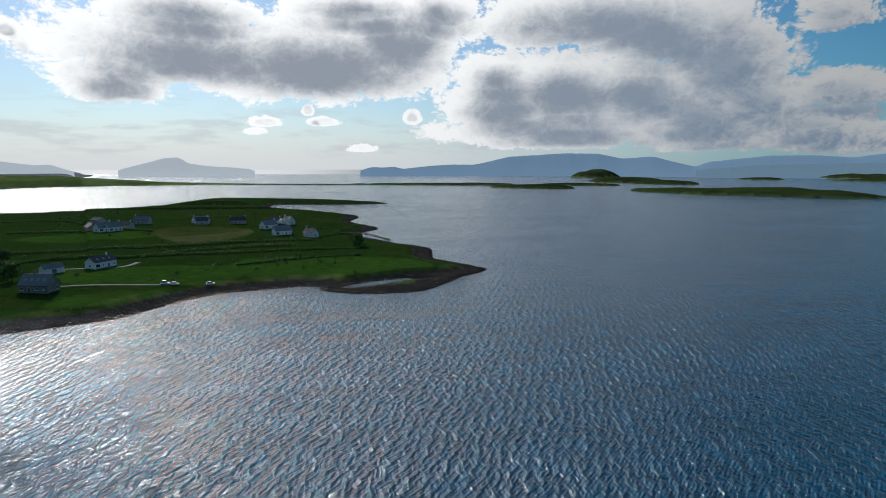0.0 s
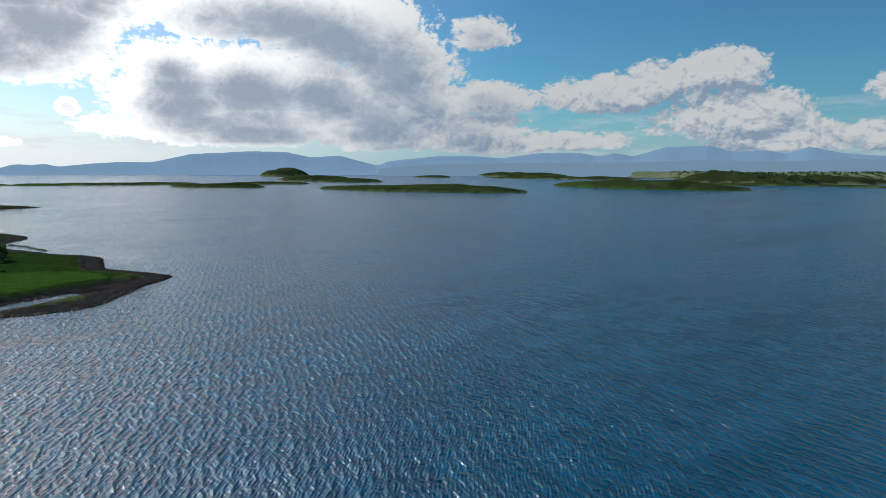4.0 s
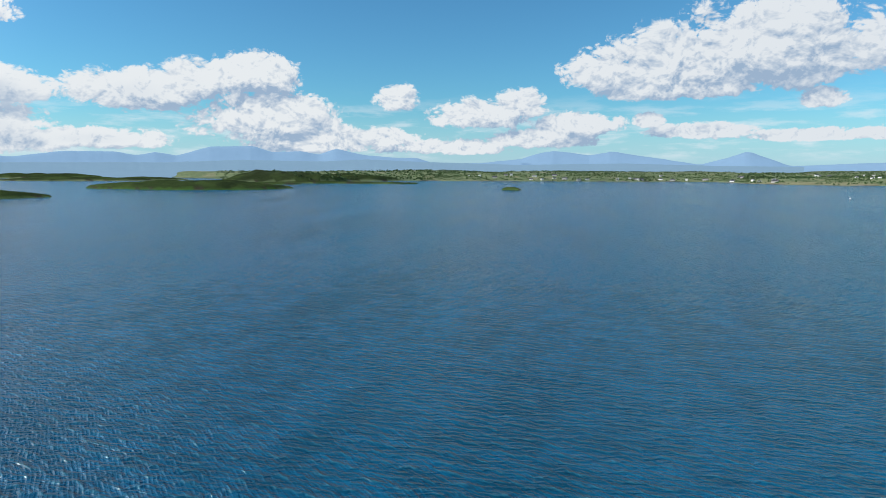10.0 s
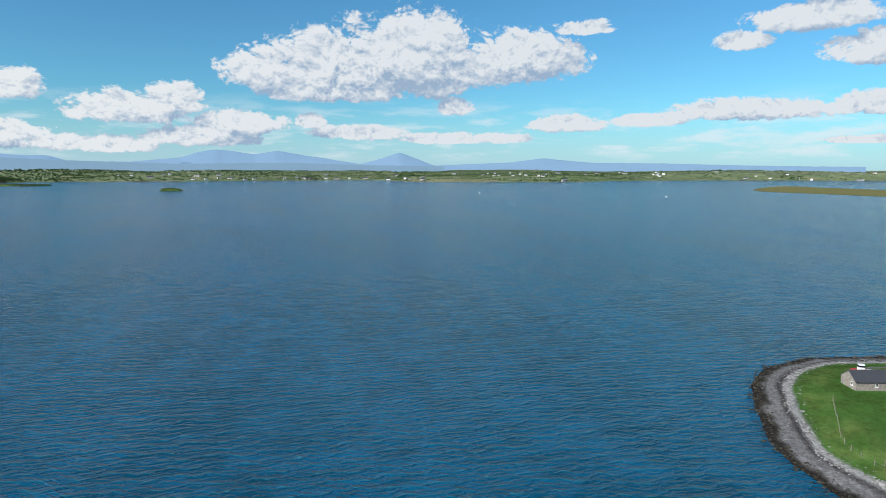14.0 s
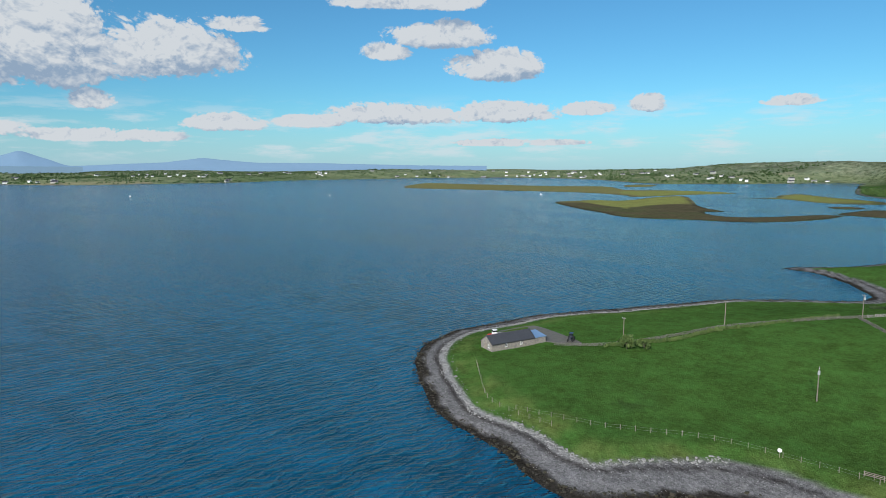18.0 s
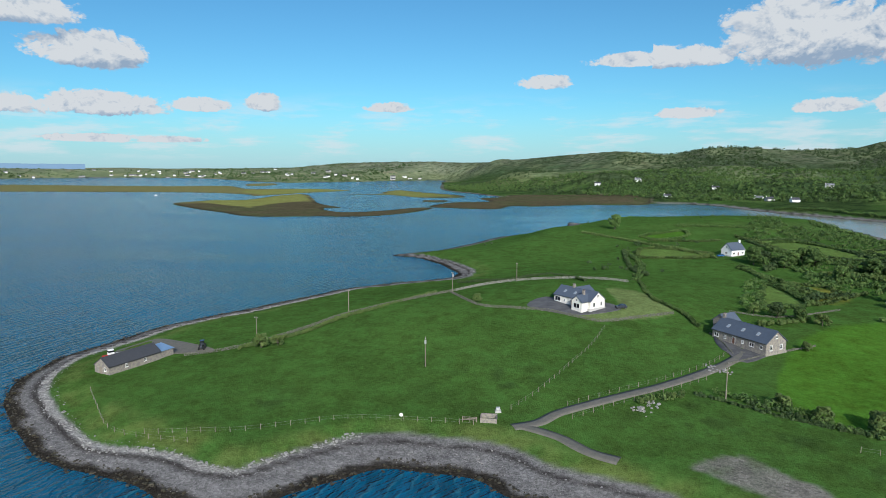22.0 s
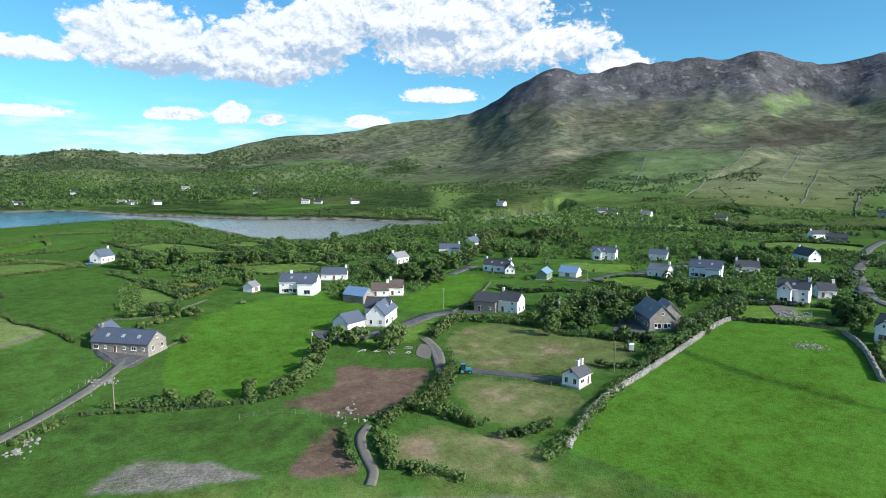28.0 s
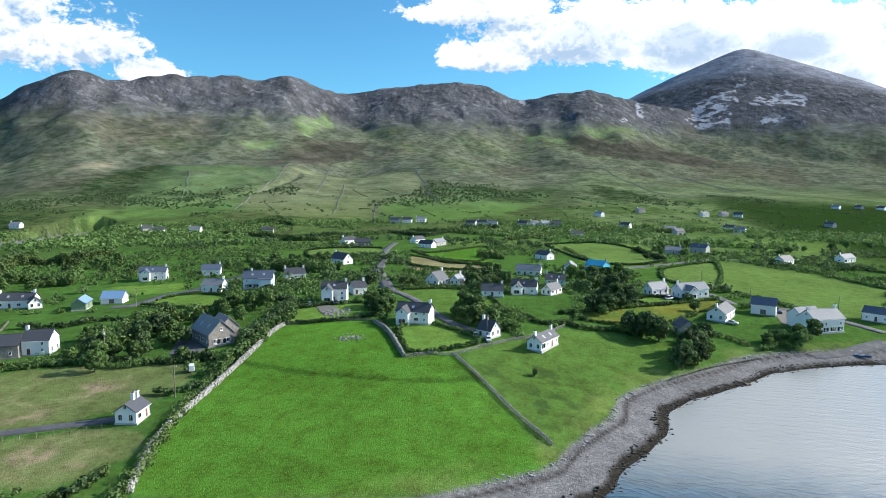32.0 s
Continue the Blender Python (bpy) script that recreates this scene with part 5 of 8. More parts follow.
# fields near by
GROWTH = {"bright": (0.074, 0.172, 0.018), "mown": (0.15, 0.20, 0.065), "lawn": (0.12, 0.21, 0.035), "dry": (0.125, 0.16, 0.05), "soil": (0.15, 0.105, 0.075),
          "stones": (0.19, 0.18, 0.15), "pasture": (0.085, 0.155, 0.028), "lime": (0.115, 0.185, 0.042), "tan": (0.24, 0.215, 0.10), "yellow": (0.16, 0.17, 0.03)}
nearby = gr < 900
soil_mask = np.zeros(len(gx))
for growth, outline in BACK_FIELDS + FIELDS:
    line = rounded(outline, 3)
    box_ = nearby & (gx > line[:, 0].min() - 5) & (gx < line[:, 0].max() + 5) & (gy > line[:, 1].min() - 5) & (gy < line[:, 1].max() + 5)
    mask = np.zeros(len(gx))
    ragged = 1.5 if growth in ("soil", "stones", "dry", "yellow") else 0.4
    mask[box_] = step(signed(line, gx[box_], gy[box_]) + ragged * fbm(gx[box_], gy[box_], 6.0, 3, 90), -0.6, 0.8)
    if growth in ("stones", "yellow"):
        mask = mask * (0.35 + 0.65 * step(fbm(gx, gy, 9.0, 3, 91), -0.3, 0.3))
    tint(mask, GROWTH[growth])
    if growth in ("soil", "stones"):
        soil_mask = np.maximum(soil_mask, mask * (1.0 if growth == "stones" else 0.3))
# the same painted shade again, over the headland's fields
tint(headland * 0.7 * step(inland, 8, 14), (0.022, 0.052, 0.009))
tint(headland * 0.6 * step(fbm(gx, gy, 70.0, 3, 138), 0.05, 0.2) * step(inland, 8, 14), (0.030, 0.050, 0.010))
# a darker green line across the big field, and bare patches in the dry ones
dark_line = rounded([(-164, -104), (-161, -94), (-159, -80), (-159, -66), (-160, -46), (-166, -32)], 6, closed=False)
off = np.min(np.stack([np.hypot(gx - a, gy - b) for a, b in dark_line]), axis=0)
tint(step(off + 0.8 * fbm(gx, gy, 5.0, 2, 141), 2.6, 1.2) * 0.75, (0.035, 0.085, 0.012))
for bx_, by_, br_ in [(-118, -146, 5), (-115, -131, 4), (-125, -159, 4), (-82, -92, 4), (-70, -101, 4.5), (-79, -83, 4), (-135, -128, 5), (-99, -112, 4), (-101, -100, 3)]:
    bare_ = np.exp(-((gx - bx_) ** 2 + (gy - by_) ** 2) / br_ ** 2) * step(fbm(gx, gy, 4.0, 3, 143), -0.15, 0.3)
    tint(np.clip(bare_ * 1.8, 0, 0.95), (0.27, 0.21, 0.13))
for ring_x, ring_y, ring_r in [(-101, -108, 10), (-101, -108, 6.5), (-133, -138, 17), (-133, -138, 12), (-75, -94, 7)]:
    swath = np.exp(-((np.hypot(gx - ring_x, (gy - ring_y) * 1.2) - ring_r) / 1.5) ** 2)
    tint(swath * 0.75 * step(fbm(gx, gy, 6.0, 3, 145), -0.4, 0.2), (0.21, 0.21, 0.09))
# rush and bramble in the rough grass
rough_spots = [(37, -152, 14), (88, -126, 7), (-178, -14, 12), (-168, -8, 10), (-10, -146, 12), (-52, -128, 14), (-160, -10, 16), (-150, -2, 10), (-30, -140, 10), (-175, -30, 9)]
rush = np.zeros(len(gx))
for rx_, ry_, rr_ in rough_spots:
    rush = np.maximum(rush, np.exp(-((gx - rx_) ** 2 + (gy - ry_) ** 2) / rr_ ** 2))
rush = rush * step(fbm(gx, gy, 4.0, 3, 95), -0.1, 0.35)
tint(rush * 0.75, (0.035, 0.06, 0.018))
# long rough grass above the shore
verge = step(inland, 9, 13) * step(inland + 3 * patch, 24, 16) * step(gr, 420, 300)
tint(verge * 0.6 * step(fbm(gx, gy, 7.0, 3, 97), -0.5, 0.4), (0.15, 0.185, 0.05))
shelf = inland + 4.0 * step(gx, 60, 105)
# shingle beach with a belt of weed and a pale storm bank
beach = step(shelf, 14.0, 12.6) * step(inland, -3, -1) * step(low, 0, -10) * step(isle, 0.5, 0.0)
beach = beach * step(gz, -3, -1)
tint(beach, (0.185, 0.178, 0.168))
line1 = np.exp(-((shelf - 10.6 + patch) / 0.8) ** 2)
tint(beach * line1 * 0.85, (0.035, 0.03, 0.025))
storm = step(shelf + 1.5 * patch, 11.2, 11.8) * step(shelf + 1.5 * patch, 13.6, 12.8) * step(gr, 420, 250)
tint(storm * step(gx, 60, 85) * step(gy, -60, -80) * 0.8, (0.30, 0.29, 0.27))
weed = step(inland + 2.0 * fbm(gx, gy, 5.0, 3, 13), 3.6, 2.0) * beach
tint(weed * 0.92, (0.022, 0.018, 0.012))
# headland shingle darkened with that painted shade too
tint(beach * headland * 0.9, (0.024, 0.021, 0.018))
rock_mask = step(hills + 40 * patch, 210, 360) * step(gr, 1500, 1800) * 0.95 * (1 - 0.75 * cone_ground)
kind_attr = np.stack([np.maximum(np.maximum(beach, storm), soil_mask), np.clip(scrub_mask * (1 - beach) * (1 - heath) * (1 - low_wet) + 0.7 * east_wood + 0.55 * moor * (1 - heath), 0, 1) * (1 - 0.8 * hill_open) + 0.8 * hill_scrub * (1 - 0.7 * hill_open), rock_mask, scree], 1)
# the grass of this wet coast leans to blue
cover_tint[:, 2] += 0.025 * cover_tint[:, 1]
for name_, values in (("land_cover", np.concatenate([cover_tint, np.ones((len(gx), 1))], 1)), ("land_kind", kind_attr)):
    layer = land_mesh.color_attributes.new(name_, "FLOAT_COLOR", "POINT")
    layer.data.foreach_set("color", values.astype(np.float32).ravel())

# sea
wx, wy, wquads = ring_sheet(np.array([0.001, 20, 60, 120, 250, 500, 1000, 2000, 3500, 5000, 6800]), np.arange(0, 360, 5.0))
sea = new("water", quad_mesh("water", np.stack([wx, wy, np.zeros_like(wx)], 1), wquads, WATER))
tagged(sea, "rippled blue-grey sea water of a wide bay", "water", kind="structure")

# far ranges across the bay: heading and height angle of the skyline
RANGE_WEST = [(44, 0.5), (38, 0.6), (35.3, 0.4), (33.2, 0.1), (32.3, 0.2), (30.6, -0.4)]
RANGE_ISLE = [(27.6, -0.4), (27.3, -0.2), (25.8, 0.2), (24.1, 0.7), (22.8, 0.8), (22.3, 0.3), (20.5, 0.05), (19.5, 0.0), (17.1, -0.2), (16.8, -0.4)]
RANGE_NORTH = [(7.6, -0.4), (7.2, -0.2), (6.4, 0.0), (5.4, -0.1), (4.6, 0.05), (3.8, -0.2), (1, 0.1), (-0.8, 0.2), (-3, 0.2), (-6, 0.9), (-11, 1.2), (-14, 1.15), (-16.0, 0.7), (-18.5, 0.9), (-20, 0.5), (-22, 0.0), (-23.0, 0.4),
               (-27.6, 0.9), (-30.9, 0.9), (-33.3, 0.7), (-36.7, 1.2), (-40.3, 1.2), (-41.8, 0.9), (-43.3, 1.2), (-44.9, 0.9), (-47.5, 1.7), (-51.1, 1.8), (-52.6, 1.3),
               (-55.2, 1.4), (-56.7, 1.1), (-58.2, 1.65), (-60.7, 1.1), (-63.6, 0.85), (-65.6, 0.85), (-66.9, 0.4), (-71.3, 0.4), (-75.1, 0.8)]
RANGE_EAST = [(-73.5, 0.3), (-75.1, 0.8), (-76.7, 1.3), (-77.9, 1.5), (-79.5, 1.35), (-81.1, 1.1), (-83.1, 1.45), (-85.1, 1.1), (-87.2, 0.8), (-90.3, 0.3), (-92.5, 0.9), (-93.9, 1.4), (-95.5, 0.8), (-97, 0.2), (-104, 0.5),
              (-106.9, 0.9), (-111.1, 0.5), (-117.2, 0.45), (-125.9, 0.25), (-132, 0.2)]


def far_range(name, profile, dist, mat, label, seed):
    """A range of hills as a long ridge with spurs running down to the water."""
    prof = np.array(profile[::-1] if profile[0][0] > profile[-1][0] else profile, float)
    a = np.arange(prof[0, 0], prof[-1, 0], 0.08)
    el = np.interp(a, prof[:, 0], prof[:, 1])
    el = np.convolve(np.pad(el, 4, "edge"), np.ones(9) / 9, "valid")
    crest = EYE[2] + dist * np.tan(np.radians(el)) + 1.6 * fbm(a * 30, a * 0, 12.0, 3, seed)
    rows = []
    for back, share in ((-560, -0.02), (-430, 0.10), (-320, 0.24), (-210, 0.42), (-110, 0.68), (-40, 0.9), (0, 1.0), (130, 0.6), (260, 0.1)):
        spur = fbm(a * 40, a * 0 + back * 0.12, 50.0, 3, seed + 1) * 0.05 * (1 - abs(2 * share - 1)) if 0 < share < 1 else 0
        r = dist + back
        rows.append(np.stack([-np.sin(np.radians(a)) * r, np.cos(np.radians(a)) * r, np.maximum(crest, 2) * (share + spur)], 1))
    co = np.concatenate(rows)
    cols = len(a)
    i = (np.arange(len(rows) - 1)[:, None] * cols + np.arange(cols - 1)[None, :]).ravel()
    ob = new(name, quad_mesh(name, co, np.stack([i + 1, i, i + cols, i + cols + 1], 1), mat))
    return tagged(ob, label, "mountains", kind="structure")


# the blue and pale tones are haze, given as emission
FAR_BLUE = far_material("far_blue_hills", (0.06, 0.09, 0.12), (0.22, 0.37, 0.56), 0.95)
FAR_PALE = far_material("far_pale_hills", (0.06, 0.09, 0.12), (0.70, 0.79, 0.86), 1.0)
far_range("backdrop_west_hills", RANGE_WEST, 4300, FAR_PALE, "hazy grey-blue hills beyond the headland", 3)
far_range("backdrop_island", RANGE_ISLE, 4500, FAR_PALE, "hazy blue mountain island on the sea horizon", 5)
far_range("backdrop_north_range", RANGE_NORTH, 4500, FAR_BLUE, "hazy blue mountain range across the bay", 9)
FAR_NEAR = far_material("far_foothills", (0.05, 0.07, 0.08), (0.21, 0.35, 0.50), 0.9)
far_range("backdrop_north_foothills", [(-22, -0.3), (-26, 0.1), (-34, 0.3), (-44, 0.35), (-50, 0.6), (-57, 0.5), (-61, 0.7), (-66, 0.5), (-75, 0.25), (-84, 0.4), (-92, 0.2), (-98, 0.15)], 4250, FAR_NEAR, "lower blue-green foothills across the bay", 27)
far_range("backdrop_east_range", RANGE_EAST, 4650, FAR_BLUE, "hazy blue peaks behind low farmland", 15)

# ---- tools for things ----
class Shape:
    """Collects the faces of one mesh."""

    def __init__(self):
        self.verts, self.faces = [], []

    def add(self, verts, faces):
        k = len(self.verts)
        self.verts += [tuple(v) for v in verts]
        self.faces += [tuple(i + k for i in f) for f in faces]
        return self

    def box(self, centre, size, turn=0.0, top=1.0, lean=0.0):
        """A block; top: share of the plan that the upper face keeps."""
        cx, cy, cz = centre
        sx, sy, sz = (s / 2 for s in size)
        c, s = math.cos(radians(turn)), math.sin(radians(turn))
        pts = []
        for zz, k in ((-sz, 1.0), (sz, top)):
            for u, v in ((-1, -1), (1, -1), (1, 1), (-1, 1)):
                x, y = u * sx * k + (lean if zz > 0 else 0), v * sy * k
                pts.append((cx + x * c - y * s, cy + x * s + y * c, cz + zz))
        return self.add(pts, [(3, 2, 1, 0), (4, 5, 6, 7), (0, 1, 5, 4), (1, 2, 6, 5), (2, 3, 7, 6), (3, 0, 4, 7)])

    def slab(self, a, b, c, d, thick):
        """A plate over four corners (counter-clockwise from outside), thick inwards."""
        a, b, c, d = (Vector(v) for v in (a, b, c, d))
        inward = (b - a).cross(d - a).normalized() * -thick
        pts = [a, b, c, d] + [p + inward for p in (a, b, c, d)]
        return self.add(pts, [(0, 1, 2, 3), (7, 6, 5, 4), (0, 4, 5, 1), (1, 5, 6, 2), (2, 6, 7, 3), (3, 7, 4, 0)])

    def tube(self, a, b, r1, r2=None, sides=8):
        a, b = Vector(a), Vector(b)
        r2 = r1 if r2 is None else r2
        q = (b - a).to_track_quat("Z", "Y")
        pts = [p + q @ Vector((r * math.cos(2 * math.pi * i / sides), r * math.sin(2 * math.pi * i / sides), 0)) for p, r in ((a, r1), (b, r2)) for i in range(sides)]
        faces = [(i, (i + 1) % sides, sides + (i + 1) % sides, sides + i) for i in range(sides)]
        return self.add(pts, faces + [tuple(range(sides - 1, -1, -1)), tuple(range(sides, 2 * sides))])

    def loft(self, rings):
        """Joins rings of equal count, closed at both ends."""
        count = len(rings[0])
        faces = []
        for k in range(len(rings) - 1):
            for i in range(count):
                j = (i + 1) % count
                faces.append((k * count + i, k * count + j, (k + 1) * count + j, (k + 1) * count + i))
        faces += [tuple(range(count - 1, -1, -1)), tuple(range((len(rings) - 1) * count, len(rings) * count))]
        return self.add([p for ring in rings for p in ring], faces)

    def mesh(self, name, mat, bevel=0.0):
        me = bpy.data.meshes.new(name)
        if bevel:
            bm = bmesh.new()
            vs = [bm.verts.new(v) for v in self.verts]
            for f in self.faces:
                bm.faces.new([vs[i] for i in f])
            bmesh.ops.bevel(bm, geom=bm.edges[:], offset=bevel, segments=1, affect="EDGES", clamp_overlap=True)
            bm.to_mesh(me)
            bm.free()
        else:
            me.from_pydata(self.verts, [], self.faces)
        me.materials.append(mat)
        return me


def part(name, shape, mat, parent, label="", at=(0, 0, 0), turn=0.0, bevel=0.0):
    """One mesh object under a thing or a part; shape is a Shape or a mesh to share."""
    me = shape if isinstance(shape, bpy.types.Mesh) else shape.mesh(name, mat, bevel)
    ob = new(name, me)
    ob.parent = parent
    ob.location = at
    ob.rotation_euler = (0, 0, radians(turn))
    return tagged(ob, label)


def thing(name, x, y, z, turn, label, category, group=""):
    ob = new(name)
    ob.empty_display_size = 0.3
    ob.matrix_world = pose(x, y, z, 0, 0, turn)
    return tagged(ob, label, category, group)


def solid(name, shape, mat, label, category, at=(0, 0, 0), turn=0.0, group="", kind=""):
    ob = new(name, shape if isinstance(shape, bpy.types.Mesh) else shape.mesh(name, mat))
    ob.matrix_world = pose(*at, 0, 0, turn)
    return tagged(ob, label, category, group, kind)


def along(line, gap):
    """Places every gap metres along a line, with the heading of the line there."""
    p = np.array(line, float)
    seg = np.hypot(*np.diff(p, axis=0).T)
    total = np.concatenate([[0], np.cumsum(seg)])
    s = np.arange(gap / 2, total[-1], gap)
    x, y = np.interp(s, total, p[:, 0]), np.interp(s, total, p[:, 1])
    k = np.clip(np.searchsorted(total, s) - 1, 0, len(seg) - 1)
    d = np.diff(p, axis=0)[k]
    return x, y, np.degrees(np.arctan2(d[:, 1], d[:, 0]))


def near_line(x, y, line):
    p = np.array(line, float)
    a, d = p[:-1], np.diff(p, axis=0)
    s = np.clip(((x - a[:, 0]) * d[:, 0] + (y - a[:, 1]) * d[:, 1]) / ((d ** 2).sum(1) + 1e-9), 0, 1)
    return float(np.hypot(a[:, 0] + s * d[:, 0] - x, a[:, 1] + s * d[:, 1] - y).min())


M = {
    "white": material("white_render", (0.78, 0.78, 0.76), 0.9, spot=0.07, size=2.5, bump=0.01, bump_size=0.3, random_tone=0.05),
    "cream": material("cream_render", (0.72, 0.70, 0.64), 0.9, spot=0.1, size=2.0, bump=0.01, bump_size=0.3),
    "grey_render": material("grey_render", (0.42, 0.41, 0.39), 0.9, spot=0.12, size=2.0),
    "blue_white": material("pale_blue_render", (0.60, 0.68, 0.74), 0.9, spot=0.07, size=2.0),
    "cyan": material("bright_blue_paint", (0.06, 0.42, 0.60), 0.6, spot=0.08, size=2.0),
    "green_metal": material("green_sheet_metal", (0.16, 0.24, 0.15), 0.6, spot=0.2, size=1.0),
    "stone": material("grey_field_stone", (0.30, 0.27, 0.23), 0.95, spot=0.38, size=0.55, bump=0.05, bump_size=0.4, second=(0.17, 0.16, 0.15)),
    "slate_dark": material("dark_slate", (0.055, 0.058, 0.066), 0.6, spot=0.22, size=0.8, bump=0.02, bump_size=0.25, spec=0.4, random_tone=0.12),
    "slate_blue": material("blue_black_slate", (0.075, 0.095, 0.13), 0.5, spot=0.2, size=0.8, bump=0.02, bump_size=0.25, spec=0.5, random_tone=0.12),
    "slate_grey": material("grey_slate", (0.20, 0.21, 0.22), 0.65, spot=0.18, size=0.8, bump=0.02, bump_size=0.25, random_tone=0.15),
    "tile_brown": material("brown_tile", (0.105, 0.08, 0.07), 0.8, spot=0.25, size=0.7, bump=0.02, bump_size=0.25),
    "metal_blue": material("blue_sheet_roof", (0.16, 0.27, 0.42), 0.45, spot=0.18, size=1.2, spec=0.5),
    "metal_grey": material("grey_sheet_roof", (0.36, 0.37, 0.37), 0.5, spot=0.2, size=1.2, spec=0.5),
    "frame": material("white_window_frame", (0.75, 0.75, 0.73), 0.5, spot=0.04, size=1.0),
    "dark_frame": material("dark_window_frame", (0.06, 0.06, 0.06), 0.5, spot=0.05, size=1.0),
    "glass": material("window_glass", (0.018, 0.022, 0.028), 0.06, spot=0.1, size=1.0, spec=0.8),
    "door": material("brown_door", (0.13, 0.06, 0.04), 0.6, spot=0.15, size=0.5),
    "tar": material("asphalt", (0.075, 0.077, 0.082), 0.9, spot=0.25, size=3.0, bump=0.01, bump_size=0.1, second=(0.10, 0.10, 0.105)),
    "gravel": material("pale_gravel", (0.155, 0.145, 0.125), 0.95, spot=0.3, size=1.6, bump=0.03, bump_size=0.15, second=(0.115, 0.112, 0.095)),
    "wood_grey": material("weathered_wood", (0.20, 0.175, 0.14), 0.9, spot=0.3, size=0.6, random_tone=0.2),
    "wire": material("galvanised_wire", (0.30, 0.30, 0.30), 0.5, metal=0.8),
    "bark": material("grey_bark", (0.09, 0.075, 0.06), 0.95, spot=0.3, size=0.4, bump=0.03, bump_size=0.2),
    "rock": material("shore_stone", (0.27, 0.26, 0.245), 0.9, spot=0.35, size=0.6, bump=0.04, bump_size=0.3, second=(0.17, 0.165, 0.16), random_tone=0.2),
    "pale_rock": material("storm_bank_stone", (0.30, 0.295, 0.28), 0.9, spot=0.3, size=0.6, bump=0.04, bump_size=0.3, second=(0.20, 0.195, 0.185)),
    "weed": material("wet_dark_weed", (0.030, 0.024, 0.014), 0.55, spot=0.4, size=0.7, second=(0.045, 0.04, 0.022)),
    "old_wall": material("mossy_stone", (0.115, 0.12, 0.085), 0.95, spot=0.4, size=0.6, bump=0.05, bump_size=0.3, second=(0.16, 0.155, 0.135)),
    "wall_stone": material("lichen_stone", (0.31, 0.305, 0.28), 0.95, spot=0.35, size=0.5, bump=0.05, bump_size=0.3, second=(0.19, 0.185, 0.165)),
    "car_blue": material("blue_car_paint", (0.03, 0.12, 0.26), 0.25, spot=0.03, spec=0.6),
    "car_white": material("white_car_paint", (0.70, 0.70, 0.70), 0.3, spot=0.03, spec=0.6),
    "car_dark": material("dark_car_paint", (0.03, 0.035, 0.045), 0.25, spot=0.03, spec=0.6),
    "car_silver": material("silver_car_paint", (0.45, 0.46, 0.47), 0.3, metal=0.4, spot=0.03, spec=0.6),
    "teal": material("teal_paint", (0.02, 0.22, 0.27), 0.4, spot=0.1),
    "rubber": material("tyre_rubber", (0.02, 0.02, 0.02), 0.9, spot=0.1),
    "steel": material("dull_steel", (0.40, 0.40, 0.40), 0.45, metal=0.8, spot=0.1),
    "red": material("red_boat_paint", (0.40, 0.035, 0.03), 0.5, spot=0.15),
    "hull_white": material("white_boat_paint", (0.72, 0.72, 0.70), 0.4, spot=0.08),
    "hull_blue": material("blue_boat_paint", (0.04, 0.09, 0.20), 0.5, spot=0.15),
    "plastic": material("pale_plastic", (0.62, 0.64, 0.66), 0.6, spot=0.12, size=0.5),
}


def leaf_material(name, colour, second):
    m = material(name, colour, 0.75, spot=0.3, size=2.2, second=second, spec=0.25, random_tone=0.22)
    k = Nodes(m.node_tree)
    shader = m.node_tree.nodes["Principled BSDF"]
    hue = next(node for node in m.node_tree.nodes if node.bl_idname == "ShaderNodeHueSaturation")
    own = k.add("ShaderNodeNewGeometry").outputs["Random Per Island"]
    k.put(hue.inputs["Hue"], k.math("ADD", 0.485, k.math("MULTIPLY", own, 0.03)))
    thin = k.add("ShaderNodeBsdfTranslucent")
    k.put(thin.inputs["Color"], hue.outputs[0])
    both = k.add("ShaderNodeMixShader")
    both.inputs[0].default_value = 0.3
    k.put(both.inputs[1], shader.outputs[0]), k.put(both.inputs[2], thin.outputs[0])
    k.put(m.node_tree.nodes["Material Output"].inputs[0], both.outputs[0])
    return m


LEAF = leaf_material("tree_leaves", (0.114, 0.192, 0.050), (0.072, 0.132, 0.038))
LEAF_DARK = leaf_material("dark_leaves", (0.072, 0.120, 0.041), (0.048, 0.086, 0.031))
LEAF_BUSH = leaf_material("hedge_leaves", (0.126, 0.186, 0.054), (0.078, 0.126, 0.038))

# ---- roads and yards ----
def road(surface, width, line):
    path = rounded(line, 5, closed=False)
    d = np.gradient(path, axis=0)
    d /= np.hypot(d[:, 0], d[:, 1])[:, None] + 1e-9
    side = np.stack([-d[:, 1], d[:, 0]], 1)
    rings = []
    for k, drop in ((-0.5, -0.4), (-0.5, 0.14), (-0.17, 0.19), (0.17, 0.19), (0.5, 0.14), (0.5, -0.4)):
        wob = 0.25 * fbm(path[:, 0], path[:, 1], 5.0, 2, 7 if k < 0 else 8) * (1 if abs(k) == 0.5 else 0)
        p = path + side * (k * width + wob)[:, None]
        rings.append(np.concatenate([p, (ground_at(p[:, 0], p[:, 1]) + drop)[:, None]], 1))
    co = np.concatenate(rings)
    count = len(path)
    i = (np.arange(5)[:, None] * count + np.arange(count - 1)[None, :]).ravel()
    ob = new("road", quad_mesh("road", co, np.stack([i, i + 1, i + count + 1, i + count], 1), M[surface]))
    tagged(ob, "narrow grey asphalt road" if surface == "tar" else "worn gravel track with pale wheel ruts", "road", kind="structure")


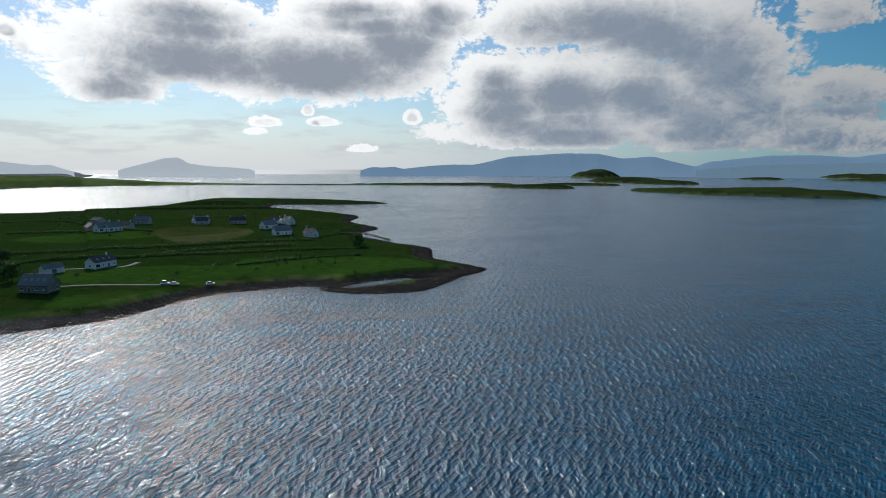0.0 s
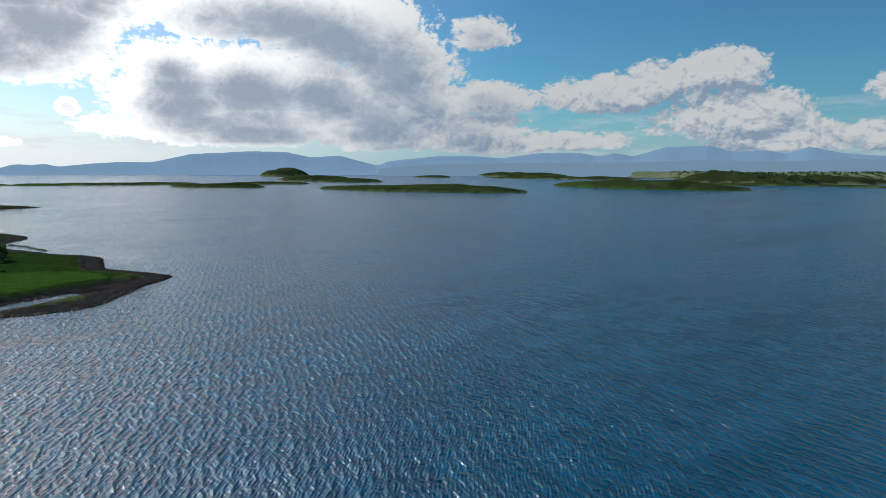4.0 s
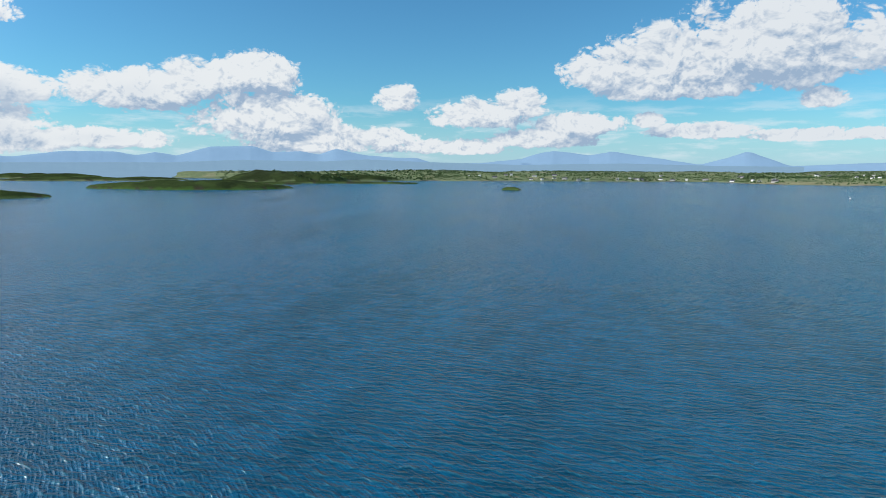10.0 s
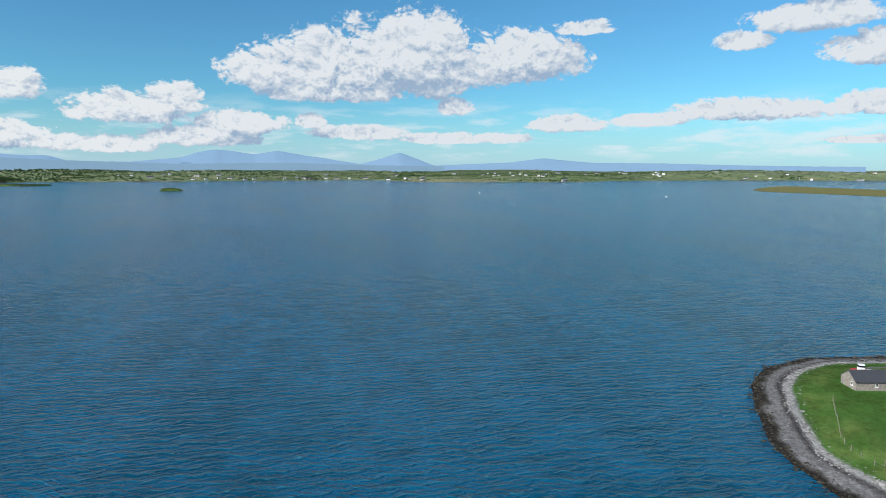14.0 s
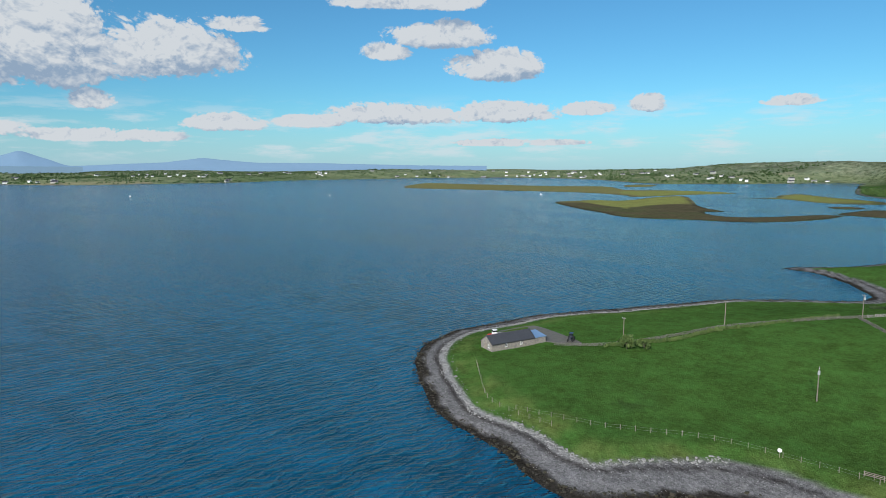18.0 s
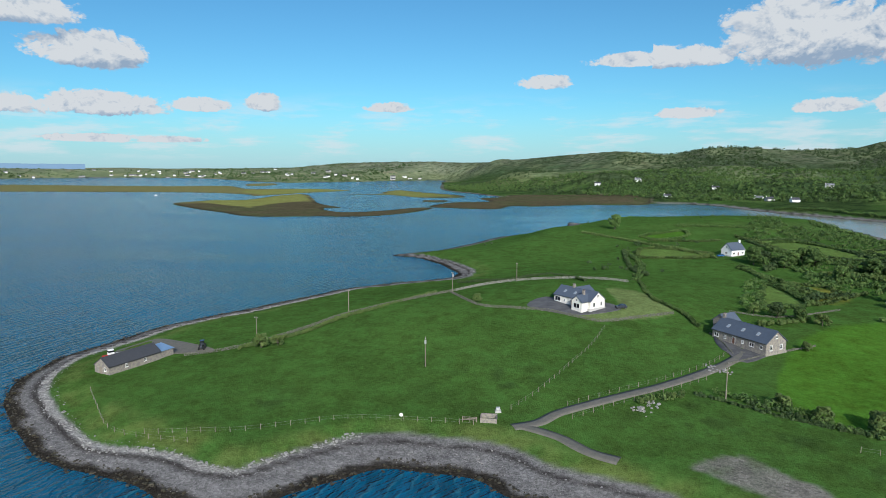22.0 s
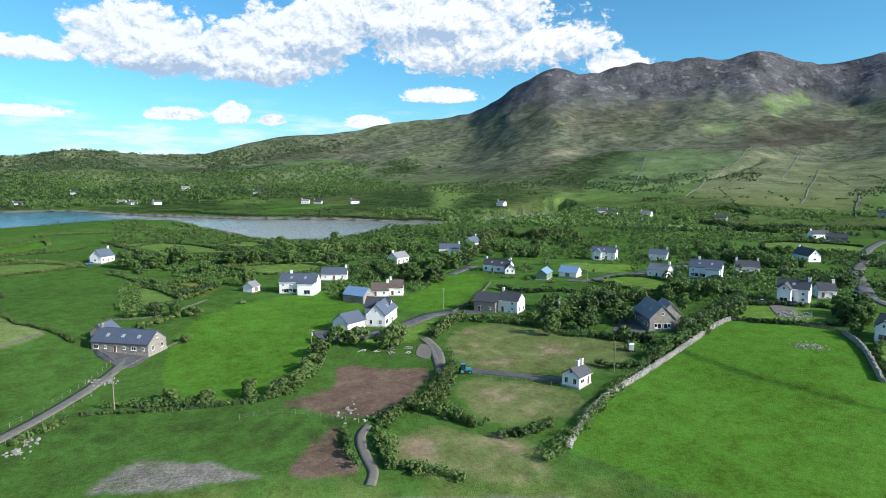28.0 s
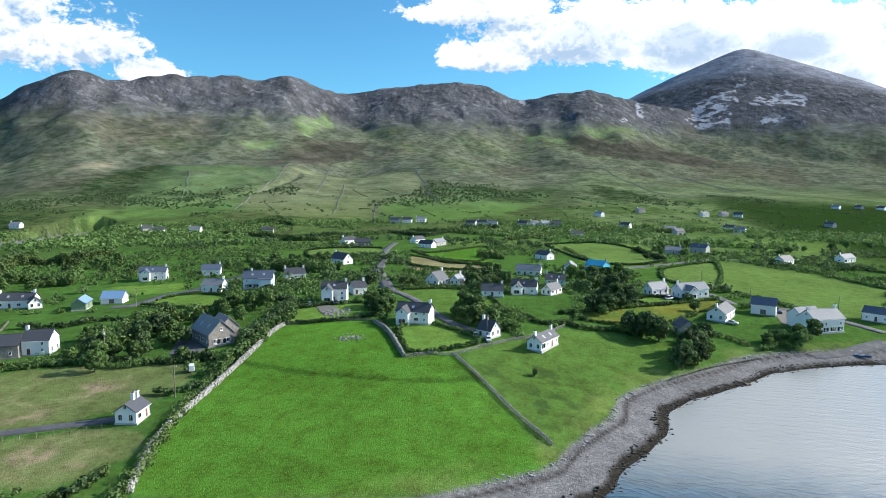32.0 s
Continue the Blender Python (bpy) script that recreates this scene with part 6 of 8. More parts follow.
def yard(surface, outline):
    line = rounded(outline, 3)
    top = np.concatenate([line, (ground_at(line[:, 0], line[:, 1]) + 0.16)[:, None]], 1)
    mid = line.mean(0)
    inner = mid + (line - mid) * 0.5
    ring = np.concatenate([inner, (ground_at(inner[:, 0], inner[:, 1]) + 0.18)[:, None]], 1)
    foot = top - np.array([0, 0, 0.6])
    centre = np.array([[mid[0], mid[1], ground_at(*mid)[0] + 0.18]])
    n_ = len(line)
    faces = []
    for i in range(n_):
        j = (i + 1) % n_
        faces += [(i, j, n_ + j, n_ + i), (i, 2 * n_ + i, 2 * n_ + j, j), (n_ + i, n_ + j, 3 * n_)]
    me = bpy.data.meshes.new("pavement")
    me.from_pydata(np.concatenate([top, ring, foot, centre]).tolist(), [], faces)
    me.materials.append(M[surface])
    tagged(new("pavement", me), "dark asphalt yard" if surface == "tar" else "pale gravel yard", "yard", kind="structure")


for surface, width, line in ROADS:
    road(surface, width, line)
for surface, outline in YARDS:
    yard("tar" if surface == "asphalt" else "gravel", outline)


# ---- houses ----
def shared(name, mat, shape, bevel=0.0):
    return shape.mesh(name, M[mat], bevel)


WINDOW_FRAME, WINDOW_PANE, WINDOW_SILL = {}, {}, {}
for key, (w, h) in {"small": (0.8, 1.0), "wide": (1.6, 1.15), "tall": (1.0, 1.5), "picture": (2.6, 1.7)}.items():
    s = Shape()
    s.box((0, 0, h / 2 - 0.04), (w, 0.09, 0.08)).box((0, 0, -h / 2 + 0.04), (w, 0.09, 0.08))
    s.box((-w / 2 + 0.04, 0, 0), (0.08, 0.09, h - 0.16)).box((w / 2 - 0.04, 0, 0), (0.08, 0.09, h - 0.16)).box((0, 0, 0), (0.06, 0.07, h - 0.16))
    WINDOW_FRAME[key] = shared("window_frame", "frame", s)
    WINDOW_PANE[key] = shared("pane", "glass", Shape().box((0, 0.015, 0), (w - 0.16, 0.03, h - 0.16)))
    WINDOW_SILL[key] = shared("sill", "frame", Shape().box((0, -0.06, -h / 2 - 0.05), (w + 0.2, 0.2, 0.09), top=0.97))
DOOR_LEAF = shared("door_leaf", "door", Shape().box((0, 0, 1.0), (0.95, 0.07, 2.0)).box((0, -0.045, 1.45), (0.6, 0.03, 0.7)).box((0, -0.045, 0.55), (0.6, 0.03, 0.7)), 0.01)
DOOR_FRAME = shared("door_frame", "frame", Shape().box((-0.53, 0, 1.05), (0.1, 0.12, 2.1)).box((0.53, 0, 1.05), (0.1, 0.12, 2.1)).box((0, 0, 2.15), (1.16, 0.12, 0.1)))
DOOR_HANDLE = shared("handle", "steel", Shape().box((0.36, -0.09, 1.0), (0.12, 0.04, 0.03)))
SKYLIGHT_FRAME = shared("skylight_frame", "metal_grey", Shape().box((-0.42, 0, 0), (0.1, 1.2, 0.12)).box((0.42, 0, 0), (0.1, 1.2, 0.12)).box((0, 0.58, 0), (0.74, 0.1, 0.12)).box((0, -0.58, 0), (0.74, 0.1, 0.12)))
SKYLIGHT_PANE = shared("skylight_pane", "frame", Shape().box((0, 0, 0.02), (0.74, 1.06, 0.05)))
SKYLIGHT_PANE.materials[0] = material("skylight_glass", (0.30, 0.36, 0.42), 0.08, spec=0.9)
POT = shared("chimney_pot", "tile_brown", Shape().tube((0, 0, 0), (0, 0, 0.45), 0.13, 0.10))
WALL = {"w": "white", "c": "cream", "s": "stone", "g": "grey_render", "b": "blue_white", "a": "cyan", "n": "green_metal"}
ROOF = {"d": "slate_dark", "b": "slate_blue", "g": "slate_grey", "n": "tile_brown", "m": "metal_blue", "a": "cyan"}
WALL_WORDS = {"w": "white rendered", "c": "cream rendered", "s": "grey stone", "g": "grey rendered", "b": "pale blue rendered", "a": "bright blue", "n": "green sheet-metal"}
ROOF_WORDS = {"d": "dark slate roof", "b": "blue-black slate roof", "g": "grey slate roof", "n": "brown tiled roof", "m": "blue sheet-metal roof", "a": "bright blue roof"}


def window(root, key, x, y, z, turn, sill=True):
    w = part("window", WINDOW_FRAME[key], None, root, at=(x, y, z), turn=turn)
    part("pane", WINDOW_PANE[key], None, w)
    if sill:
        part("sill", WINDOW_SILL[key], None, w)


def door(root, x, y, turn):
    d = part("door", DOOR_FRAME, None, root, at=(x, y, 0.05), turn=turn)
    leaf = part("door_leaf", DOOR_LEAF, None, d)
    part("handle", DOOR_HANDLE, None, leaf)


def wing(root, length, width, eave, wall, roof, at=(0, 0), turn=0.0, pitch=38.0, over=0.35, chimneys=(), skylights=0, depth=1.2):
    """Walls and roof of one block with its ridge along x."""
    c, s = math.cos(radians(turn)), math.sin(radians(turn))
    rise = width / 2 * math.tan(radians(pitch))
    l, w = length / 2, width / 2
    ring = lambda x: [(x, -w, -depth), (x, w, -depth), (x, w, eave), (x, 0, eave + rise), (x, -w, eave)]
    part("wall", Shape().loft([ring(l), ring(-l)]), M[WALL[wall]], root, at=(*at, 0), turn=turn)
    k = over / (width / 2)
    for side in (-1, 1):
        a, b = Vector((-side * (l + over), side * (w + over), eave - rise * k)), Vector((side * (l + over), side * (w + over), eave - rise * k))
        up = Vector((0, 0, 0.18))
        p = [b + up, a + up, Vector((a.x, 0, eave + rise)) + up, Vector((b.x, 0, eave + rise)) + up]
        slope = part("roof_slope", Shape().slab(*p[::1], 0.16), M[ROOF[roof]], root, at=(*at, 0), turn=turn)
        gutter = Shape().tube((-l - over, side * (w + over + 0.05), eave - rise * k + 0.02), (l + over, side * (w + over + 0.05), eave - rise * k + 0.02), 0.07, sides=6)
        part("gutter", gutter, M["dark_frame" if wall != "w" else "frame"], root, at=(*at, 0), turn=turn)
        for i in range(skylights):
            x = (i - (skylights - 1) / 2) * length / (skylights + 0.6)
            f = 0.55
            sk = part("skylight", SKYLIGHT_FRAME, None, root, at=(at[0] + x * c - side * w * f * s, at[1] + x * s + side * w * f * c, eave + rise * (1 - f) + 0.24))
            sk.rotation_euler = Euler((radians(-side * pitch), 0, 0)).to_matrix().to_euler()
            sk.rotation_euler = (Euler((0, 0, radians(turn))).to_matrix() @ Euler((radians(-side * pitch), 0, 0)).to_matrix()).to_euler()
            part("skylight_pane", SKYLIGHT_PANE, None, sk)
    part("ridge", Shape().tube((-l - over, 0, eave + rise + 0.18), (l + over, 0, eave + rise + 0.18), 0.11, sides=6), M[ROOF[roof]], root, at=(*at, 0), turn=turn)
    for share in chimneys:
        x = share * (l - 0.45)
        shape = Shape().box((0, 0, 0.35), (0.9, 0.7, 1.9)).box((0, 0, 1.36), (1.05, 0.85, 0.16))
        ch = part("chimney", shape, M["white" if wall in "wgb" else "stone"], root, at=(at[0] + x * c, at[1] + x * s, eave + rise), turn=turn, bevel=0.02)
        for dx in (-0.22, 0.22):
            part("chimney_pot", POT, None, ch, at=(dx, 0, 1.42))
    return rise


def openings(root, length, width, eave, far, plain=False):
    """Windows and doors on the four sides."""
    count = max(2, int(length / 3.1))
    for side, turn in ((-1, 0), (1, 180)):
        for i in range(count):
            x = (i - (count - 1) / 2) * length / count
            if i == count // 2 and not plain:
                door(root, x, side * (width / 2 + 0.03), turn)
                continue
            key = "picture" if (i == 0 and side < 0 and length > 12) else "wide" if (i + (side > 0)) % 2 == 0 else "small"
            window(root, key, x, side * (width / 2 + 0.03), 1.5, turn)
            if eave > 4.2:
                window(root, "small", x, side * (width / 2 + 0.03), 3.6, turn)
    for side, turn in ((1, 90), (-1, -90)):
        for y in ((-width / 4, width / 4) if not far else (0,)):
            window(root, "tall" if not far else "wide", side * (length / 2 + 0.03), y, 1.45, turn)
        window(root, "small", side * (length / 2 + 0.03), 0, eave + width * 0.12 + 0.5, turn)


def house(x, y, turn, length, width, eave, wall, roof, form):
    dist = math.hypot(x, y)
    far = dist > 330
    c, s = math.cos(radians(turn)), math.sin(radians(turn))
    corner = [ground_at(x + u * length / 2 * c - v * width / 2 * s, y + u * length / 2 * s + v * width / 2 * c)[0] for u in (-1, 1) for v in (-1, 1)]
    base = sum(corner) / 4 + 0.15
    kind_of = "shed" if form == "shed" else "garage" if form == "garage" else "cottage" if form in ("cot", "cottage") else "house"
    extra = {"dormer": " and gabled front", "modern": " and large windows", "hall": " and glazed gable"}.get(form, "")
    root = thing(kind_of, x, y, base, turn, f"{WALL_WORDS[wall]} {kind_of} with a {ROOF_WORDS[roof]}{extra}", kind_of)
    chim = {"long": (-1, 1), "cot": (-1,), "cottage": (0.2, 0.9), "gab": (1,), "farm": (1,), "farmb": (), "dormer": (-1,), "bung1": (-0.3,), "bung2": (1,), "longW": (0.6,), "stoneW": (0.3,), "tall": (1,), "wh1": (), "hall": (-1, 1), "modern": (0.5,)}.get(form, ())
    sky_ = {"bung1": 3, "bung2": 3, "wh1": 1, "stoneh": 2, "stoneW": 4, "dormer": 1, "longW": 3, "long": 2 if not far else 0, "modern": 2}.get(form, 0)
    rise = wing(root, length, width, eave, wall, roof, chimneys=chim, skylights=sky_, pitch=45.0 if form in ("stoneh", "gab", "wh1", "stoneW") else 36.0)
    if form == "shed":
        big = Shape().box((0, 0, 1.1), (2.2, 0.08, 2.2))
        part("door", big, M["wood_grey"], root, at=(0, -width / 2 - 0.04, 0))
        part("door", big, M["wood_grey"], root, at=(0, width / 2 + 0.04, 0), turn=180)
        window(root, "small", length / 2 + 0.03, 0, 1.5, 90, False)
    elif form == "garage":
        part("garage_door", Shape().box((0, 0, 1.1), (2.6, 0.08, 2.2)), M["dark_frame"], root, at=(-length / 2 - 0.04, 0, 0), turn=90)
        window(root, "small", 0, -width / 2 - 0.03, 1.5, 0), window(root, "small", 0, width / 2 + 0.03, 1.5, 180)
    else:
        openings(root, length, width, eave, far)
    # which long side looks to the water
    face = -1 if (-math.sin(radians(turn)) * -x + math.cos(radians(turn)) * -y) < 0 else 1
    if form in ("dormer", "bung1") and dist < 420:
        w2 = min(4.6, length * 0.42)
        shift = length * (0.22 if form == "dormer" else -0.3) * face
        wing(root, 3.4 + width / 2, w2, eave, wall, roof, at=(shift, face * (width / 4 + 1.6)), turn=90, pitch=40, chimneys=(0,) if form == "bung1" else ())
        y2 = face * (width / 2 + 3.3 + 0.03)
        window(root, "picture", shift, y2, 1.3, 0 if face < 0 else 180)
        window(root, "small", shift, y2, eave + 0.4, 0 if face < 0 else 180)
    if form == "bung1":
        wing(root, 8.0, 6.0, eave, wall, roof, at=(length * 0.25 * face, -face * (width / 2 + 2.5)), turn=90, pitch=36)
    if form == "bung2":
        wing(root, 5.0, 5.4, eave - 0.3, wall, roof, at=(length / 2 + 1.6, -face * 4.0), turn=90, pitch=36, skylights=1)
        wing(root, 6.0, 5.6, eave + 0.5, wall, roof, at=(length / 2 + 4.5, -face * 7.0), turn=90, pitch=38)
    if form == "wh1":
        wing(root, 9.0, 6.5, eave + 0.4, wall, "d", at=(length * 0.3, -face * 2.4), turn=90, pitch=45, skylights=1)
    if form == "modern":
        wing(root, length * 0.42, 3.2, eave - 0.4, wall, roof, at=(-length * 0.25, face * (width / 2 + 1.0)), pitch=12)
        for k in (-0.3, 0.05, 0.3):
            window(root, "picture", k * length, face * (width / 2 + (2.63 if k < -0.1 else 0.06)), 1.25, 0 if face < 0 else 180)
    if form == "stoneh":
        wing(root, length * 0.55, width * 0.8, eave + 0.6, wall, roof, at=(length * 0.1, -face * width * 0.55), turn=0, pitch=45, skylights=1)
        for y_ in (-1.6, 1.6):
            window(root, "picture", -length / 2 - 0.05, y_, 1.2, -90), window(root, "picture", length / 2 + 0.05, y_, 1.2, 90)
    if form == "hall":
        wing(root, length * 0.7, width * 0.8, eave + 0.3, wall, roof, at=(-length * 0.1, -face * width * 0.75), turn=0, pitch=36)
        for k in (-0.12, 0.12, 0.36):
            window(root, "picture", k * length, face * (width / 2 + 0.06), 1.3, 0 if face < 0 else 180)
    # step or plinth round the walls
    part("plinth", Shape().box((0, 0, -0.35), (length + 0.5, width + 0.5, 1.0), top=0.985), M["stone" if wall == "s" else "grey_render"], root)


for row in HOUSES:
    house(*row)

# ---- dry stone walls, fences, poles ----
rng = np.random.default_rng(5)


def stones(x, y, z, size, turn, squash=0.75):
    """Many uneven stones in one mesh: eight-cornered blocks, each bent at random."""
    count = len(x)
    corner = np.array([(-1, -1, -1), (1, -1, -1), (1, 1, -1), (-1, 1, -1), (-1, -1, 1), (1, -1, 1), (1, 1, 1), (-1, 1, 1)], float) * 0.5
    pts = corner[None] * (1 + rng.uniform(-0.32, 0.2, (count, 8, 3)))
    pts[:, 4:, :2] *= 0.78
    pts = pts * (size[:, None, None] * np.stack([rng.uniform(0.8, 1.5, count), rng.uniform(0.7, 1.1, count), np.full(count, squash)], 1)[:, None, :])
    c, s = np.cos(turn)[:, None], np.sin(turn)[:, None]
    px_, py_ = pts[..., 0] * c - pts[..., 1] * s, pts[..., 0] * s + pts[..., 1] * c
    co = np.stack([px_ + x[:, None], py_ + y[:, None], pts[..., 2] + z[:, None]], -1).reshape(-1, 3)
    face = np.array([(3, 2, 1, 0), (4, 5, 6, 7), (0, 1, 5, 4), (1, 2, 6, 5), (2, 3, 7, 6), (3, 0, 4, 7)])
    return co, (face[None] + np.arange(count)[:, None, None] * 8).reshape(-1, 4)


def stone_wall(tall, line):
    path = rounded(line, 4, closed=False)
    xs, ys, zs, sizes, turns = [], [], [], [], []
    x, y, head = along(path, 0.5)
    ground = ground_at(x, y)
    for row in range(3 if tall > 1.05 else 2):
        for side in ((-0.22, 0.22) if tall > 1.3 else (-0.07, 0.07)):
            n_ = len(x)
            xs.append(x + side * -np.sin(np.radians(head)) * (1 - row * 0.3) + rng.normal(0, 0.08, n_))
            ys.append(y + side * np.cos(np.radians(head)) * (1 - row * 0.3) + rng.normal(0, 0.08, n_))
            zs.append(ground + tall * (0.08 + row * 0.32) + rng.normal(0, 0.07, n_))
            sizes.append(rng.uniform(0.42, 0.72, n_) * (tall / 1.15 if tall > 1.3 else 0.45))
            turns.append(np.radians(head) + rng.normal(0, 0.3, n_))
    co, faces = stones(*(np.concatenate(v) for v in (xs, ys, zs, sizes, turns)), squash=0.8)
    ob = new("stone_wall", quad_mesh("stone_wall", co, faces, M["wall_stone" if tall > 1.15 else "old_wall"], smooth=False))
    tagged(ob, "lichened grey dry stone field wall on grass", "wall", group="field walls")


for tall, line in STONE_WALLS:
    stone_wall(tall, line)

POST = Shape().box((0, 0, 0.6), (0.12, 0.12, 1.3), top=0.85).mesh("post", M["wood_grey"])
for line in FENCES:
    path = rounded(line, 4, closed=False)
    x, y, head = along(path, 3.2)
    z = ground_at(x, y)
    root = thing("fence", x[0], y[0], z[0], 0, "grey wooden post and wire fence along a field edge", "fence", "field fences")
    for i in range(len(x)):
        p = part("post", POST, None, root, at=(x[i] - x[0], y[i] - y[0], z[i] - z[0]), turn=head[i] + rng.normal(0, 8))
        p.rotation_euler[0] = rng.normal(0, 0.05)
    for hgt in (0.45, 1.05):
        s = Shape()
        for i in range(len(x) - 1):
            s.tube((x[i] - x[0], y[i] - y[0], z[i] - z[0] + hgt), (x[i + 1] - x[0], y[i + 1] - y[0], z[i + 1] - z[0] + hgt), 0.012, sides=3)
        part("wire", s, M["wire"], root)


def pole(x, y, k):
    z = ground_at(x, y)[0]
    root = thing("electricity_pole", x, y, z, rng.uniform(0, 180), "tall weathered wooden electricity pole in a field" if k else "wooden pole with a small transformer and crossarm", "pole", "electricity poles")
    part("pole_shaft", Shape().tube((0, 0, -0.5), (0, 0, 8.6), 0.16, 0.11), M["wood_grey"], root)
    arm = part("crossarm", Shape().box((0, 0, 8.1), (1.5, 0.1, 0.12)), M["wood_grey"], root)
    for dx in (-0.65, 0, 0.65):
        part("insulator", Shape().tube((dx, 0, 8.16), (dx, 0, 8.42), 0.06, 0.04), M["plastic"], arm)
    if k % 3 == 0:
        part("transformer", Shape().tube((0.35, 0, 6.7), (0.35, 0, 7.6), 0.28), M["metal_grey"], root)


for k, (x, y) in enumerate(POLES):
    pole(x, y, k)


# ---- plants ----
def leaves(centres, radii, per, size, flat=0.8, seed=1, dens=0.72):
    """Leaf sprays as small bent quads on and in round clumps."""
    g = np.random.default_rng(seed)
    centres, radii = np.repeat(np.asarray(centres, float), per, 0), np.repeat(np.asarray(radii, float), per)
    n_ = len(centres)
    d = g.normal(size=(n_, 3))
    d /= np.linalg.norm(d, axis=1)[:, None]
    p = centres + d * (radii * g.uniform(dens, 1.08, n_))[:, None] * np.array([1, 1, flat])
    u = np.cross(d, g.normal(size=(n_, 3)))
    u /= np.linalg.norm(u, axis=1)[:, None] + 1e-9
    tilt = g.uniform(-0.9, 0.9, n_)[:, None]
    v = np.cross(d, u)
    v = v * np.cos(tilt) + d * np.sin(tilt)
    half = (size * g.uniform(0.6, 1.25, n_))[:, None]
    co = np.stack([p - u * half - v * half * 0.5, p + u * half * 0.8 - v * half * 0.7, p + u * half + v * half * 0.6, p - u * half * 0.7 + v * half * 0.8], 1).reshape(-1, 3)
    return co, np.arange(n_ * 4).reshape(-1, 4)


def leaf_mesh(name, mat, *sets):
    co, faces, k = [], [], 0
    for a, b in sets:
        co.append(a), faces.append(b + k)
        k += len(a)
    return quad_mesh(name, np.concatenate(co), np.concatenate(faces), mat, smooth=False)


def tree_kind(seed, tall, spread, trunk, mat, clumps, per, size, bare=0.25):
    """A tree with trunk, limbs and a crown of many sprays; hidden master is the first one placed."""
    g = np.random.default_rng(seed)
    s = Shape()
    bends = [Vector((g.normal(0, 0.06) * tall * k, g.normal(0, 0.06) * tall * k, tall * 0.62 * k)) for k in (0, 0.4, 0.75, 1.0)]
    for k in range(3):
        s.tube(bends[k] + Vector((0, 0, -0.3 if k == 0 else 0)), bends[k + 1], trunk * (1 - 0.25 * k), trunk * (0.75 - 0.25 * k), 7)
    centres, radii = [], []
    for i in range(clumps):
        a, h = g.uniform(0, 2 * math.pi), g.uniform(0, 1) ** 0.8
        reach = spread * math.sqrt(max(0.05, 1 - (1.7 * h - 0.75) ** 2)) * g.uniform(0.45, 1.0)
        c = Vector((reach * math.cos(a), reach * math.sin(a), tall * (bare + (0.94 - bare) * h)))
        centres.append(c), radii.append(spread * g.uniform(0.22, 0.42))
        if i % 3 == 0:
            s.tube(bends[1 + i % 3], c, trunk * 0.3, trunk * 0.08, 5)
    co = leaves(centres, radii, per, size, 0.8, seed)
    return s.mesh("trunk", M["bark"]), leaf_mesh("crown", mat, co)


TREE_KINDS = [tree_kind(11, 6.5, 3.0, 0.22, LEAF, 26, 42, 0.36), tree_kind(12, 8.0, 3.6, 0.28, LEAF, 32, 44, 0.40), tree_kind(13, 5.0, 2.6, 0.18, LEAF, 22, 40, 0.32),
              tree_kind(14, 7.0, 3.4, 0.26, LEAF_DARK, 30, 44, 0.40, 0.3), tree_kind(15, 4.0, 2.3, 0.14, LEAF_BUSH, 18, 40, 0.30, 0.12)]
HOUSE_SPOTS = np.array([(h[0], h[1], h[3] / 2 + 2.5) for h in HOUSES])
TREE_LABELS = ["broad green deciduous tree in full leaf", "tall spreading green tree in full leaf", "small rounded green tree", "dark green wind-shaped tree with a dense crown", "bushy green hawthorn on rough grass"]


def free(x, y, room=0.0):
    if (np.hypot(HOUSE_SPOTS[:, 0] - x, HOUSE_SPOTS[:, 1] - y) < HOUSE_SPOTS[:, 2] + room).any():
        return False
    return all(near_line(x, y, line) > width / 2 + 1.0 for _, width, line in ROADS)


ROAD_SPOTS = np.array([(a, b, width / 2 + 1.6) for _, width, line in ROADS for a, b in zip(*along(rounded(line, 4, closed=False), 1.2)[:2])])


def free_all(x, y, room):
    ok = np.ones(len(x), bool)
    for spots, extra in ((HOUSE_SPOTS, room), (ROAD_SPOTS, 0.0)):
        ok &= (np.hypot(x[:, None] - spots[None, :, 0], y[:, None] - spots[None, :, 1]) > spots[None, :, 2] + extra).all(1)
    return ok


def tree(x, y, kind, scale):
    trunk, crown = TREE_KINDS[kind]
    root = thing("tree" if kind < 4 else "bush", x, y, ground_at(x, y)[0], rng.uniform(0, 360), TREE_LABELS[kind], "tree" if kind < 4 else "bush", "trees of the village" if kind < 4 else "bushes of the fields")
    for name, me in (("trunk", trunk), ("crown", crown)):
        p = part(name, me, None, root)
        p.scale = (scale * rng.uniform(0.92, 1.1), scale * rng.uniform(0.92, 1.1), scale * rng.uniform(0.88, 1.1)) if name == "crown" else (scale,) * 3


planted = 0
for number, outline in GROVES:
    line = np.array(outline, float)
    lo, hi = line.min(0), line.max(0)
    done, tries = 0, 0
    while done < number * 0.72 and tries < 400:
        tries += 1
        x, y = rng.uniform(lo, hi)
        if signed(line, np.array([x]), np.array([y]))[0] < 0 or not free(x, y, 0.5):
            continue
        tree(x, y, int(rng.choice([0, 1, 2, 3, 2, 0])), rng.uniform(0.65, 1.05))
        done += 1
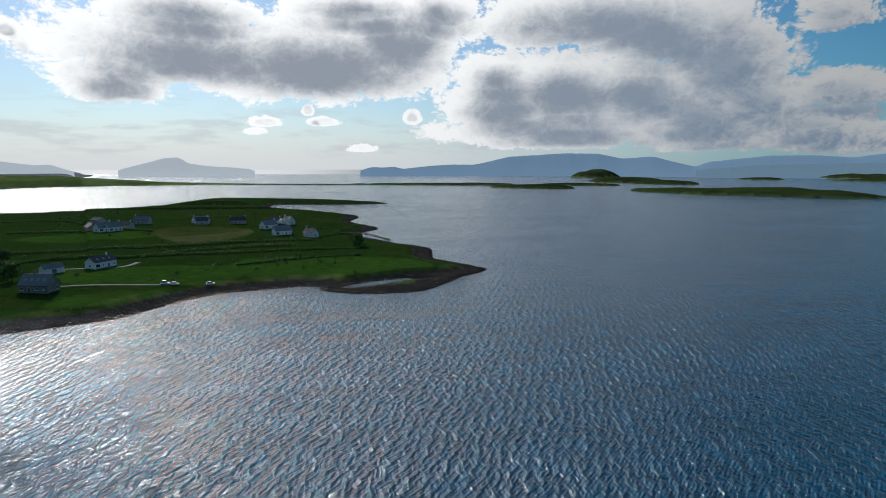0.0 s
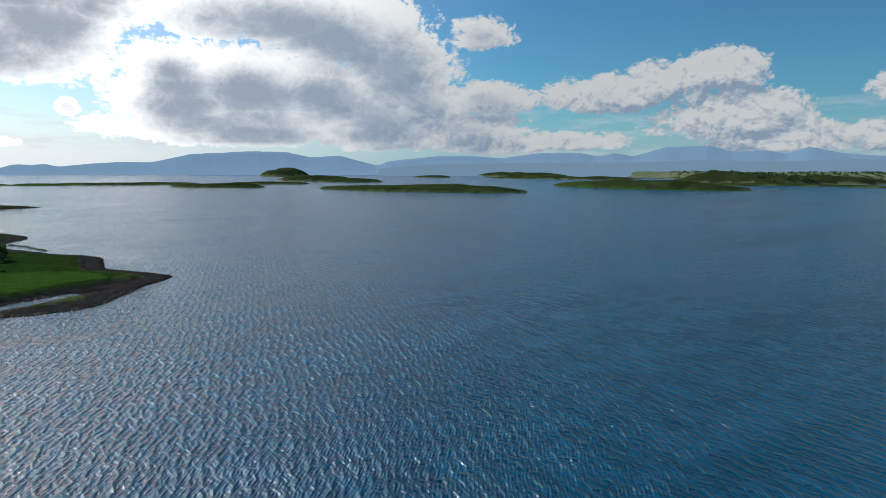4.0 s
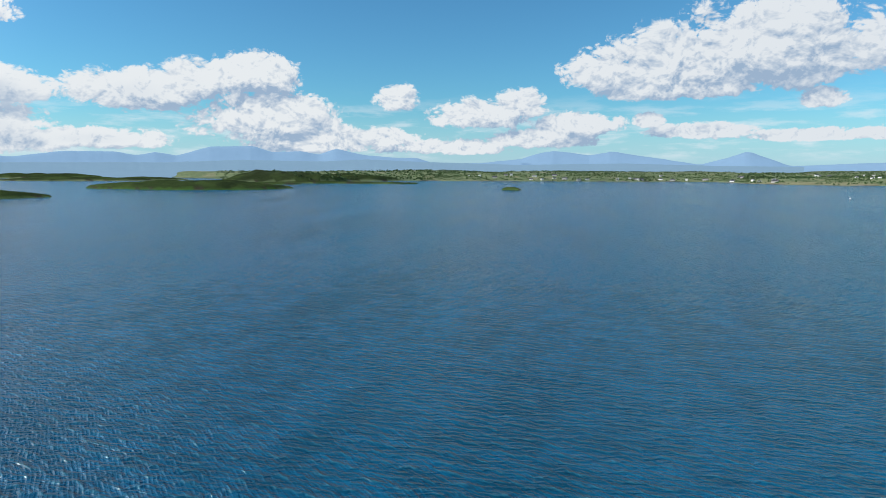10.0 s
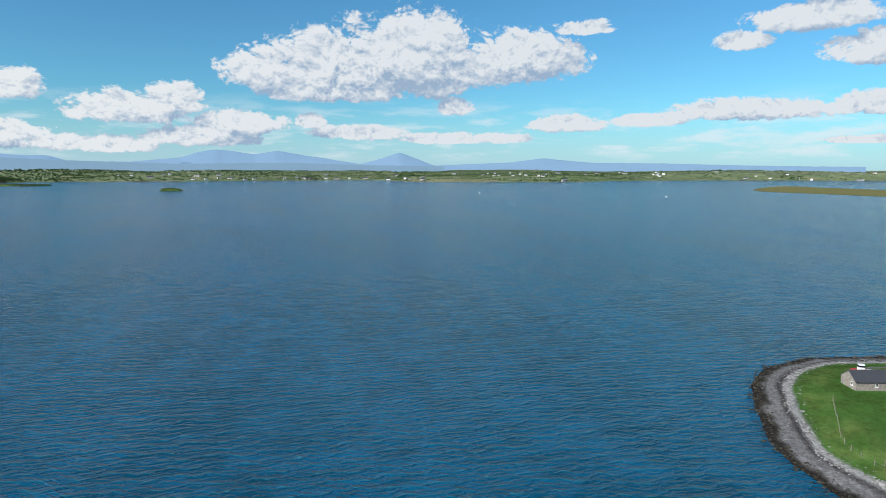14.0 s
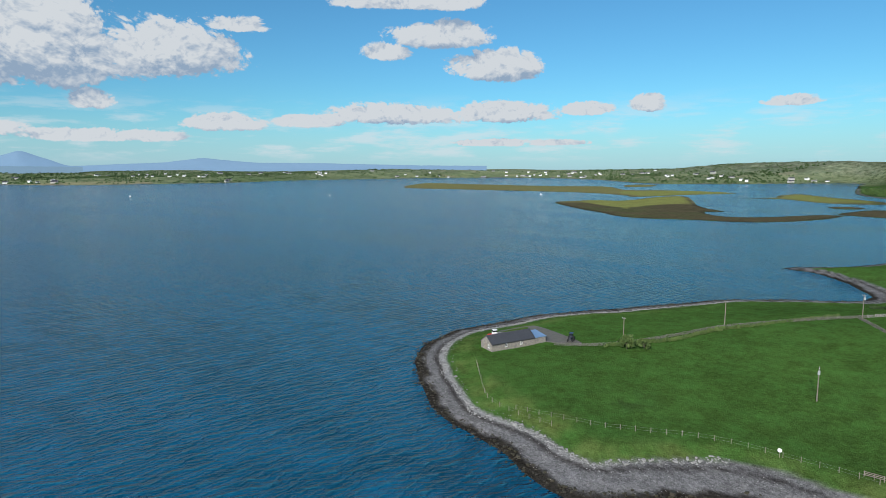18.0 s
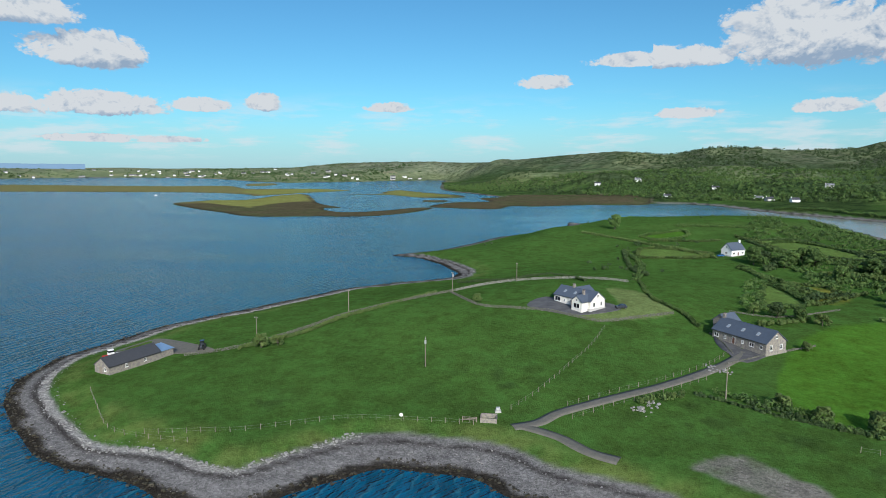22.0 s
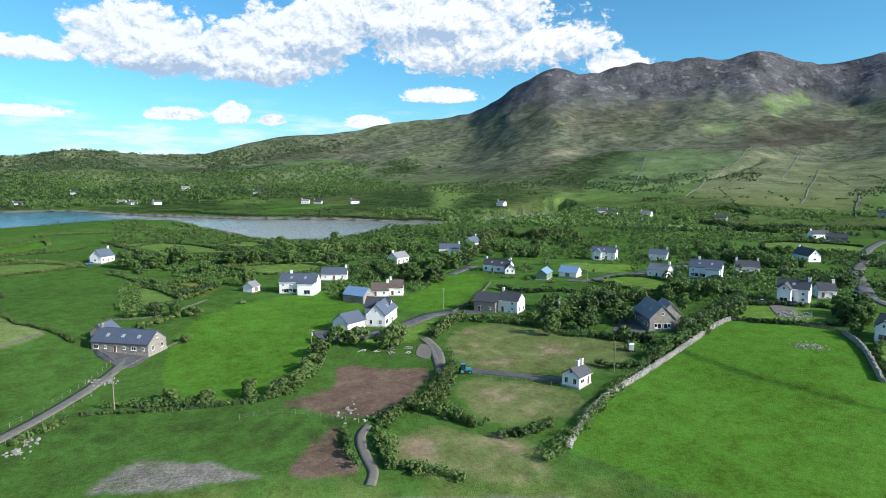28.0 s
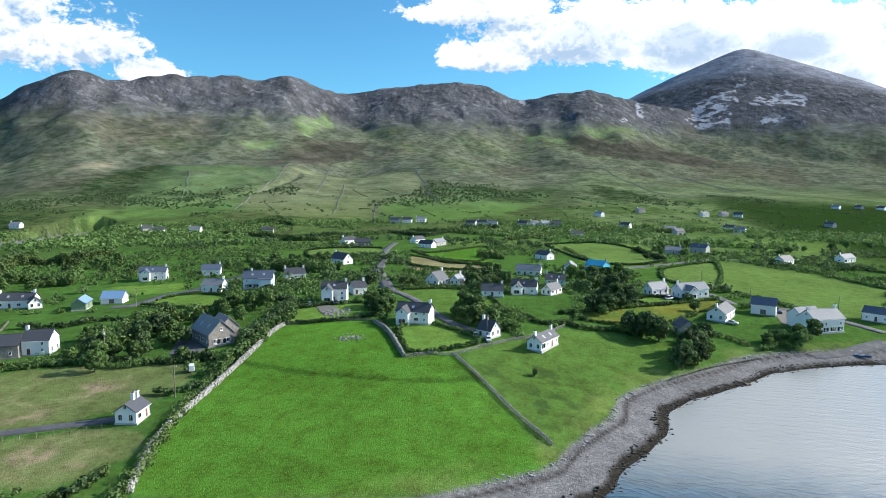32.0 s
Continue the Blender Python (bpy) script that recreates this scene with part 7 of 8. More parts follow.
# single trees and bushes in the fields
for x, y, kind, scale in [(22, -487, 1, 1.35), (-118, -232, 4, 0.9), (-45, -238, 3, 0.8), (-52, -236, 0, 0.75), (-38, -240, 4, 1.0), (-58, -233, 4, 1.0), (-48, -146, 4, 0.75), (-32, -157, 4, 0.7), (-39, -150, 4, 0.8),
                          (-70, -157, 4, 1.1), (-64, -150, 4, 1.0), (-76, -166, 4, 1.2), (-91, -170, 4, 1.5), (-104, -166, 4, 1.3), (-160, -121, 2, 0.8), (112, -160, 4, 1.0), (108, -163, 4, 0.8), (59, -221, 4, 0.8),
                          (-178, -16, 4, 0.5), (-300, -58, 1, 0.9), (-280, -105, 3, 0.8), (-215, -76, 2, 0.8), (-245, 62, 2, 0.6), (-23, -209, 4, 0.6), (-47, -203, 4, 0.7)]:
    tree(x, y, kind, scale)


def hedge(tall, line, k):
    path = rounded(line, 4, closed=False)
    x, y, _ = along(path, 0.7)
    ok = free_all(x, y, -1.5)
    x, y = x[ok], y[ok]
    if len(x) < 3:
        return
    gap = fbm(x, y, 14.0, 2, 77)
    hgt = tall * 1.3 * (0.75 + 0.45 * gap + rng.uniform(-0.15, 0.2, len(x)))
    x, y = x + rng.normal(0, 0.6, len(x)), y + rng.normal(0, 0.6, len(x))
    z = ground_at(x, y)
    r = np.clip(hgt * 0.5, 0.35, 1.6)
    near_ = math.hypot(x.mean(), y.mean()) < 260
    co = leaves(np.stack([x, y, z + r * 0.75], 1), r, 34 if near_ else 18, 0.24 if near_ else 0.4, 0.95, k + 200, 0.55)
    ob = new("hedge", leaf_mesh("hedge", LEAF_BUSH if k % 2 else LEAF, co))
    tagged(ob, "overgrown green field hedge of hawthorn and bramble", "hedge", group="field hedges")


for k, (tall, line) in enumerate(HEDGES):
    hedge(tall, line, k)


def belt(tall, line, k):
    """A row of shrubs and trees of uneven height."""
    path = rounded(line, 4, closed=False)
    gap_ = 0.9 if tall < 3 else 1.6
    x, y, _ = along(path, gap_)
    x, y = np.repeat(x, 2), np.repeat(y, 2)
    x, y = x + rng.normal(0, 0.35 * tall ** 0.8, len(x)), y + rng.normal(0, 0.35 * tall ** 0.8, len(x))
    ok = free_all(x, y, -1.0)
    x, y = x[ok], y[ok]
    if len(x) < 3:
        return
    hgt = tall * np.clip(0.8 + 0.55 * fbm(x, y, 16.0, 2, 78) + rng.uniform(-0.3, 0.3, len(x)), 0.35, 1.4)
    r = np.clip(hgt * 0.42, 0.4, 2.3)
    z = ground_at(x, y)
    far_ = math.hypot(x.mean(), y.mean())
    sets = []
    for i, share in enumerate((1.0, 0.55) if tall > 2.6 else (1.0,)):
        sets.append(leaves(np.stack([x, y, z + hgt * share - r * 0.75], 1), r, 34 if far_ < 260 else 22, 0.27 if far_ < 200 else (0.4 if far_ < 350 else 0.62), 0.9, 500 + k * 3 + i, 0.5))
    label = "belt of rounded green trees and shrubs" if tall > 2.6 else "thick green bramble and hawthorn hedgerow"
    ob = new("tree_belt" if tall > 2.6 else "hedgerow", leaf_mesh("belt", (LEAF, LEAF_BUSH, LEAF_DARK)[k % 3], *sets))
    tagged(ob, label, "trees" if tall > 2.6 else "hedge", kind="stuff")


for k, (tall, line) in enumerate(BELTS):
    belt(tall, line, k)
for k, (_, outline) in enumerate(BACK_FIELDS):
    belt(1.3, outline + outline[:1], k + 90)
for x, y, kind, scale in SINGLE_TREES:
    if free(x, y, -1.0):
        tree(x, y, kind, scale)
for line in HILL_WALLS:
    x, y, head = along(np.array(line, float), 1.6)
    x, y = x + 3.0 * fbm(x, y, 60.0, 2, 79), y + 3.0 * fbm(x, y, 60.0, 2, 80)
    co, faces = stones(x, y, ground_at(x, y) + 0.4, rng.uniform(1.1, 2.0, len(x)), np.radians(head), 0.75)
    tagged(new("stone_wall", quad_mesh("hill_wall", co, faces, M["wall_stone"], smooth=False)), "long grey dry stone wall over the hillside", "wall", group="hill walls")


def scatter(name, count, ring, heads, keep_, size, per, leaf, mat, label, seed, category="bushes", fade=0.0):
    """Far scrub and woods, one mesh of many clumps."""
    g = np.random.default_rng(seed)
    r = np.sqrt(g.uniform(ring[0] ** 2, ring[1] ** 2, count))
    a = np.radians(g.uniform(heads[0], heads[1], count))
    x, y = -np.sin(a) * r, np.cos(a) * r
    z = ground_at(x, y)
    rim = (np.degrees(a) - heads[0]) / max(fade, 0.01), (heads[1] - np.degrees(a)) / max(fade, 0.01)
    thin = fbm(x, y, 90.0, 3, seed + 7) * 0.7 + 0.5 < np.clip(np.minimum(*rim), 0.0, 1.0) * 1.3
    ok = thin & keep_(x, y, z, r) & (on_grid(INLAND_GRID, x, y) > 8) & (z > 1.5)
    x, y, z = x[ok], y[ok], z[ok]
    rad = size * g.uniform(0.5, 1.25, len(x))
    co = leaves(np.stack([x, y, z + rad * 0.6], 1), rad, per, leaf, 0.85, seed, 0.6)
    ob = new(name, leaf_mesh(name, mat, co))
    tagged(ob, label, category, kind="stuff")


clumpy = lambda size, low_, seed: (lambda x, y, z, r: fbm(x, y, size, 3, seed) > low_)
scatter("scrub", 15000, (720, 1400), (60, 160), clumpy(150.0, 0.16, 301), 2.2, 10, 1.0, LEAF_DARK, "dark gorse and bramble scrub over the hill foot", 31, fade=8.0)
scatter("woodland", 4200, (600, 850), (58, 150), clumpy(110.0, -0.1, 302), 3.6, 16, 1.1, LEAF, "belt of green trees round far houses", 32, "trees")
scatter("woodland", 9000, (1120, 1900), (142, 206), clumpy(230.0, 0.02, 303), 4.2, 14, 1.5, LEAF, "green deciduous woods on low hills across the inlet", 33, "trees", 14.0)
scatter("woodland", 7500, (1120, 2300), (150, 200), clumpy(200.0, 0.12, 307), 4.0, 14, 1.5, LEAF_DARK, "darker woods in the folds of low hills", 37, "trees", 10.0)
scatter("scrub", 900, (330, 720), (150, 200), clumpy(60.0, 0.08, 304), 1.5, 14, 0.6, LEAF_DARK, "gorse bushes along the field banks", 34)
scatter("woodland", 9000, (2350, 4300), (200, 312), clumpy(240.0, 0.22, 305), 5.0, 8, 3.4, LEAF_DARK, "far trees and hedges of the low farmland", 35, "trees")
scatter("scrub", 500, (330, 800), (8, 40), clumpy(60.0, 0.12, 306), 1.5, 14, 0.6, LEAF_DARK, "dark bushes on the headland", 36)

def borders(cell_, share, low_, seed):
    """Along the edges of the fields."""
    def keep_(x, y, z, r):
        jx_, jy_ = x + 22 * fbm(x, y, 110.0, 2, 7), y + 22 * fbm(x, y, 110.0, 2, 9)
        u, v = (jx_ * 0.8 + jy_ * 0.6) / cell_ % 1.0, (jy_ * 0.8 - jx_ * 0.6) / (cell_ * 0.7) % 1.0
        return ((u < share) | (v < share * 1.4)) & (fbm(x, y, 90.0, 3, seed) > low_)
    return keep_


scatter("hedgerows", 34000, (640, 1350), (60, 162), borders(95.0, 0.03, -0.15, 321), 1.7, 9, 0.8, LEAF_DARK, "dark hedgerows and walls between hill fields", 61, "hedges")
scatter("hedgerows", 230000, (2350, 4300), (200, 312), borders(95.0, 0.045, -0.25, 322), 3.0, 4, 2.6, LEAF_DARK, "far dark hedgerows of the low farmland", 62, "hedges")

# shrubs and thickets between the gardens
def open_ground(x, y, z, r):
    ok = np.ones(len(x), bool)
    for _, outline in BACK_FIELDS + FIELDS + YARDS:
        ok &= signed(np.array(outline, float), x, y, 60.0) < -0.5
    for hx, hy, room in HOUSE_SPOTS:
        ok &= np.hypot(x - hx, y - hy) > room + 0.5
    for _, width, line in ROADS:
        p = rounded(line, 4, closed=False)
        for a in p:
            ok &= np.hypot(x - a[0], y - a[1]) > width / 2 + 2.0
    return ok


def thicket(low_, size, seed):
    return lambda x, y, z, r: (fbm(x, y, size, 3, seed) > low_) & open_ground(x, y, z, r)


scatter("shrubs", 6500, (185, 330), (92, 172), thicket(0.02, 38.0, 311), 1.35, 24, 0.36, LEAF, "green shrubs and bramble thickets between gardens", 51)
scatter("shrubs", 8000, (300, 600), (62, 172), thicket(0.0, 55.0, 312), 1.9, 20, 0.55, LEAF, "green shrubs and hedges between the houses", 52)
scatter("woodland", 2400, (290, 640), (62, 150), thicket(0.1, 70.0, 313), 3.2, 34, 0.75, LEAF_DARK, "rounded green garden trees among the houses", 53, "trees")
scatter("shrubs", 900, (230, 300), (62, 92), thicket(0.1, 30.0, 314), 1.4, 24, 0.4, LEAF, "green shrubs behind the bay", 54)

# ---- stones of the beach ----
def beach_stones(name, count, low_, high_, size, mat, label, seed, heads=(0, 360), reach=(80, 330)):
    g = np.random.default_rng(seed)
    n_ = count * 60
    r = np.sqrt(g.uniform(reach[0] ** 2, reach[1] ** 2, n_))
    a = np.radians(g.uniform(heads[0], heads[1], n_))
    x, y = -np.sin(a) * r, np.cos(a) * r
    d = on_grid(INLAND_GRID, x, y) + (4.0 * step(x, 60, 105) if low_ > 9 else 0.0) + 1.2 * fbm(x, y, 9.0, 2, seed)
    ok = (d > low_) & (d < high_)
    x, y = x[ok][:count], y[ok][:count]
    z = ground_at(x, y)
    s = size * np.exp(g.normal(0, 0.4, len(x)))
    co, faces = stones(x, y, z + s * 0.12, s, g.uniform(0, 6.28, len(x)), 0.55)
    tagged(new(name, quad_mesh(name, co, faces, M[mat], smooth=False)), label, "stones", kind="stuff")


beach_stones("beach_stones", 5200, 2.5, 11.5, 0.17, "rock", "grey rounded stones of the shingle beach", 41)
beach_stones("storm_bank", 1300, 11.2, 13.4, 0.34, "pale_rock", "pale storm bank of larger stones", 42, (206, 252))
beach_stones("storm_bank", 600, 11.2, 13.4, 0.34, "pale_rock", "pale storm bank of larger stones", 43, (60, 100))
beach_stones("seaweed", 5200, -1.6, 3.4, 0.36, "weed", "dark wet seaweed on stones at the water line", 44)

# ---- small things ----
def car(x, y, turn, paint, words, van=False):
    z = ground_at(x, y)[0] + 0.2
    root = thing("car", x, y, z, turn, f"{words} parked on the ground", "car", "parked cars")
    hgt = 0.35 if not van else 0.5
    ring = lambda k, zz, inset: [(sx * (2.1 - inset), sy * (0.86 - k), zz) for sx, sy in ((-1, -1), (1, -1), (1, 1), (-1, 1))]
    part("body", Shape().loft([ring(0.06, 0.28, 0.05), ring(0.0, 0.5, 0.0), ring(0.02, 0.86, 0.06), ring(0.1, 0.92, 0.2)]), M[paint], root, bevel=0.03)
    top = 1.45 if not van else 1.9
    part("cabin", Shape().add([(-1.7, -0.72, 0.9), (1.0, -0.72, 0.9), (1.0, 0.72, 0.9), (-1.7, 0.72, 0.9), (-1.3, -0.6, top), (0.35, -0.6, top), (0.35, 0.6, top), (-1.3, 0.6, top)],
                              [(0, 1, 5, 4), (1, 2, 6, 5), (2, 3, 7, 6), (3, 0, 4, 7), (4, 5, 6, 7)]), M["glass"], root)
    part("roof", Shape().box((-0.47, 0, top + 0.02), (1.6, 1.18, 0.06)), M[paint], root, bevel=0.02)
    for sx in (-1.3, 1.3):
        for sy in (-0.8, 0.8):
            wheel = part("wheel", Shape().tube((0, -0.1, 0), (0, 0.1, 0), 0.32, sides=14), M["rubber"], root, at=(sx, sy, 0.14))
            part("rim", Shape().tube((0, -0.11, 0), (0, 0.11, 0), 0.19, sides=10), M["steel"], wheel)
    for sy in (-0.6, 0.6):
        part("headlight", Shape().box((2.02, sy, 0.66), (0.1, 0.3, 0.14)), M["plastic"], root)
        part("tail_light", Shape().box((-2.03, sy, 0.7), (0.08, 0.22, 0.16)), M["red"], root)


for spec in [(-233, -114, 40, "car_silver", "silver hatchback"), (-238, -105, 20, "car_dark", "dark saloon car"), (-274, -97, 70, "car_dark", "dark car"), (-113, -187, 30, "car_silver", "silver car"),
             (-206, -39, 10, "car_white", "white car"), (-203, -34, 15, "car_white", "white car"), (-266, 55, 60, "car_white", "white car"), (-305, 35, 130, "car_white", "white van", True),
             (-135, 296, 5, "car_white", "white van", True), (-130, 295, 5, "car_white", "white car"), (-115, 301, 20, "car_silver", "silver car"), (-42, -386, 20, "car_blue", "blue car"), (7, -226, 30, "car_dark", "dark car")]:
    car(*spec)


def trailer(x, y, turn):
    root = thing("horse_trailer", x, y, ground_at(x, y)[0], turn, "small pale grey livestock trailer standing on grass", "trailer")
    part("box_body", Shape().box((0, 0, 1.35), (2.6, 1.5, 1.7), top=0.96), M["plastic"], root, bevel=0.06)
    part("vent_strip", Shape().box((0, 0, 1.75), (2.2, 1.52, 0.25)), M["dark_frame"], root)
    part("drawbar", Shape().tube((1.2, 0, 0.5), (2.4, 0, 0.45), 0.05), M["steel"], root)
    for sx in (-0.4, 0.4):
        for sy in (-0.8, 0.8):
            part("wheel", Shape().tube((sx, sy - 0.08, 0.3), (sx, sy + 0.08, 0.3), 0.3, sides=12), M["rubber"], root)


trailer(-152, -112, 35)


def tractor(x, y, turn, paint, words):
    root = thing("tractor", x, y, ground_at(x, y)[0] + 0.15, turn, words, "tractor")
    part("bonnet", Shape().box((0.9, 0, 1.15), (1.7, 0.75, 0.7), top=0.92), M[paint], root, bevel=0.05)
    part("cab", Shape().box((-0.5, 0, 1.9), (1.3, 1.3, 1.3), top=0.88), M["glass"], root)
    part("cab_roof", Shape().box((-0.5, 0, 2.6), (1.4, 1.4, 0.14)), M[paint], root, bevel=0.03)
    part("chassis", Shape().box((0.2, 0, 0.75), (2.8, 0.6, 0.4)), M["dark_frame"], root)
    for sx, r in ((-0.8, 0.78), (1.3, 0.5)):
        for sy in (-0.8, 0.8):
            wheel = part("wheel", Shape().tube((sx, sy - 0.2, r - 0.1), (sx, sy + 0.2, r - 0.1), r, sides=16), M["rubber"], root)
            part("rim", Shape().tube((sx, sy - 0.21, r - 0.1), (sx, sy + 0.21, r - 0.1), r * 0.55, sides=12), M[paint], wheel)


tractor(131, -156, 120, "car_dark", "dark old tractor on a gravel yard")
tractor(-292, 78, 40, "car_blue", "blue tractor beside a slate-roofed shed")
tractor(-102, -129, 150, "teal", "small teal tractor beside a drive")


def boat(x, y, turn, length, hull, words, cabin=True, afloat=False):
    z = 0.0 if afloat else ground_at(x, y)[0] + 0.1
    root = thing("boat", x, y, z, turn, words, "boat")
    rings = []
    for k in np.linspace(0, 1, 8):
        w = length * 0.16 * (1 - max(0, (k - 0.45) / 0.55) ** 2.2)
        sheer = 0.16 * length * (0.8 + 0.45 * k ** 2)
        xx = (k - 0.5) * length
        rings.append([(xx, 0, 0.0 + 0.25 * k ** 4), (xx, w * 0.7 + 0.01, 0.18), (xx, w + 0.012, sheer), (xx, w * 0.86 + 0.011, sheer), (xx, 0, sheer * 0.75), (xx, -w * 0.86 - 0.011, sheer), (xx, -w - 0.012, sheer), (xx, -w * 0.7 - 0.01, 0.18)])
    part("hull", Shape().loft(rings), M[hull], root)
    part("gunwale", Shape().tube((-length / 2, length * 0.155, length * 0.13), (length * 0.05, length * 0.16, length * 0.15), 0.07).tube((-length / 2, -length * 0.155, length * 0.13), (length * 0.05, -length * 0.16, length * 0.15), 0.07), M["hull_white"], root)
    if cabin:
        house_ = part("wheelhouse", Shape().box((length * 0.1, 0, length * 0.13 + 0.9), (length * 0.26, length * 0.2, 1.8), top=0.86), M["hull_white"], root, bevel=0.05)
        part("cabin_window", Shape().box((length * 0.1, 0, length * 0.13 + 1.25), (length * 0.25, length * 0.205, 0.5), top=0.93), M["glass"], house_)
        part("mast", Shape().tube((0, 0, length * 0.13 + 1.6), (0, 0, length * 0.13 + 3.2), 0.04), M["steel"], root)


boat(151, -141, 70, 6.5, "red", "red and white fishing boat laid up beside a barn")
boat(1454, -289, 170, 11.0, "hull_white", "white cabin cruiser under way on the bay", afloat=True)
boat(-240, 92, 60, 5.0, "hull_blue", "blue open boat drawn up above the shingle", cabin=False)
for k, (x, y) in enumerate([(1240, -650), (980, -1050), (1500, -2300)]):
    boat(x, y, 40 * k, 6.0, "hull_white", "small white boat moored on the bay", afloat=True)


def barn():
    """Old stone barn on the point with a blue sheet-roofed lean-to."""
    a, b = Vector((139.0, -129.0)), Vector((136.5, -145.5))
    mid, turn = (a + b) / 2 + Vector((3.2, 0.4)), math.degrees(math.atan2(b.y - a.y, b.x - a.x))
    z = ground_at(mid.x, mid.y)[0]
    root = thing("barn", mid.x, mid.y, z, turn, "long stone barn with a dark slate roof on the point", "barn")
    length = (b - a).length
    wing(root, length, 6.2, 2.3, "s", "d", pitch=35, over=0.2)
    part("door", Shape().box((0, 0, 1.05), (2.2, 0.1, 2.1)), M["wood_grey"], root, at=(2.0, 3.15, 0))
    part("door", Shape().box((0, 0, 1.0), (1.0, 0.1, 2.0)), M["wood_grey"], root, at=(-length / 2 - 0.05, 0.5, 0), turn=90)
    window(root, "small", -3.0, -3.13, 1.5, 0), window(root, "small", 3.0, -3.13, 1.5, 0), window(root, "small", -length / 2 - 0.03, -1.5, 1.5, -90)
    end = Vector((mid.x, mid.y)) + (b - a).normalized() * (length / 2 + 2.6)
    shed_ = thing("lean_to_shed", end.x, end.y, ground_at(end.x, end.y)[0], turn, "low lean-to shed with a blue corrugated roof beside the barn", "shed")
    part("wall", Shape().box((0, 0, 0.9), (4.6, 5.4, 2.4)), M["stone"], shed_)
    for i in range(6):
        part("roof_sheet", Shape().slab((-2.5 + i * 0.84, -3.0, 2.15), (-1.62 + i * 0.84, -3.0, 2.15), (-1.62 + i * 0.84, 3.0, 3.0), (-2.5 + i * 0.84, 3.0, 3.0), 0.05), M["metal_blue"], shed_, at=(0, 0, 0.01 * (i % 2)))
    part("door", Shape().box((0, 0, 0.95), (1.6, 0.08, 1.9)), M["wood_grey"], shed_, at=(0, 2.75, 0))


barn()


def sheep_pen(x, y, turn):
    """Concrete pen with gates at the end of the track."""
    root = thing("stock_pen", x, y, ground_at(x, y)[0], turn, "small concrete stock pen with timber rails beside the track", "pen")
    for cx, cy, sx, sy in ((0, -1.4, 3.6, 0.2), (0, 1.4, 3.6, 0.2), (-1.8, 0, 0.2, 3.0), (1.8, -0.8, 0.2, 1.2)):
        part("pen_wall", Shape().box((cx, cy, 0.45), (sx, sy, 1.2)), M["stone"], root)
    for zz in (0.5, 0.8, 1.1):
        part("rail", Shape().box((4.2, 1.4, zz), (3.4, 0.06, 0.12)), M["wood_grey"], root)
    for xx in (2.7, 4.2, 5.8):
        part("post", POST, None, root, at=(xx, 1.45, 0))


sheep_pen(32, -131, 10)
tank = thing("water_tank", 31, -136, ground_at(31, -136)[0], 20, "small pale plastic water tank on a block", "tank")
part("tank_body", Shape().box((0, 0, 0.9), (1.0, 0.7, 0.7), top=0.94), M["metal_grey"], tank, bevel=0.06)
part("block", Shape().box((0, 0, 0.2), (1.4, 1.0, 0.6)), M["grey_render"], tank)
board = thing("notice_board", 51, -125, ground_at(51, -125)[0], 15, "small round white sign on a post at the shore", "sign")
part("sign_post", Shape().tube((0, 0, -0.3), (0, 0, 1.3), 0.05), M["wood_grey"], board)
part("sign_plate", Shape().tube((0, -0.03, 1.5), (0, 0.03, 1.5), 0.42, sides=16), M["hull_white"], board)


LOOSE_STONE = {}
for mat_ in ("wall_stone", "pale_rock"):
    for k in range(4):
        one = np.zeros(1)
        co_, faces_ = stones(one, one, one, one + 1.0, one + k, 0.6)
        LOOSE_STONE[mat_, k] = quad_mesh("stone", co_, faces_, M[mat_], smooth=False)


def heap(x, y, spread, count, mat, words, name, size=0.5):
    """Loose stones lying on the ground, each a piece of its own."""
    g = np.random.default_rng(int(abs(x) * 7 + abs(y)))
    xs, ys = g.normal(0, spread, count), g.normal(0, spread, count)
    s = size * np.exp(g.normal(0, 0.35, count))
    z0 = ground_at(x, y)[0]
    zs = ground_at(x + xs, y + ys) - z0 + s * 0.15
    root = thing(name, x, y, z0, 0, words, "stones")
    for i in range(count):
        p = part("stone", LOOSE_STONE[mat, i % 4], None, root, at=(xs[i], ys[i], zs[i]), turn=float(g.uniform(0, 360)))
        p.scale = (float(s[i]),) * 3


heap(-193, -80, 2.4, 60, "wall_stone", "low ring of stones in the pasture", "stone_heap")
heap(0, -146, 1.2, 20, "wall_stone", "pale boulders beside the track", "stone_heap", 0.5)
heap(-3, -150, 1.2, 18, "pale_rock", "pale boulders beside the track", "stone_heap", 0.45)
heap(-20, -178, 2.0, 24, "pale_rock", "pale stones at the field corner", "stone_heap", 0.6)
heap(-66, -124, 3.0, 20, "wall_stone", "scattered grey stones on rough ground", "stone_heap", 0.6)
heap(-225, -98, 3.0, 70, "wall_stone", "stone bank at a garden edge", "stone_heap", 0.7)
for k, (x, y, turn) in enumerate([(-92, -160, 20), (-95, -156, 70), (-99, -153, 10), (-102, -157, 120), (-89, -163, 45), (-97, -160, 160)]):
    pile = thing("timber_pile", x, y, ground_at(x, y)[0], turn, "loose pile of grey timber and scrap on rough ground", "timber", "scrap heaps")
    for i in range(5):
        part("plank", Shape().box((0, (i - 2) * 0.35, 0.15 + 0.12 * (i % 3)), (3.0 - 0.3 * i, 0.2, 0.1), turn=float(rng.normal(0, 18))), M["wood_grey" if i % 2 else "grey_render"], pile)

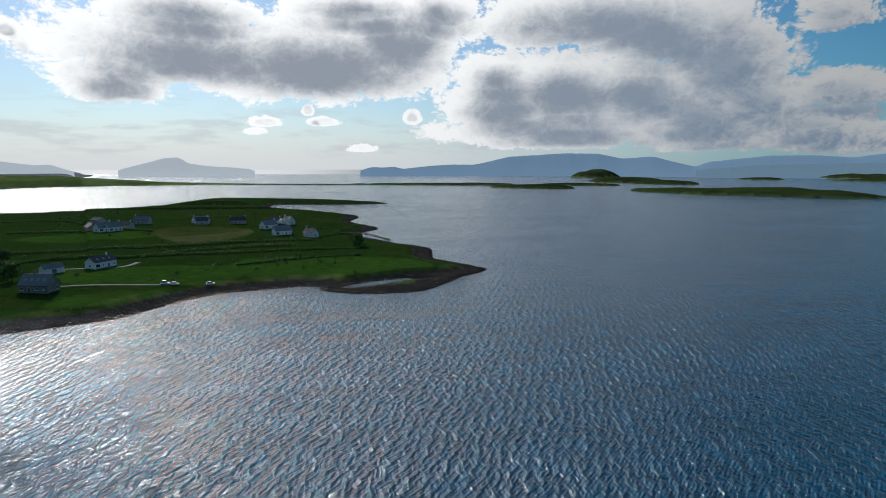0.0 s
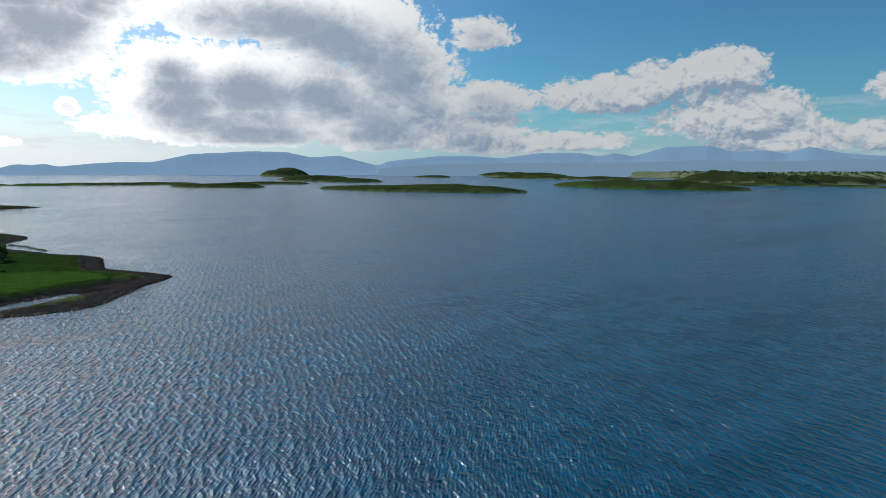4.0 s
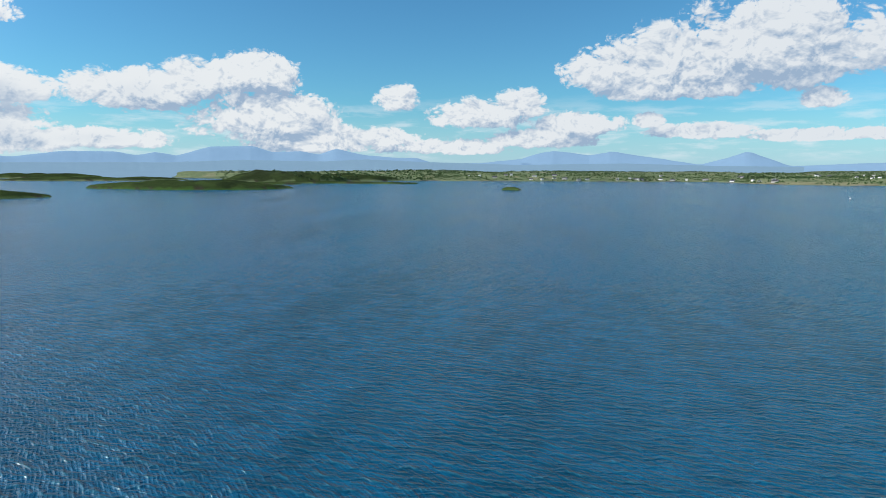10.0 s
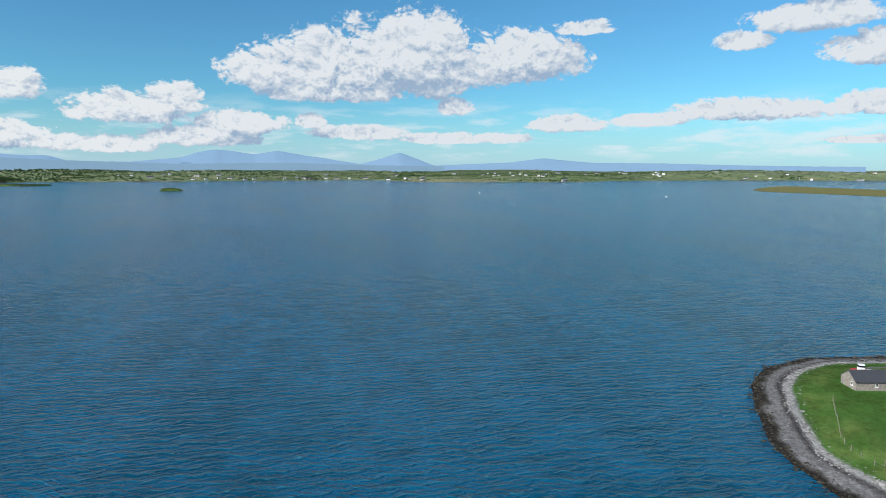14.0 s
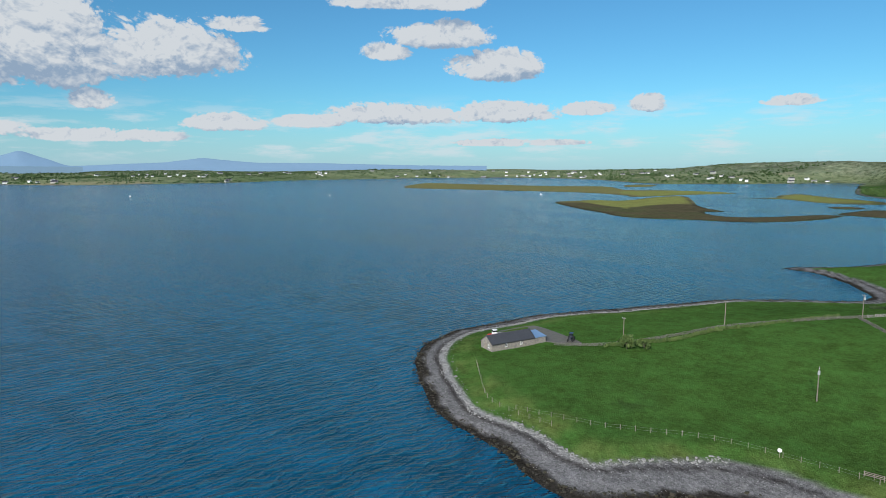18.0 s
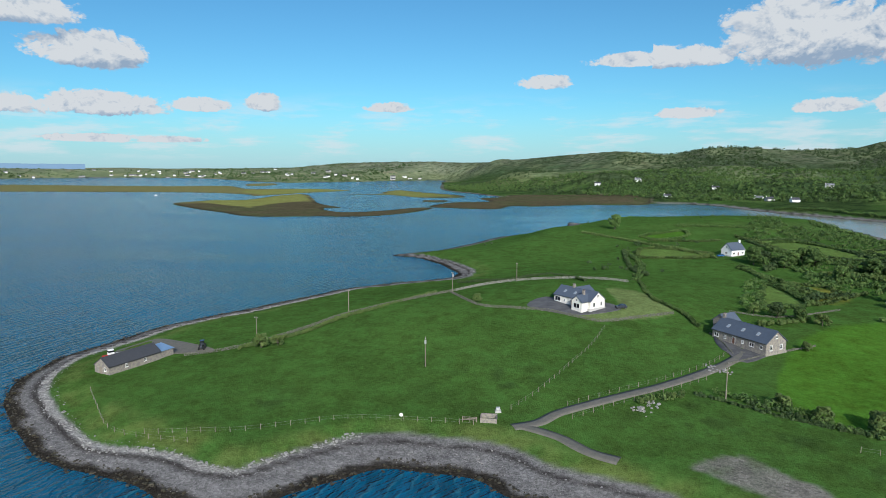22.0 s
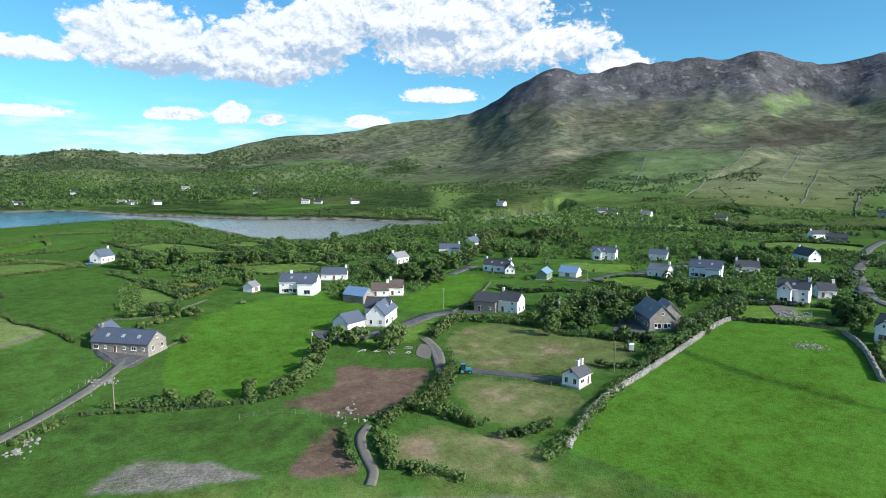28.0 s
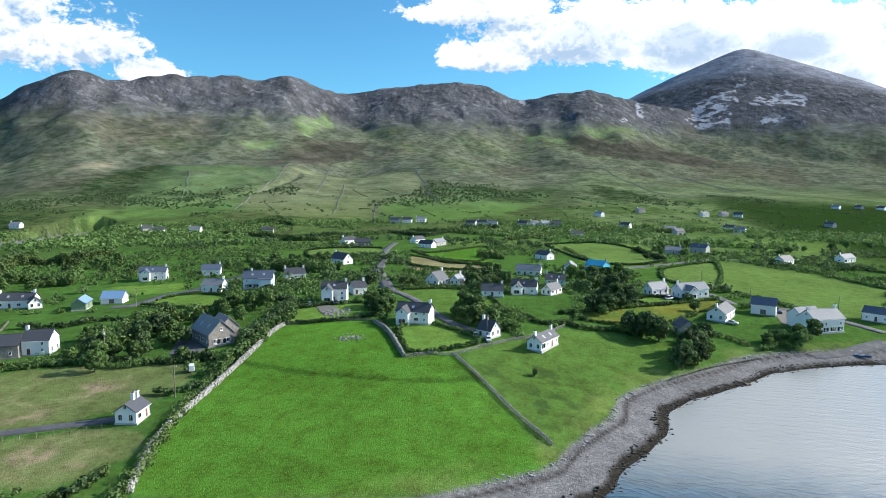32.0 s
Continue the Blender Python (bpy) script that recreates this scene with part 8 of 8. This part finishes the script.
# far houses across the water, along the hill foot and on the farmland
FAR_MASTER = []
for wall_, roof_ in (("w", "d"), ("w", "g"), ("g", "d")):
    root = thing("house", 900, -1500, 20, 0, f"far {WALL_WORDS[wall_]} house with a {ROOF_WORDS[roof_]}", "house", "far houses")
    wing(root, 13.0, 7.5, 3.6, wall_, roof_, chimneys=(-1,), depth=6)
    for xx in (-4, 0, 4):
        window(root, "wide", xx, -3.78, 1.6, 0), window(root, "wide", xx, 3.78, 1.6, 180)
    FAR_MASTER.append(root)


FARM_MASTER = []
for wall_, roof_, size_ in (("w", "d", (14.0, 7.5, 3.8)), ("w", "g", (10.0, 7.0, 5.2)), ("g", "d", (20.0, 10.0, 4.6))):
    root = thing("farmhouse" if wall_ == "w" else "barn", 3000, -600, 20, 0, f"distant {WALL_WORDS[wall_]} farm building with a {ROOF_WORDS[roof_]}", "house", "distant farms")
    rise_ = size_[1] / 2 * math.tan(radians(36))
    ring_ = lambda x: [(x, -size_[1] / 2, -4), (x, size_[1] / 2, -4), (x, size_[1] / 2, size_[2]), (x, 0, size_[2] + rise_), (x, -size_[1] / 2, size_[2])]
    part("wall", Shape().loft([ring_(size_[0] / 2), ring_(-size_[0] / 2)]), M[WALL[wall_]], root)
    w_, l_ = size_[1] / 2 + 0.4, size_[0] / 2 + 0.3
    top_ = size_[2] + rise_ + 0.15
    part("roof", Shape().slab((-l_, -w_, size_[2]), (l_, -w_, size_[2]), (l_, 0, top_), (-l_, 0, top_), 0.15).slab((-l_, 0, top_), (l_, 0, top_), (l_, w_, size_[2]), (-l_, w_, size_[2]), 0.15), M[ROOF[roof_]], root)
    part("chimney", Shape().box((size_[0] / 2 - 0.6, 0, top_ + 0.3), (0.8, 0.8, 1.6)), M[WALL[wall_]], root)
    FARM_MASTER.append(root)


def far_house(heading_, r, k, scale=1.0, masters=FAR_MASTER):
    x, y = -r * math.sin(radians(heading_)), r * math.cos(radians(heading_))
    z = ground_at(x, y)[0]
    if z < 1.5:
        return
    m = pose(x, y, z + 0.4, 0, 0, heading_ + rng.uniform(-50, 50))
    ob = copy_thing(masters[k % 3], m)
    ob.scale = (scale,) * 3


# heading and distance
HILL_FOOT = [(178.3, 1187), (171.2, 1156), (170.4, 1124), (168.6, 1101), (156.3, 1048), (155.2, 1019), (151.9, 1012), (138.4, 893), (129.4, 805), (128.5, 790),
             (125.6, 786), (119.6, 759), (184.2, 1378), (180.8, 1399), (108.2, 829), (107.1, 828), (105.8, 834), (101.1, 806), (100.1, 807), (99.2, 800),
             (96.4, 811), (95.4, 815), (94.4, 817), (93.4, 819), (91.6, 690), (89.6, 927), (86.1, 1010), (87.3, 825), (80.9, 1004), (79.4, 1022), (78.3, 1023),
             (71.4, 1272), (69.9, 1296), (68.5, 1302), (83.6, 811), (82.9, 773), (78.9, 852), (78.1, 833), (71.7, 963)]
FARMLAND = [(255.7, 3131), (253.4, 3165), (251.0, 2901), (245.8, 3741), (243.1, 3678), (236.2, 3751), (234.4, 3836), (232.4, 3893), (229.3, 3883), (226.2, 4037),
            (225.2, 3981), (224.4, 3974), (223.1, 3953), (221.5, 3837), (220.5, 3796), (219.5, 3638), (217.9, 3818), (215.9, 3620), (214.1, 3681), (212.3, 3218),
            (209.9, 3289), (207.9, 2988), (206.0, 2690), (202.8, 2743), (201.2, 2833), (288.7, 3133), (287.3, 2931), (284.0, 2866), (283.0, 2855), (281.0, 2920), (279.0, 2924),
            (276.4, 2957), (274.4, 2981), (272.8, 3056), (270.7, 3046), (269.2, 3059), (267.1, 2992), (265.6, 2950), (264.0, 2768), (260.9, 3601), (257.4, 3547), (249.3, 3497)]
for k, (a, r) in enumerate(HILL_FOOT):
    far_house(a, r, k, 1.0)
for k, (a, r) in enumerate(FARMLAND):
    far_house(a, r, k, 1.15, FARM_MASTER)
# farms in loose clusters over the low land across the bay
for k in range(100):
    middle = FARMLAND[k % len(FARMLAND)]
    far_house(middle[0] + rng.normal(0, 1.6), float(np.clip(middle[1] + rng.normal(0, 160), 2450, 4400)), k, rng.uniform(0.9, 1.4), FARM_MASTER)
for k, (a, r) in enumerate([(257.0, 3200), (243.5, 3600), (222.0, 3700)]):
    FARM_MASTER[k].matrix_world = pose(-r * math.sin(radians(a)), r * math.cos(radians(a)), float(ground_at(-r * math.sin(radians(a)), r * math.cos(radians(a)))[0]) + 0.4, 0, 0, a)
for k, (a, r) in enumerate([(174.5, 1300), (166.3, 1220), (160.5, 1190)]):
    FAR_MASTER[k].matrix_world = pose(-r * math.sin(radians(a)), r * math.cos(radians(a)), float(ground_at(-r * math.sin(radians(a)), r * math.cos(radians(a)))[0]) + 0.4, 0, 0, a)
